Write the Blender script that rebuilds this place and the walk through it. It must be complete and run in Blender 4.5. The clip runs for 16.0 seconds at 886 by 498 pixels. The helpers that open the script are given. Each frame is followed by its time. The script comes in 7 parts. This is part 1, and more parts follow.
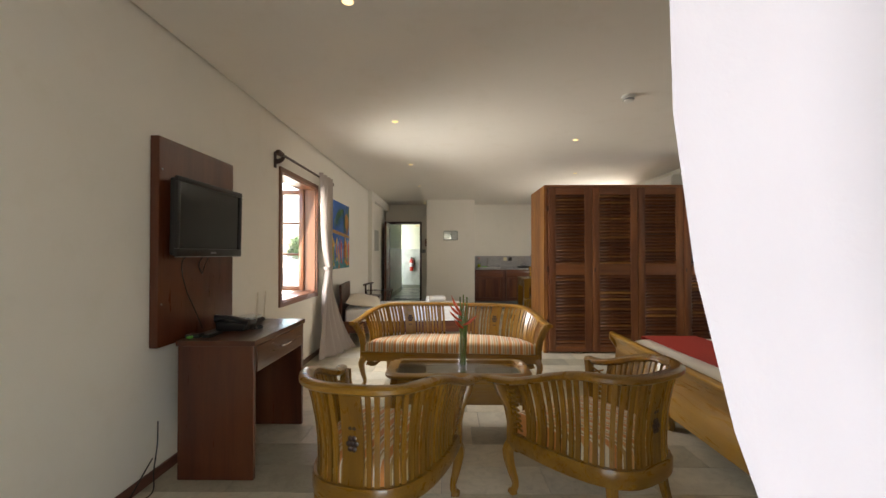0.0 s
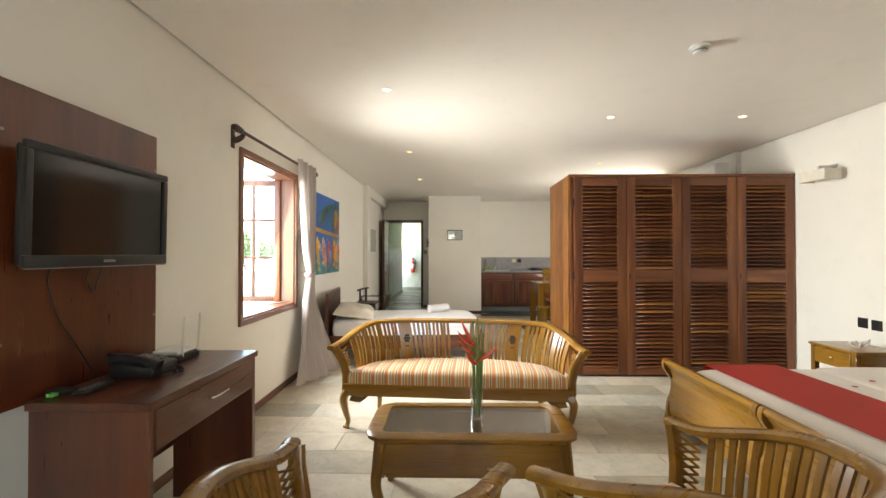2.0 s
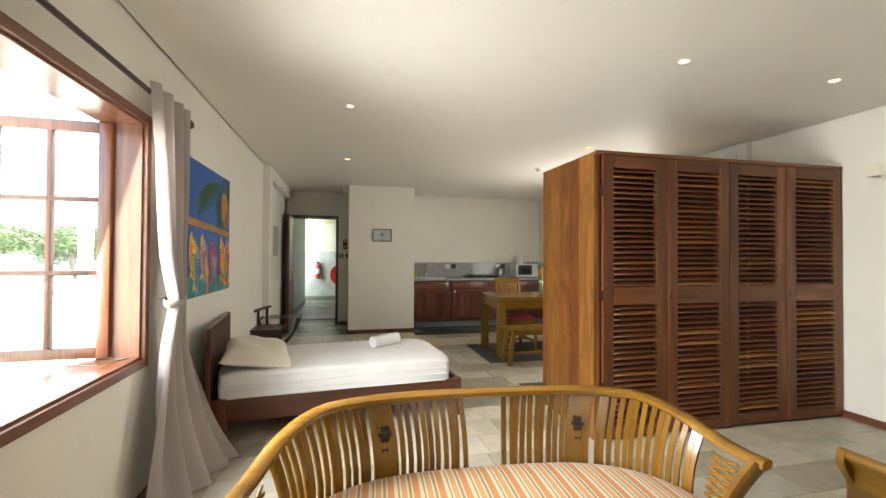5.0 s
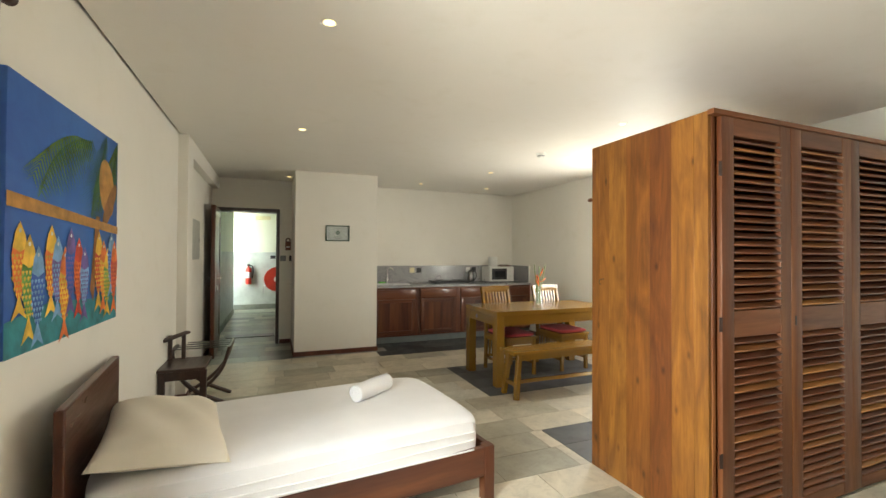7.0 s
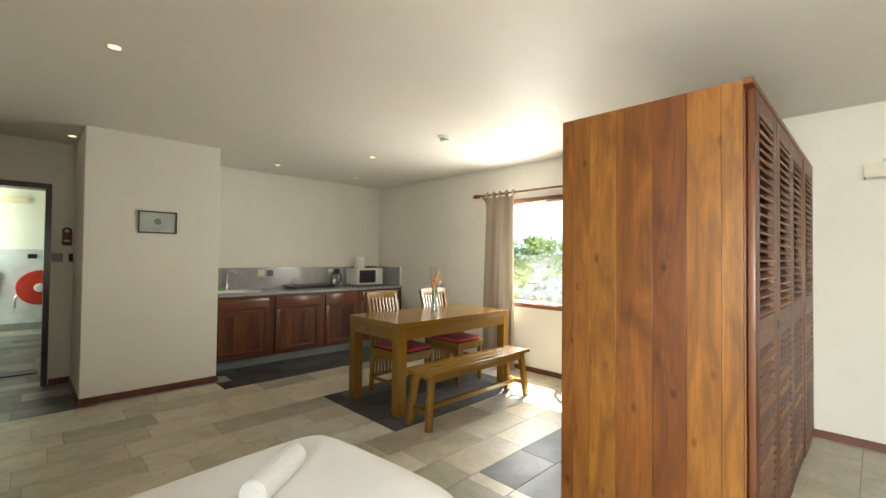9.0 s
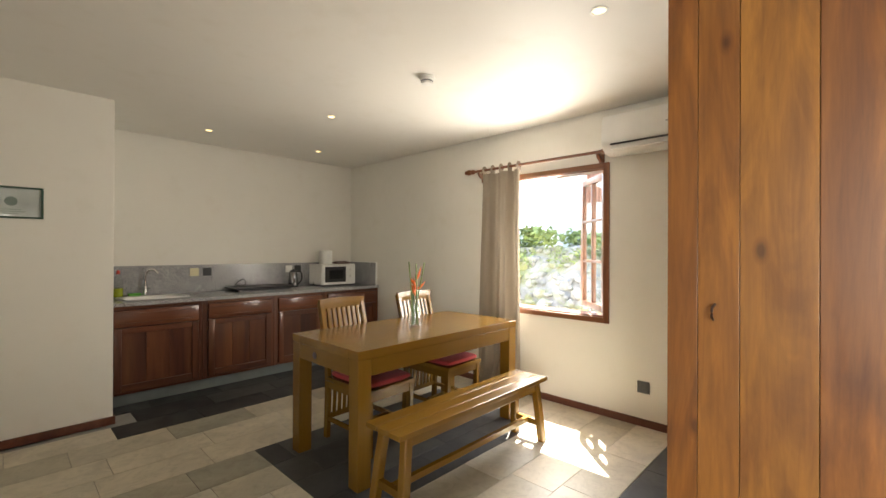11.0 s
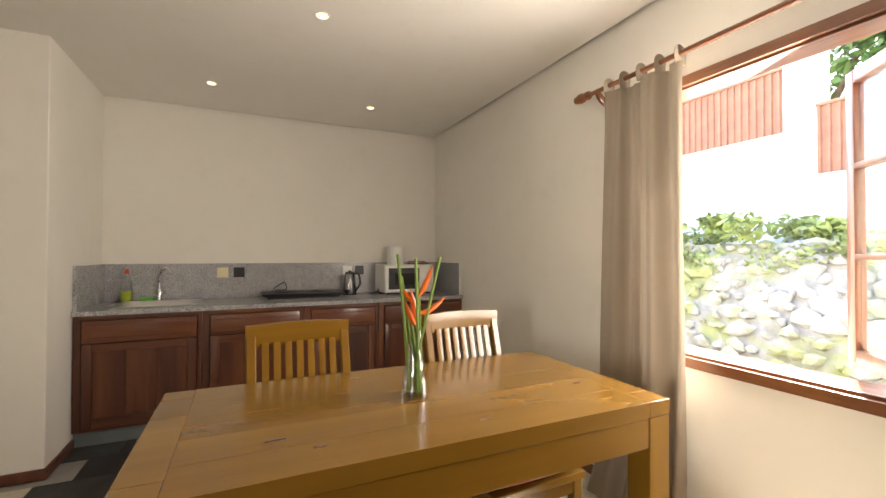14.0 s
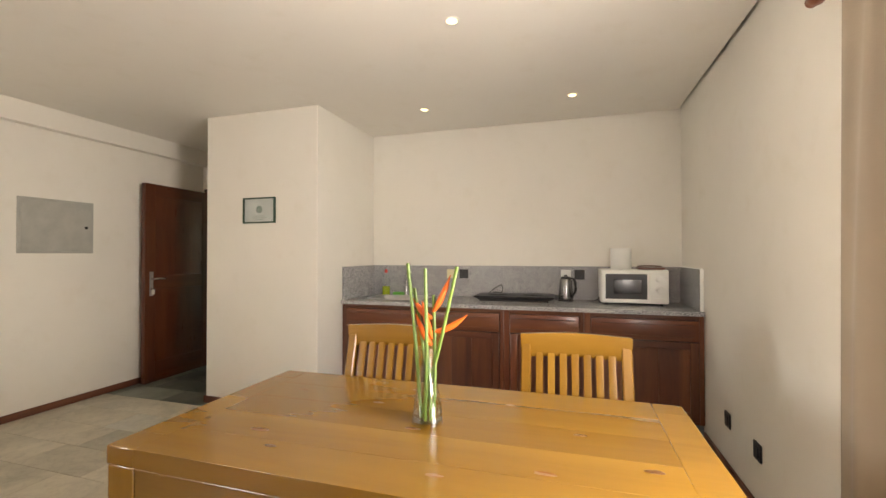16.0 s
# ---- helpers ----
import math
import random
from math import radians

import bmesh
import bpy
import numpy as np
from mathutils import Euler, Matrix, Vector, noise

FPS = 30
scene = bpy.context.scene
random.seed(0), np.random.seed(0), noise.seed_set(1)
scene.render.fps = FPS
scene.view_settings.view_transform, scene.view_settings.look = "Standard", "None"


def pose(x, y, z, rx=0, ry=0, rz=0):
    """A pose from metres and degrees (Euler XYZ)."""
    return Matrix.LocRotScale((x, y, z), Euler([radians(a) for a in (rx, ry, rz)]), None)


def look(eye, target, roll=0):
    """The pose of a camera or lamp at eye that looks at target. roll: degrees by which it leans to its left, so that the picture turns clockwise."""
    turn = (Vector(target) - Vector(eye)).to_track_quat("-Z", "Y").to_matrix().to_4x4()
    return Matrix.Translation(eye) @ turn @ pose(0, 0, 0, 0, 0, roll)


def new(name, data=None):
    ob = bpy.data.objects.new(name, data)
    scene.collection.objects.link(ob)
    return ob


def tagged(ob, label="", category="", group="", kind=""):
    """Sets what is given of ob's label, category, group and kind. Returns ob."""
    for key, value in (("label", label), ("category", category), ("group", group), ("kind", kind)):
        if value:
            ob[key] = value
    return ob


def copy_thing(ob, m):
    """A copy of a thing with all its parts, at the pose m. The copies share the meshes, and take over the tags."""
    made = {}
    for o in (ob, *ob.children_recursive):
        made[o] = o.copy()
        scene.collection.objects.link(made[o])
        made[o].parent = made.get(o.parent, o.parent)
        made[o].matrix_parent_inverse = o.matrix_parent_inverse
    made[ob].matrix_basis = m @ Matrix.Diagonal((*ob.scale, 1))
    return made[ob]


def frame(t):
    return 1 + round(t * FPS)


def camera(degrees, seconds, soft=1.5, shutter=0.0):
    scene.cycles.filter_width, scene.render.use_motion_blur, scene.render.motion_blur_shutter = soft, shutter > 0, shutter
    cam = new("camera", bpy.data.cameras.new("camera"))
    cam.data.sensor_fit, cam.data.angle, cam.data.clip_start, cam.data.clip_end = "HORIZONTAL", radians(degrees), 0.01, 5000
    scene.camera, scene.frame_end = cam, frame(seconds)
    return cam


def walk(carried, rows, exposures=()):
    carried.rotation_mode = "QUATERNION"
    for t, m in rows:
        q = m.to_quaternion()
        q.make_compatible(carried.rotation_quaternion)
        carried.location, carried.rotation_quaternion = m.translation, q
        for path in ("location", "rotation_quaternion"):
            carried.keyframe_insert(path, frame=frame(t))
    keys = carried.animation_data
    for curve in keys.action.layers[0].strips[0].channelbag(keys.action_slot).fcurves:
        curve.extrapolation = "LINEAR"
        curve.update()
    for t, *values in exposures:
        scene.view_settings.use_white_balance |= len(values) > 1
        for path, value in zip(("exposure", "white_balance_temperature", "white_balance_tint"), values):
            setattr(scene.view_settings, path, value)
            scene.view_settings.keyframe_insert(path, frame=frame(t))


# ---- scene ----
cam = camera(92.4, 16.0)
PATH = [
    (0, (0.051, 0.177, 1.221), (0.026, 2.177, 1.245), 0.0),
    (0.5, (0.053, 0.346, 1.217), (0.027, 2.346, 1.241), -0.1),
    (1, (0.074, 0.562, 1.234), (0.054, 2.562, 1.256), -0.2),
    (1.5, (0.086, 0.762, 1.235), (0.061, 2.761, 1.259), 0.0),
    (2, (0.022, 1.044, 1.258), (-0.015, 3.044, 1.28), 0.0),
    (2.5, (-0.049, 1.315, 1.269), (-0.077, 3.315, 1.289), 0.1),
    (3, (-0.164, 1.599, 1.268), (-0.188, 3.599, 1.292), 0.1),
    (3.5, (-0.29, 1.846, 1.285), (-0.23, 3.845, 1.31), 0.2),
    (4, (-0.39, 2.148, 1.3), (-0.172, 4.136, 1.327), 0.2),
    (4.5, (-0.465, 2.446, 1.312), (-0.118, 4.416, 1.339), 0.1),
    (4.7, (-0.483, 2.556, 1.313), (-0.089, 4.517, 1.341), 0.2),
    (7, (-0.716, 4.029, 1.363), (0.026, 5.886, 1.39), 0.3),
    (7.5, (-0.818, 4.285, 1.357), (0.102, 6.061, 1.389), 0.4),
    (8, (-0.854, 4.561, 1.359), (0.239, 6.236, 1.395), 0.4),
    (8.5, (-0.876, 4.84, 1.363), (0.372, 6.402, 1.397), 0.3),
    (9, (-0.812, 5.091, 1.341), (0.59, 6.517, 1.379), 0.6),
    (11.3, (0.207, 6.019, 1.34), (1.65, 7.404, 1.346), 0.3),
    (11.5, (0.305, 6.077, 1.328), (1.749, 7.462, 1.338), 0.3),
    (12, (0.623, 6.258, 1.319), (2.027, 7.682, 1.329), 0.2),
    (12.5, (0.872, 6.438, 1.305), (2.186, 7.946, 1.314), 0.3),
    (13, (1.149, 6.628, 1.289), (2.362, 8.219, 1.298), 0.2),
    (13.5, (1.387, 6.779, 1.275), (2.472, 8.459, 1.288), 0.3),
    (14, (1.668, 6.912, 1.253), (2.509, 8.726, 1.278), 0.1),
    (14.5, (1.911, 6.956, 1.263), (2.471, 8.876, 1.284), 0.1),
    (15, (2.155, 6.99, 1.253), (2.338, 8.982, 1.278), 0.1),
    (15.5, (2.345, 7.025, 1.26), (2.174, 9.018, 1.282), 0.1),
    (16, (2.602, 7.055, 1.279), (2.019, 8.968, 1.305), -0.1),
]
walk(cam, [(t, look(eye, target, roll)) for t, eye, target, roll in PATH], [(0, 2.9, 6800, 11), (0.5, 3.2, 6700, 10), (1.5, 3.6, 6600, 9), (2.5, 3.65, 6450, 9), (4.5, 3.3, 6400, 8), (7, 3.5, 6600, 4), (9, 3.4, 6600, 4), (11.5, 3.25, 6900, 12), (13, 3.4, 7000, 17), (14.5, 3.4, 7100, 14), (15.1, 3.2, 7200, 16), (16, 3.95, 6900, 15)])

# ---- light ----
world = bpy.data.worlds.new("sky_world")
scene.world = world
world.use_nodes = True
_sky = world.node_tree.nodes.new("ShaderNodeTexSky")
_sky.sky_type = "NISHITA"
_sky.sun_disc = False
_sky.sun_elevation = radians(60)
_sky.sun_rotation = radians(64)
_sky.air_density = 1.3
_sky.dust_density = 2.0
_bg = world.node_tree.nodes["Background"]
_bg.inputs["Strength"].default_value = 0.15
world.node_tree.links.new(_sky.outputs[0], _bg.inputs[0])
_sun = bpy.data.lights.new("sun", "SUN")
_sun.energy, _sun.angle, _sun.color = 5.0, radians(0.5), (1.0, 0.95, 0.86)
sun = new("sun", _sun)
sun.matrix_world = look((20, 4, 30), (20 - 0.90 * math.cos(radians(60)), 4 - 0.43 * math.cos(radians(60)), 30 - math.sin(radians(60))))


def area_lamp(name, x, y, z, tx, ty, tz, w, h, watts, col, fan):
    d = bpy.data.lights.new(name, "AREA")
    d.shape, d.size, d.size_y, d.energy, d.color = "RECTANGLE", w, h, watts, col
    d.spread = radians(fan)
    o = new(name, d)
    o.matrix_world = look((x, y, z), (tx, ty, tz))
    return o


# daylight standing in the window and door openings
area_lamp("daylight_west_window", -1.66, 4.73, 1.40, 0.0, 4.85, 0.95, 1.0, 1.15, 7.6, (1.0, 0.97, 0.92), 125)
area_lamp("daylight_east_window", 3.56, 7.94, 1.42, 1.7, 8.9, 1.48, 1.05, 1.15, 7.6, (1.0, 0.95, 0.88), 172)
area_lamp("daylight_veranda_door", 0.36, 0.06, 1.10, 0.36, 3.0, 1.15, 1.30, 2.0, 1.7, (1.0, 0.98, 0.95), 170)
area_lamp("daylight_corridor_end", -2.2, 14.75, 1.5, -1.0, 15.0, 1.2, 0.6, 1.6, 3.8, (1.0, 0.98, 0.92), 170)

# ---- materials ----


def nodes_of(name):
    m = bpy.data.materials.new(name)
    m.use_nodes = True
    t = m.node_tree
    return m, t, t.nodes["Principled BSDF"]


def link(t, a, b):
    t.links.new(a, b)


def ramp(t, fac, stops, interp="LINEAR"):
    r = t.nodes.new("ShaderNodeValToRGB")
    r.color_ramp.interpolation = interp
    el = r.color_ramp.elements
    while len(el) < len(stops):
        el.new(0.5)
    for e, (p, c) in zip(el, stops):
        e.position, e.color = p, (*c, 1)
    link(t, fac, r.inputs[0])
    return r.outputs[0]


def coords(t, scale=(1, 1, 1), shift=True):
    """Object coordinates, moved by a random step for each object so that alike pieces differ."""
    tc = t.nodes.new("ShaderNodeTexCoord")
    mp = t.nodes.new("ShaderNodeMapping")
    mp.inputs["Scale"].default_value = scale
    out = tc.outputs["Object"]
    if shift:
        oi = t.nodes.new("ShaderNodeObjectInfo")
        mul = t.nodes.new("ShaderNodeMath")
        mul.operation = "MULTIPLY"
        mul.inputs[1].default_value = 37.0
        link(t, oi.outputs["Random"], mul.inputs[0])
        add = t.nodes.new("ShaderNodeVectorMath")
        add.operation = "ADD"
        link(t, out, add.inputs[0])
        link(t, mul.outputs[0], add.inputs[1])
        out = add.outputs[0]
    link(t, out, mp.inputs["Vector"])
    return mp.outputs[0]


def noise_tex(t, vec, scale, detail=4.0, rough=0.55, distort=0.0):
    n = t.nodes.new("ShaderNodeTexNoise")
    n.inputs["Scale"].default_value = scale
    n.inputs["Detail"].default_value = detail
    n.inputs["Roughness"].default_value = rough
    n.inputs["Distortion"].default_value = distort
    link(t, vec, n.inputs["Vector"])
    return n.outputs["Fac"]


def mix(t, fac, a, b, mode="MIX"):
    m = t.nodes.new("ShaderNodeMix")
    m.data_type, m.blend_type = "RGBA", mode
    for sock, val in ((m.inputs[0], fac), (m.inputs[6], a), (m.inputs[7], b)):
        if isinstance(val, bpy.types.NodeSocket):
            link(t, val, sock)
        elif isinstance(val, (int, float)):
            sock.default_value = val
        else:
            sock.default_value = (*val, 1)
    return m.outputs[2]


def bump(t, b, height, strength=0.2, dist=0.01):
    n = t.nodes.new("ShaderNodeBump")
    n.inputs["Strength"].default_value = strength
    n.inputs["Distance"].default_value = dist
    link(t, height, n.inputs["Height"])
    link(t, n.outputs[0], b.inputs["Normal"])


def plain(name, col, rough=0.5, metal=0.0, vary=0.12, scale=6.0, bumps=0.05, coat=0.0):
    """A surface of one kind with soft large variation and fine grain."""
    m, t, b = nodes_of(name)
    v = coords(t)
    big = noise_tex(t, v, scale, 3.0)
    fine = noise_tex(t, v, scale * 25, 4.0)
    lo = tuple(c * (1 - vary) for c in col)
    hi = tuple(min(1.0, c * (1 + vary)) for c in col)
    link(t, ramp(t, big, [(0.3, lo), (0.7, hi)]), b.inputs["Base Color"])
    b.inputs["Roughness"].default_value = rough
    b.inputs["Metallic"].default_value = metal
    b.inputs["Coat Weight"].default_value = coat
    b.inputs["Coat Roughness"].default_value = 0.12
    if bumps:
        bump(t, b, fine, bumps, 0.004)
    return m


def wood(name, dark, mid, light, axis="z", rough=0.35, coat=0.3, grain=1.0, knots=False, spread=0.25, figure=0.55):
    """Varnished wood with its grain along one axis."""
    m, t, b = nodes_of(name)
    s = {"x": (0.7, 9, 9), "y": (9, 0.7, 9), "z": (9, 9, 0.7)}[axis]
    v = coords(t, tuple(c * grain for c in s))
    broad = noise_tex(t, v, 0.9, 3.0, 0.5, 0.6)
    streak = noise_tex(t, v, 4.5, 5.0, 0.65, 1.2)
    base = ramp(t, broad, [(0.3, dark), (0.52, mid), (0.74, light)])
    lines = ramp(t, streak, [(0.35, (0.55, 0.5, 0.45)), (0.6, (1, 1, 1))])
    col = mix(t, figure, base, lines, "MULTIPLY")
    oi = t.nodes.new("ShaderNodeObjectInfo")
    tone = ramp(t, oi.outputs["Random"], [(0.0, (1 - spread,) * 3), (1.0, (1.0, 1.0, 1.0))])
    col = mix(t, 1.0, col, tone, "MULTIPLY")
    if knots:
        kv = coords(t, {"x": (1.6, 5, 5), "y": (5, 1.6, 5), "z": (5, 5, 1.6)}[axis])
        vo = t.nodes.new("ShaderNodeTexVoronoi")
        vo.inputs["Scale"].default_value = 0.9
        link(t, kv, vo.inputs["Vector"])
        k = ramp(t, vo.outputs["Distance"], [(0.04, (0.25, 0.17, 0.12)), (0.10, (0.6, 0.5, 0.42)), (0.2, (1, 1, 1))])
        col = mix(t, 0.85, col, k, "MULTIPLY")
    link(t, col, b.inputs["Base Color"])
    rr = ramp(t, streak, [(0.3, (rough + 0.12,) * 3), (0.7, (rough,) * 3)])
    if figure > 0.2:
        link(t, rr, b.inputs["Roughness"])
    else:
        b.inputs["Roughness"].default_value = rough
    b.inputs["Coat Weight"].default_value = coat
    b.inputs["Coat Roughness"].default_value = 0.18
    if figure > 0.2:
        bump(t, b, streak, 0.12, 0.003)
    return m


def plaster(name, col, rough=0.75, stain=0.06):
    """Painted plaster: rolled paint texture and faint grubby patches."""
    m, t, b = nodes_of(name)
    v = coords(t, shift=False)
    a = noise_tex(t, v, 0.8, 4.0, 0.6)
    c = noise_tex(t, v, 5.0, 5.0, 0.6)
    f = noise_tex(t, v, 120.0, 3.0, 0.6)
    base = ramp(t, a, [(0.3, tuple(x * (1 - stain) for x in col)), (0.7, col)])
    spots = ramp(t, c, [(0.25, (0.94, 0.93, 0.9)), (0.45, (1, 1, 1))])
    link(t, mix(t, 0.6, base, spots, "MULTIPLY"), b.inputs["Base Color"])
    b.inputs["Roughness"].default_value = rough
    bump(t, b, f, 0.08, 0.002)
    return m


def stone_tile(name, stops, rough=0.32):
    """Honed stone tiles: tone from piece to piece, clouds and veins inside each."""
    m, t, b = nodes_of(name)
    v = coords(t)
    oi = t.nodes.new("ShaderNodeObjectInfo")
    base = ramp(t, oi.outputs["Random"], stops)
    cloud = noise_tex(t, v, 3.0, 5.0, 0.6, 0.8)
    vein = noise_tex(t, v, 9.0, 6.0, 0.7, 2.0)
    col = mix(t, 0.7, base, ramp(t, cloud, [(0.3, (0.72, 0.72, 0.7)), (0.7, (1.12, 1.1, 1.05))]), "MULTIPLY")
    col = mix(t, 0.35, col, ramp(t, vein, [(0.38, (0.62, 0.62, 0.6)), (0.52, (1, 1, 1))]), "MULTIPLY")
    link(t, col, b.inputs["Base Color"])
    link(t, ramp(t, cloud, [(0.3, (rough + 0.14,) * 3), (0.7, (rough,) * 3)]), b.inputs["Roughness"])
    bump(t, b, vein, 0.08, 0.003)
    return m


def striped(name, bands, period, axis=0, rough=0.8):
    """Woven cloth with coloured stripes."""
    m, t, b = nodes_of(name)
    tc = t.nodes.new("ShaderNodeTexCoord")
    sep = t.nodes.new("ShaderNodeSeparateXYZ")
    link(t, tc.outputs["Object"], sep.inputs[0])
    div = t.nodes.new("ShaderNodeMath")
    div.operation = "MULTIPLY_ADD"
    div.inputs[1].default_value, div.inputs[2].default_value = 1 / period, 50.0
    link(t, sep.outputs[axis], div.inputs[0])
    fr = t.nodes.new("ShaderNodeMath")
    fr.operation = "FRACT"
    link(t, div.outputs[0], fr.inputs[0])
    col = ramp(t, fr.outputs[0], bands, "CONSTANT")
    n = noise_tex(t, tc.outputs["Object"], 220.0, 2.0)
    soil = noise_tex(t, tc.outputs["Object"], 4.0, 3.0)
    col = mix(t, 0.5, col, ramp(t, n, [(0.3, (0.7, 0.7, 0.7)), (0.7, (1.1, 1.1, 1.1))]), "MULTIPLY")
    col = mix(t, 0.4, col, ramp(t, soil, [(0.3, (0.8, 0.8, 0.8)), (0.7, (1, 1, 1))]), "MULTIPLY")
    link(t, col, b.inputs["Base Color"])
    b.inputs["Roughness"].default_value = rough
    b.inputs["Sheen Weight"].default_value = 0.2
    bump(t, b, n, 0.25, 0.002)
    return m


def cloth(name, col, rough=0.85, weave=260.0, through_light=0.0, sheen=0.08):
    m, t, b = nodes_of(name)
    tc = t.nodes.new("ShaderNodeTexCoord")
    n = noise_tex(t, tc.outputs["Object"], weave, 2.0)
    big = noise_tex(t, tc.outputs["Object"], 3.0, 4.0)
    c = ramp(t, big, [(0.3, tuple(x * 0.9 for x in col)), (0.7, col)])
    link(t, c, b.inputs["Base Color"])
    b.inputs["Roughness"].default_value = rough
    b.inputs["Sheen Weight"].default_value = sheen
    bump(t, b, mix(t, 0.4, n, big), 0.2, 0.004)
    if through_light:
        tr = t.nodes.new("ShaderNodeBsdfTranslucent")
        tr.inputs[0].default_value = (*col, 1)
        ms = t.nodes.new("ShaderNodeMixShader")
        ms.inputs[0].default_value = through_light
        link(t, b.outputs[0], ms.inputs[1])
        link(t, tr.outputs[0], ms.inputs[2])
        link(t, ms.outputs[0], t.nodes["Material Output"].inputs[0])
    return m


def glass(name, tint=(1, 1, 1), rough=0.0, ior=1.45):
    m, t, b = nodes_of(name)
    b.inputs["Base Color"].default_value = (*tint, 1)
    b.inputs["Transmission Weight"].default_value = 1.0
    b.inputs["Roughness"].default_value = rough
    b.inputs["IOR"].default_value = ior
    return m


def pane_glass(name, base=0.05):
    """Thin flat pane: clear with a faint reflection."""
    m, t, b = nodes_of(name)
    tr = t.nodes.new("ShaderNodeBsdfTransparent")
    tr.inputs[0].default_value = (0.95, 0.97, 0.96, 1)
    gl = t.nodes.new("ShaderNodeBsdfGlossy")
    gl.inputs["Roughness"].default_value = 0.03
    fr = t.nodes.new("ShaderNodeLayerWeight")
    pw = t.nodes.new("ShaderNodeMath")
    pw.operation = "POWER"
    pw.inputs[1].default_value = 4.0
    link(t, fr.outputs["Facing"], pw.inputs[0])
    sc = t.nodes.new("ShaderNodeMath")
    sc.operation = "MULTIPLY_ADD"
    sc.inputs[1].default_value, sc.inputs[2].default_value = 0.6, base
    link(t, pw.outputs[0], sc.inputs[0])
    ms = t.nodes.new("ShaderNodeMixShader")
    link(t, sc.outputs[0], ms.inputs[0])
    link(t, tr.outputs[0], ms.inputs[1])
    link(t, gl.outputs[0], ms.inputs[2])
    link(t, ms.outputs[0], t.nodes["Material Output"].inputs[0])
    return m


def glow(name, col, strength):
    m, t, b = nodes_of(name)
    b.inputs["Base Color"].default_value = (*col, 1)
    b.inputs["Emission Color"].default_value = (*col, 1)
    b.inputs["Emission Strength"].default_value = strength
    return m


M = {}
M["wall"] = plaster("white_wall_paint", (0.845, 0.82, 0.745))
M["ceil"] = plaster("ceiling_paint", (0.86, 0.835, 0.775), 0.58, 0.03)
M["corr_hi"] = plaster("corridor_paint", (0.78, 0.80, 0.66))
M["corr_lo"] = plain("corridor_wainscot", (0.52, 0.56, 0.52), 0.4)
M["tile"] = stone_tile("marble_floor_tile", [(0.0, (0.34, 0.325, 0.26)), (0.2, (0.47, 0.43, 0.33)), (0.45, (0.58, 0.53, 0.42)), (0.75, (0.66, 0.60, 0.48)), (1.0, (0.54, 0.53, 0.46))])
M["slate"] = stone_tile("slate_floor_tile", [(0.0, (0.030, 0.032, 0.034)), (0.5, (0.052, 0.054, 0.056)), (1.0, (0.085, 0.087, 0.086))], 0.4)
M["halltile"] = stone_tile("green_hall_tile", [(0.0, (0.10, 0.115, 0.10)), (0.4, (0.18, 0.2, 0.175)), (0.8, (0.30, 0.32, 0.27)), (1.0, (0.42, 0.42, 0.36))], 0.3)
M["grout"] = plain("floor_grout", (0.34, 0.33, 0.30), 0.8)
M["base"] = wood("baseboard_wood", (0.10, 0.03, 0.018), (0.16, 0.05, 0.028), (0.22, 0.08, 0.04), "y")
for ax in "xyz":
    M["red" + ax] = wood("mahogany_" + ax, (0.062, 0.0135, 0.005), (0.098, 0.024, 0.008), (0.135, 0.038, 0.012), ax, 0.26, 0.35, 0.8, spread=0.08, figure=0.35)
    M["ward" + ax] = wood("wardrobe_teak_" + ax, (0.11, 0.031, 0.009), (0.185, 0.058, 0.016), (0.30, 0.115, 0.032), ax, 0.42, 0.12, spread=0.28, figure=0.4)
    M["teak" + ax] = wood("golden_teak_" + ax, (0.21, 0.096, 0.008), (0.31, 0.15, 0.013), (0.42, 0.22, 0.026), ax, 0.24, 0.5, spread=0.16, figure=0.35)
    M["pine" + ax] = wood("varnished_pine_" + ax, (0.155, 0.074, 0.0075), (0.20, 0.099, 0.0105), (0.245, 0.127, 0.015), ax, 0.27, 0.28, 0.35, False, 0.08, 0.19)
    M["kit" + ax] = wood("kitchen_redwood_" + ax, (0.078, 0.018, 0.007), (0.15, 0.041, 0.014), (0.25, 0.085, 0.027), ax, 0.32, 0.4, spread=0.4, figure=0.35)
    M["win" + ax] = wood("window_wood_" + ax, (0.17, 0.055, 0.02), (0.25, 0.09, 0.035), (0.33, 0.14, 0.06), ax, 0.3, 0.5)


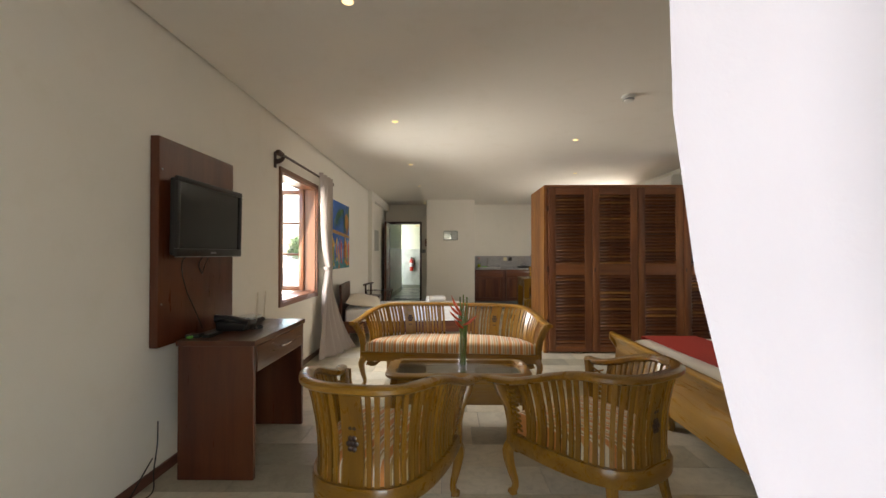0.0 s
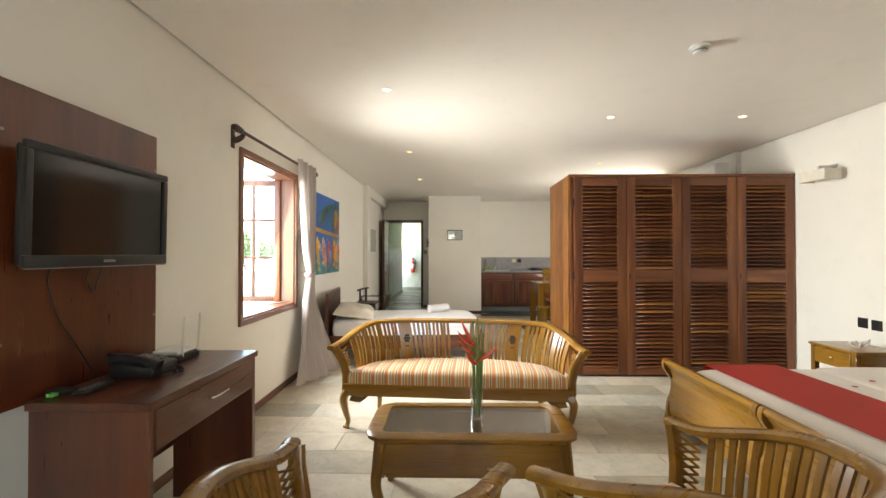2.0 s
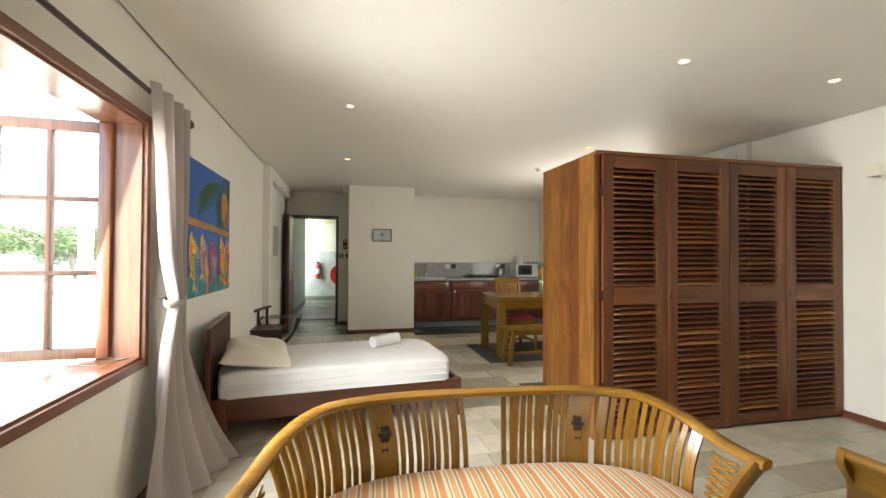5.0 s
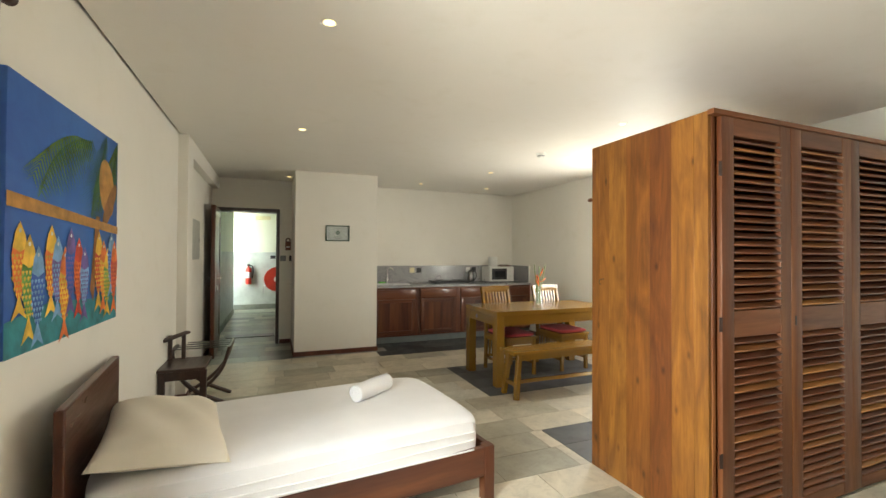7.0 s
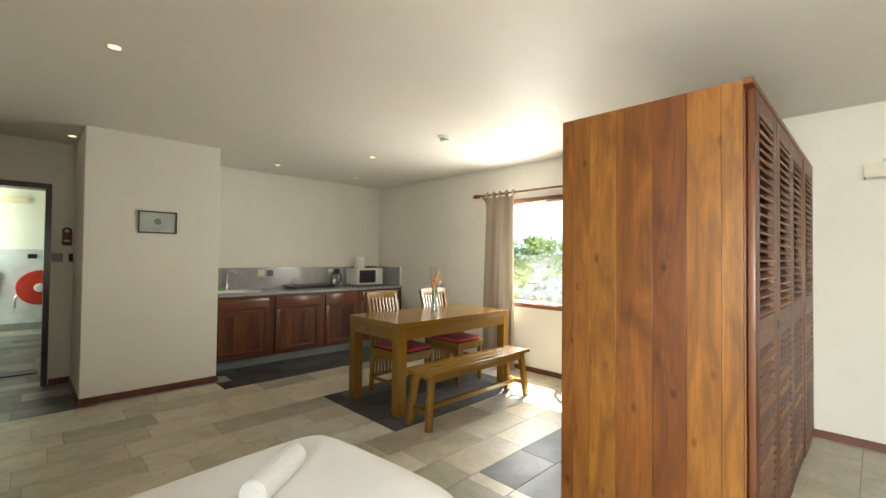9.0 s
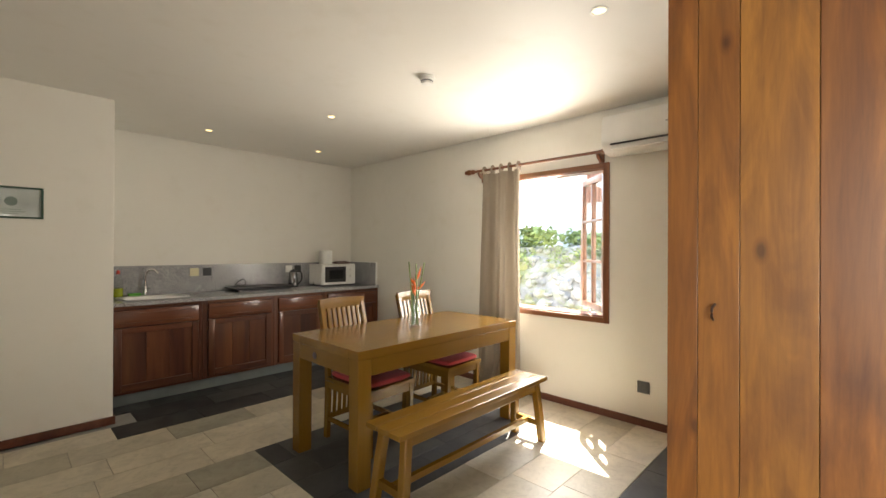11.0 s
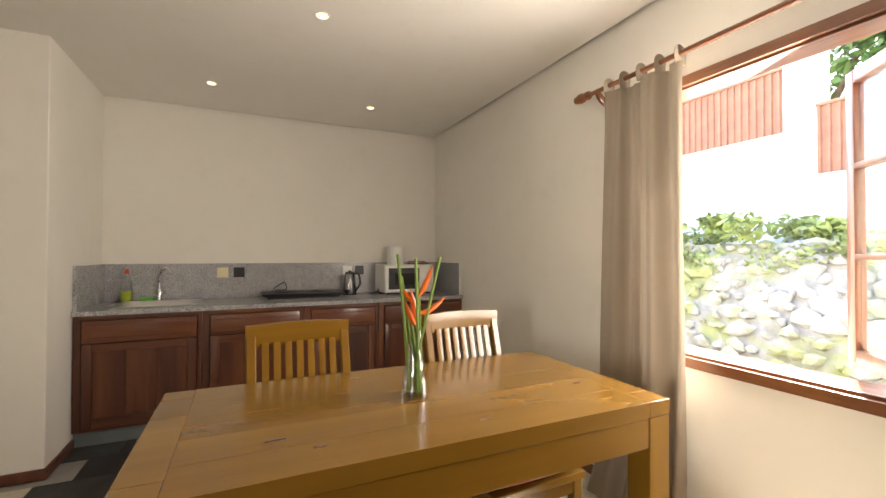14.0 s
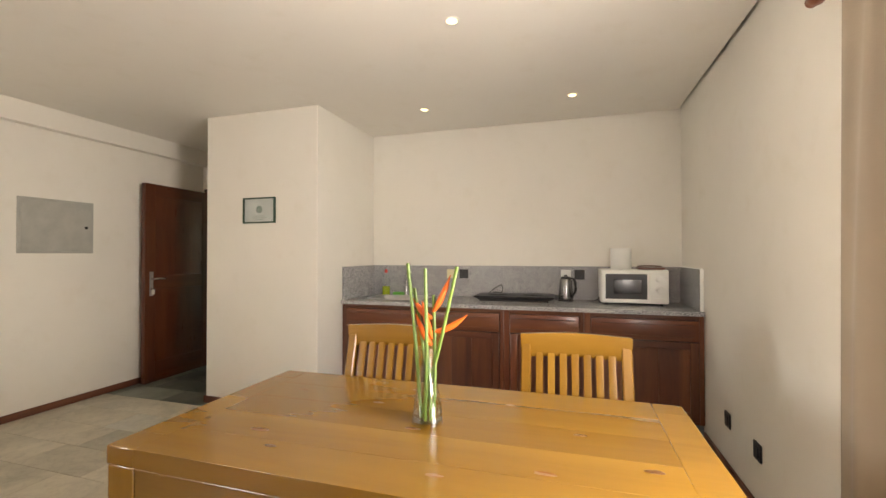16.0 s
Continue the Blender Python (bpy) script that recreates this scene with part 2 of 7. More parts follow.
def plank_wood(name, tones):
    """Wide varnished boards, upright: each board its own tone, with flame grain, dark patches and knots."""
    m, t, b = nodes_of(name)
    oi = t.nodes.new("ShaderNodeObjectInfo")
    col = ramp(t, oi.outputs["Random"], tones)
    flame = noise_tex(t, coords(t, (9, 9, 1.3)), 1.0, 5.0, 0.6, 2.2)
    col = mix(t, 0.65, col, ramp(t, flame, [(0.30, (0.50, 0.40, 0.34)), (0.5, (0.95, 0.95, 0.95)), (0.68, (1.45, 1.55, 1.6))]), "MULTIPLY")
    patch = noise_tex(t, coords(t, (4.5, 4.5, 2.2)), 0.9, 3.0, 0.5, 0.9)
    col = mix(t, 0.45, col, ramp(t, patch, [(0.31, (0.28, 0.19, 0.16)), (0.385, (0.72, 0.62, 0.56)), (0.47, (1, 1, 1))]), "MULTIPLY")
    streak = noise_tex(t, coords(t, (40, 40, 2.5)), 1.6, 5.0, 0.65, 0.8)
    col = mix(t, 0.5, col, ramp(t, streak, [(0.35, (0.6, 0.54, 0.48)), (0.6, (1, 1, 1))]), "MULTIPLY")
    vo = t.nodes.new("ShaderNodeTexVoronoi")
    vo.inputs["Scale"].default_value = 1.0
    link(t, coords(t, (9, 9, 4.5)), vo.inputs["Vector"])
    col = mix(t, 0.8, col, ramp(t, vo.outputs["Distance"], [(0.05, (0.22, 0.15, 0.1)), (0.1, (0.7, 0.6, 0.5)), (0.16, (1, 1, 1))]), "MULTIPLY")
    link(t, col, b.inputs["Base Color"])
    link(t, ramp(t, streak, [(0.3, (0.5,) * 3), (0.7, (0.36,) * 3)]), b.inputs["Roughness"])
    b.inputs["Coat Weight"].default_value = 0.12
    b.inputs["Coat Roughness"].default_value = 0.2
    bump(t, b, streak, 0.1, 0.003)
    return m


def blade_wood(name):
    """Thin louvre blades: mostly dark red-brown, a few golden ones."""
    m, t, b = nodes_of(name)
    oi = t.nodes.new("ShaderNodeObjectInfo")
    col = ramp(t, oi.outputs["Random"], [(0.0, (0.085, 0.026, 0.011)), (0.4, (0.13, 0.041, 0.015)), (0.74, (0.175, 0.059, 0.02)), (0.88, (0.25, 0.10, 0.026)), (1.0, (0.36, 0.16, 0.042))])
    g = noise_tex(t, coords(t, (1.2, 20, 20)), 2.0, 4.0, 0.6, 0.6)
    link(t, mix(t, 0.5, col, ramp(t, g, [(0.3, (0.7, 0.64, 0.6)), (0.65, (1.1, 1.1, 1.1))]), "MULTIPLY"), b.inputs["Base Color"])
    b.inputs["Roughness"].default_value = 0.42
    b.inputs["Coat Weight"].default_value = 0.1
    return m


M["sidez"] = plank_wood("wardrobe_side_boards", [(0.0, (0.150, 0.046, 0.008)), (0.3, (0.185, 0.066, 0.010)), (0.6, (0.245, 0.102, 0.016)), (0.85, (0.195, 0.070, 0.010)), (1.0, (0.135, 0.040, 0.008))])
M["louvre"] = blade_wood("wardrobe_louvre_teak")
M["knot"] = wood("wood_knot", (0.13, 0.042, 0.006), (0.19, 0.07, 0.01), (0.25, 0.1, 0.015), "x", 0.22, 0.45, 3.0)
M["dark"] = wood("dark_stained_wood", (0.03, 0.012, 0.009), (0.05, 0.02, 0.013), (0.075, 0.03, 0.02), "y", 0.35, 0.4)
M["stripe"] = striped("striped_upholstery", [(0.0, (0.80, 0.70, 0.50)), (0.10, (0.66, 0.27, 0.075)), (0.36, (0.80, 0.72, 0.54)), (0.42, (0.42, 0.26, 0.09)), (0.53, (0.80, 0.70, 0.5)), (0.60, (0.70, 0.37, 0.14)), (0.82, (0.82, 0.75, 0.6)), (0.88, (0.46, 0.27, 0.08)), (0.95, (0.78, 0.66, 0.44))], 0.096)
M["sheet"] = cloth("white_cotton", (0.86, 0.85, 0.84))
M["pillow"] = cloth("cream_cotton", (0.86, 0.80, 0.67))
M["towel"] = cloth("white_terry", (0.85, 0.85, 0.84), 0.95, 140.0)
M["redcloth"] = cloth("red_cotton", (0.40, 0.022, 0.009), sheen=0.0)
M["creamsheet"] = cloth("cream_cotton_sheet", (0.80, 0.73, 0.64), sheen=0.03)
M["redseat"] = cloth("red_seat_cloth", (0.40, 0.035, 0.04))
M["curtain_l"] = cloth("grey_beige_curtain", (0.47, 0.42, 0.39), 0.8, 200.0, 0.15)
M["curtain_k"] = cloth("sand_curtain", (0.275, 0.225, 0.168), 0.8, 200.0, 0.05)
M["sheer"] = cloth("white_sheer", (0.43, 0.42, 0.47), 0.85, 200.0, 0.2)
M["black"] = plain("black_plastic", (0.014, 0.014, 0.015), 0.35)
M["screen"] = plain("tv_screen", (0.012, 0.013, 0.014), 0.12, 0.0, 0.02, 3, 0.0)
M["grey"] = plain("grey_plastic", (0.24, 0.25, 0.26), 0.4)
M["chrome"] = plain("chrome", (0.75, 0.75, 0.76), 0.15, 1.0, 0.05)
M["steel"] = plain("brushed_steel", (0.55, 0.55, 0.55), 0.3, 1.0)
M["darksteel"] = plain("dark_brushed_steel", (0.28, 0.28, 0.28), 0.25, 1.0)
M["white"] = plain("white_plastic", (0.80, 0.80, 0.76), 0.35, 0.0, 0.04)
M["cream"] = plain("cream_plastic", (0.74, 0.68, 0.44), 0.4, 0.0, 0.05)
M["glass"] = glass("clear_glass")
M["pane"] = pane_glass("window_pane")
M["vaseglass"] = pane_glass("vase_glass", 0.09)
M["tableglass"] = pane_glass("table_glass", 0.16)
M["stem"] = plain("green_stem", (0.13, 0.21, 0.035), 0.45)
M["orange"] = plain("orange_bract", (0.72, 0.14, 0.015), 0.45)
M["redflower"] = plain("red_bract", (0.62, 0.075, 0.02), 0.45)
M["water"] = pane_glass("water", 0.04)
M["redpaint"] = plain("red_paint", (0.55, 0.05, 0.03), 0.35)
M["kick"] = plain("green_grey_screed", (0.16, 0.185, 0.18), 0.7)
M["foliage"] = plain("leaf_green", (0.065, 0.125, 0.028), 0.5, 0, 0.5, 3.0)
M["foliage2"] = plain("leaf_yellow_green", (0.19, 0.235, 0.065), 0.5, 0, 0.4, 3.0)


def mossy_stone(name):
    """Pale rubble with yellow-green moss patches."""
    m, t, b = nodes_of(name)
    v = coords(t, shift=False)
    base = ramp(t, noise_tex(t, v, 3.5, 5.0, 0.65), [(0.3, (0.20, 0.19, 0.165)), (0.5, (0.32, 0.305, 0.275)), (0.72, (0.42, 0.40, 0.365))])
    moss = ramp(t, noise_tex(t, v, 1.1, 6.0, 0.7, 0.8), [(0.46, (0, 0, 0)), (0.58, (0.85, 0.85, 0.85))])
    link(t, mix(t, moss, base, (0.25, 0.26, 0.085)), b.inputs["Base Color"])
    b.inputs["Roughness"].default_value = 0.9
    bump(t, b, noise_tex(t, v, 30.0, 5.0, 0.7), 0.6, 0.02)
    return m


M["rock"] = mossy_stone("mossy_field_stone")
M["concrete"] = plain("pale_concrete", (0.30, 0.29, 0.25), 0.85, 0, 0.15, 1.5, 0.2)
M["palepave"] = plain("pale_paving", (0.26, 0.25, 0.225), 0.85, 0, 0.1, 1.5, 0.2)
M["whitewash"] = plain("whitewash", (0.8, 0.79, 0.75), 0.8)
M["brown_sheet"] = plain("brown_corrugated_sheet", (0.27, 0.125, 0.08), 0.6)
M["bark"] = plain("bark", (0.12, 0.085, 0.06), 0.9, 0, 0.3, 8, 0.5)
M["coral"] = plain("white_coral", (0.75, 0.72, 0.66), 0.9, 0, 0.1, 20, 0.5)
M["lens"] = glow("warm_lamp_lens", (1.0, 0.74, 0.30), 0.35)
M["shade"] = plain("lamp_shade_fabric", (0.72, 0.68, 0.58), 0.8)
M["greenplastic"] = plain("green_sponge", (0.15, 0.5, 0.08), 0.7)
M["paper"] = plain("printed_paper", (0.72, 0.72, 0.72), 0.6)
M["greyprint"] = plain("grey_print", (0.3, 0.36, 0.33), 0.6)
M["greenframe"] = plain("dark_green_frame", (0.03, 0.07, 0.045), 0.4)
M["fuse"] = plain("grey_enamel", (0.42, 0.42, 0.38), 0.45)


def granite():
    m, t, b = nodes_of("speckled_granite")
    v = coords(t, shift=False)
    a = noise_tex(t, v, 140.0, 3.0, 0.7)
    c = noise_tex(t, v, 14.0, 4.0, 0.6, 1.0)
    col = ramp(t, a, [(0.36, (0.10, 0.10, 0.11)), (0.47, (0.36, 0.36, 0.37)), (0.62, (0.62, 0.62, 0.61))])
    col = mix(t, 0.5, col, ramp(t, c, [(0.35, (0.6, 0.6, 0.62)), (0.65, (1, 1, 1))]), "MULTIPLY")
    link(t, col, b.inputs["Base Color"])
    b.inputs["Roughness"].default_value = 0.22
    return m


M["granite"] = granite()

# ---- mesh tools ----


def box(bm, x0, x1, y0, y1, z0, z1, bev=0.0, seg=2):
    r = bmesh.ops.create_cube(bm, size=1.0)
    vs = r["verts"]
    for v in vs:
        v.co = Vector((x0 + (v.co.x + 0.5) * (x1 - x0), y0 + (v.co.y + 0.5) * (y1 - y0), z0 + (v.co.z + 0.5) * (z1 - z0)))
    if bev:
        es = list({e for v in vs for e in v.link_edges})
        bmesh.ops.bevel(bm, geom=es, offset=bev, segments=seg, affect="EDGES", profile=0.5)
    return bm


def sweep(bm, pts, half_w, half_h, up=(0, 0, 1), n=8, power=3.0):
    """A rounded bar along points. half_w, half_h: numbers or functions of 0..1."""
    pts = [Vector(p) for p in pts]
    rings = []
    for i, p in enumerate(pts):
        s = i / (len(pts) - 1)
        d = (pts[min(i + 1, len(pts) - 1)] - pts[max(i - 1, 0)]).normalized()
        side = d.cross(Vector(up))
        side = side.normalized() if side.length > 1e-6 else Vector((1, 0, 0))
        nor = side.cross(d).normalized()
        w = half_w(s) if callable(half_w) else half_w
        h = half_h(s) if callable(half_h) else half_h
        ring = []
        for k in range(n):
            a = 2 * math.pi * (k + 0.5) / n
            ca, sa = math.cos(a), math.sin(a)
            ring.append(bm.verts.new(p + side * w * math.copysign(abs(ca) ** (2 / power), ca) + nor * h * math.copysign(abs(sa) ** (2 / power), sa)))
        rings.append(ring)
    for a, b in zip(rings, rings[1:]):
        for k in range(n):
            bm.faces.new((a[k], a[(k + 1) % n], b[(k + 1) % n], b[k]))
    bm.faces.new(rings[0][::-1])
    bm.faces.new(rings[-1])
    return bm


def tube(bm, pts, r, n=8):
    return sweep(bm, pts, r, r, n=n, power=2.0) if not vertical(pts) else sweep(bm, pts, r, r, up=(0, 1, 0.01), n=n, power=2.0)


def vertical(pts):
    d = Vector(pts[-1]) - Vector(pts[0])
    return abs(d.z) > 0.9 * d.length


def lathe(bm, prof, n=20, cx=0.0, cy=0.0, cz=0.0, axis="z", cap=True):
    """Profile rows of (radius, height) turned round an axis."""
    rings = []
    for r, h in prof:
        ring = []
        for k in range(n):
            a = 2 * math.pi * k / n
            u, v = max(r, 1e-4) * math.cos(a), max(r, 1e-4) * math.sin(a)
            co = {"z": (u, v, h), "x": (h, u, v), "y": (u, h, v)}[axis]
            ring.append(bm.verts.new((cx + co[0], cy + co[1], cz + co[2])))
        rings.append(ring)
    for a, b in zip(rings, rings[1:]):
        for k in range(n):
            bm.faces.new((a[k], a[(k + 1) % n], b[(k + 1) % n], b[k]))
    if cap:
        bm.faces.new(rings[0][::-1])
        bm.faces.new(rings[-1])
    bmesh.ops.recalc_face_normals(bm, faces=bm.faces)
    return bm


def sheet_grid(bm, fn, nu, nv):
    """A surface from fn(u, v), both 0..1."""
    g = [[bm.verts.new(fn(i / nu, j / nv)) for j in range(nv + 1)] for i in range(nu + 1)]
    for i in range(nu):
        for j in range(nv):
            bm.faces.new((g[i][j], g[i + 1][j], g[i + 1][j + 1], g[i][j + 1]))
    return bm


def bulge(bm, x0, x1, y0, y1, z0, z1, crown=0.02, sq=5.0, nu=18, nv=14, round_xy=6.0):
    """A cushion or mattress: rounded box with a crowned top."""
    def pt(u, v, top):
        a, b = u * 2 - 1, v * 2 - 1
        e = max(0.0, 1 - abs(a) ** sq) ** (1 / sq) * max(0.0, 1 - abs(b) ** sq) ** (1 / sq)
        zm = (z0 + z1) / 2
        hh = (z1 - z0) / 2
        z = zm + top * hh * e + (crown * (1 - a * a) * (1 - b * b) if top > 0 else 0)
        k = (1 - 0.5 * (1 - 2 ** (-1 / round_xy)) * (abs(a * b)) ** 4)
        return Vector(((x0 + x1) / 2 + a * k * (x1 - x0) / 2, (y0 + y1) / 2 + b * k * (y1 - y0) / 2, z))
    ss = lambda t: 0.5 - 0.5 * math.cos(math.pi * t)
    sheet_grid(bm, lambda u, v: pt(ss(u), ss(v), 1), nu, nv)
    sheet_grid(bm, lambda u, v: pt(ss(1 - u), ss(v), -1), nu, nv)
    bmesh.ops.remove_doubles(bm, verts=bm.verts, dist=0.0005)
    return bm


def mesh_of(name, bm, material, smooth=True, sharp=38):
    bmesh.ops.recalc_face_normals(bm, faces=bm.faces)
    me = bpy.data.meshes.new(name)
    bm.to_mesh(me)
    bm.free()
    me.materials.append(material)
    if smooth:
        me.shade_smooth()
        me.set_sharp_from_angle(angle=radians(sharp))
    return me


def part(name, bm, material, parent, label="", smooth=True, sharp=38):
    ob = new(name, mesh_of(name, bm, material, smooth, sharp))
    ob.parent = parent
    if label:
        tagged(ob, label)
    return ob


def bx(name, dims, material, parent, bev=0.003, label=""):
    """One bevelled box part: dims x0, x1, y0, y1, z0, z1."""
    return part(name, box(bmesh.new(), *dims, bev), material, parent, label, True, 20)


def thing(name, m, label, category, group="", kind=""):
    ob = new(name)
    ob.empty_display_size = 0.1
    ob.matrix_basis = m
    return tagged(ob, label, category, group, kind)


def structure(name, boxes, material, label, category, bev=0.0):
    bm = bmesh.new()
    for d in boxes:
        box(bm, *d, bev)
    ob = new(name, mesh_of(name, bm, material, bool(bev), 20))
    return tagged(ob, label, category, kind="structure")

# ---- structure ----
XL, XR, XK, YS, YN, H = -1.545, 3.53, 3.47, 0.30, 11.0, 2.48
TOP = 2.56
# left wall with its window
structure("wall_west", [(XL - 0.2, XL, 0.1, 4.19, 0, TOP), (XL - 0.2, XL, 5.27, 11.2, 0, TOP), (XL - 0.2, XL, 4.19, 5.27, 0, 0.755), (XL - 0.2, XL, 4.19, 5.27, 2.01, TOP)], M["wall"], "white painted plaster wall with a window", "wall")
structure("pilaster", [(XL, XL + 0.085, 8.60, 8.86, 0, H)], M["wall"], "shallow white plastered pilaster on the wall", "pilaster", 0.004)
structure("wall_beam", [(XL, XL + 0.085, 8.86, YN, 2.31, H)], M["wall"], "white plastered beam under the ceiling", "beam", 0.004)
# right wall: deeper beside the bed, shallower beside the dining table
structure("wall_east", [(XR, XR + 0.2, 0.1, 6.24, 0, TOP), (XK, XK + 0.13, 6.24, 7.375, 0, TOP), (XK, XK + 0.13, 8.50, 11.2, 0, TOP), (XK, XK + 0.13, 7.375, 8.50, 0, 0.79), (XK, XK + 0.13, 7.375, 8.50, 2.02, TOP)], M["wall"], "white painted plaster wall with a window", "wall")
structure("wall_north", [(-0.635, XR + 0.2, YN, YN + 0.2, 0, TOP), (XL, -1.505, YN, YN + 0.2, 0, TOP), (-1.505, -0.635, YN, YN + 0.2, 2.035, TOP)], M["wall"], "white plaster wall behind kitchen and entrance", "wall")
structure("wall_column", [(-0.45, 0.66, 10.0, YN, 0, H)], M["wall"], "white plastered wall block beside the entrance", "wall", 0.006)
structure("wall_south", [(XL - 0.2, -0.33, 0.1, YS, 0, TOP), (1.05, XR + 0.2, 0.1, YS, 0, TOP), (-0.33, 1.05, 0.1, YS, 2.15, TOP)], M["wall"], "white plaster wall with a wide veranda opening", "wall")
structure("ceiling", [(XL + 0.018, XK - 0.022, YS, YN - 0.022, H, H + 0.012), (XK - 0.028, XR - 0.028, YS, 6.2, H, H + 0.012), (XL - 0.2, XR + 0.2, 0.1, 11.2, H + 0.05, H + 0.15)], M["ceil"], "smooth off-white painted ceiling with a shadow gap", "ceiling")

BB = M["base"]
structure("baseboard_west", [(XL, XL + 0.014, 0.3, 8.60, 0, 0.058), (XL, XL + 0.014, 8.86, YN, 0, 0.058), (XL, XL + 0.099, 8.586, 8.60, 0, 0.058), (XL + 0.085, XL + 0.099, 8.60, 8.86, 0, 0.058)], BB, "reddish brown wooden baseboard", "baseboard", 0.003)
structure("baseboard_east", [(XR - 0.014, XR, 0.3, 6.24, 0, 0.058), (XK - 0.014, XK, 6.24, 10.38, 0, 0.058)], BB, "reddish brown wooden baseboard", "baseboard", 0.003)
structure("baseboard_column", [(-0.464, 0.674, 9.986, 10.0, 0, 0.06), (-0.464, -0.45, 10.0, YN, 0, 0.06), (0.66, 0.674, 10.0, 10.4, 0, 0.06), (-0.62, -0.464, YN - 0.014, YN, 0, 0.06)], BB, "reddish brown wooden baseboard", "baseboard", 0.003)

# entrance door frame
df = thing("door_frame", pose(0, YN, 0), "dark brown wooden door frame of the entrance", "door frame", kind="structure")
bx("jamb", (-1.512, -1.465, -0.02, 0.2, 0, 2.04), M["dark"], df)
bx("jamb", (-0.675, -0.628, -0.02, 0.2, 0, 2.04), M["dark"], df)
bx("head", (-1.512, -0.628, -0.018, 0.2, 1.99, 2.045), M["dark"], df)


def panel_door():
    """Open entrance leaf, hinged at its origin, swung into the room along +x of its own."""
    d = thing("entrance_door", pose(-1.455, 10.99, 0.012, 0, 0, -88.5), "open dark red wooden panel door with steel lever handle", "door")
    w, h = 0.80, 1.98
    leaf = part("leaf", box(bmesh.new(), 0, w, -0.018, 0.018, 0, h, 0.003), M["redz"], d)
    for x0, x1, z0, z1 in ((0, 0.11, 0, h), (w - 0.11, w, 0, h), (0.11, w - 0.11, 0, 0.2), (0.11, w - 0.11, 0.92, 1.06), (0.11, w - 0.11, h - 0.12, h)):
        for s in (-1, 1):
            y = sorted((s * 0.0185, s * 0.026))
            bx("rail" if x1 - x0 > 0.2 else "stile", (x0, x1, y[0], y[1], z0, z1), M["redx"] if x1 - x0 > 0.2 else M["redz"], d, 0.004)
    for s in (-1, 1):
        y = sorted((s * 0.026, s * 0.031))
        pl = bx("lock_plate", (w - 0.085, w - 0.045, y[0], y[1], 0.86, 1.1), M["steel"], d, 0.002)
        bm = tube(bmesh.new(), [(w - 0.065, s * 0.031, 1.03), (w - 0.065, s * 0.075, 1.03), (w - 0.08, s * 0.082, 1.03), (w - 0.18, s * 0.082, 1.03)], 0.009)
        part("lever", bm, M["chrome"], pl)
        part("lock_barrel", lathe(bmesh.new(), [(0.013, 0.028), (0.013, 0.05), (0.008, 0.052)], 12, w - 0.065, 0, 0.93, "y") if s > 0 else lathe(bmesh.new(), [(0.013, -0.028), (0.013, -0.05), (0.008, -0.052)], 12, w - 0.065, 0, 0.93, "y"), M["chrome"], pl)
    bx("key_tag", (w - 0.078, w - 0.05, 0.052, 0.056, 0.875, 0.925), M["white"], d, 0.001)
    return d


panel_door()

# corridor beyond the door
structure("corridor_floor", [(-4.0, 3.0, 11.2, 16.0, -0.1, -0.012)], M["grout"], "corridor floor bed", "floor")
structure("corridor_wall_west", [(-1.76, -1.56, 11.2, 14.8, 1.40, 2.7)], M["corr_hi"], "pale corridor wall", "wall")
structure("corridor_wainscot_west", [(-1.76, -1.55, 11.2, 14.81, 0, 1.40)], M["corr_lo"], "grey painted corridor wainscot", "wainscot")
structure("corridor_wall_end", [(-4.0, 3.0, 15.5, 15.7, 1.40, 2.7)], M["corr_hi"], "pale corridor end wall", "wall")
structure("corridor_wainscot_end", [(-4.0, 3.0, 15.49, 15.7, 0, 1.40)], M["corr_lo"], "grey painted corridor wainscot", "wainscot")
structure("corridor_skirting", [(-4.0, 3.0, 15.475, 15.489, 0, 0.12), (-1.549, -1.536, 11.2, 14.82, 0, 0.12)], M["halltile"], "green stone skirting", "baseboard")
# unseen wall, added to close this side and dim the corridor
structure("corridor_wall_east", [(0.9, 1.1, 11.2, 15.49, 0, 2.7)], M["corr_hi"], "pale corridor wall", "wall")
# unseen blocker and slab, added so only a band of sky lights the corridor
structure("corridor_parapet", [(-2.9, -2.7, 14.0, 15.49, 0, 1.5)], M["corr_hi"], "unseen pale block added to hold back light at the corridor end", "parapet")
structure("corridor_canopy", [(-3.6, -1.76, 14.0, 15.7, 2.7, 2.8)], M["corr_hi"], "unseen pale slab added to cut the sky at the corridor end", "canopy")
structure("corridor_ceiling", [(-1.76, 3.0, 11.2, 15.7, 2.7, 2.8)], M["corr_hi"], "white corridor ceiling", "ceiling")

# outdoors
structure("ground", [(-400, 400, -400, 400, -0.5, -0.14)], M["concrete"], "pale dusty ground", "ground")


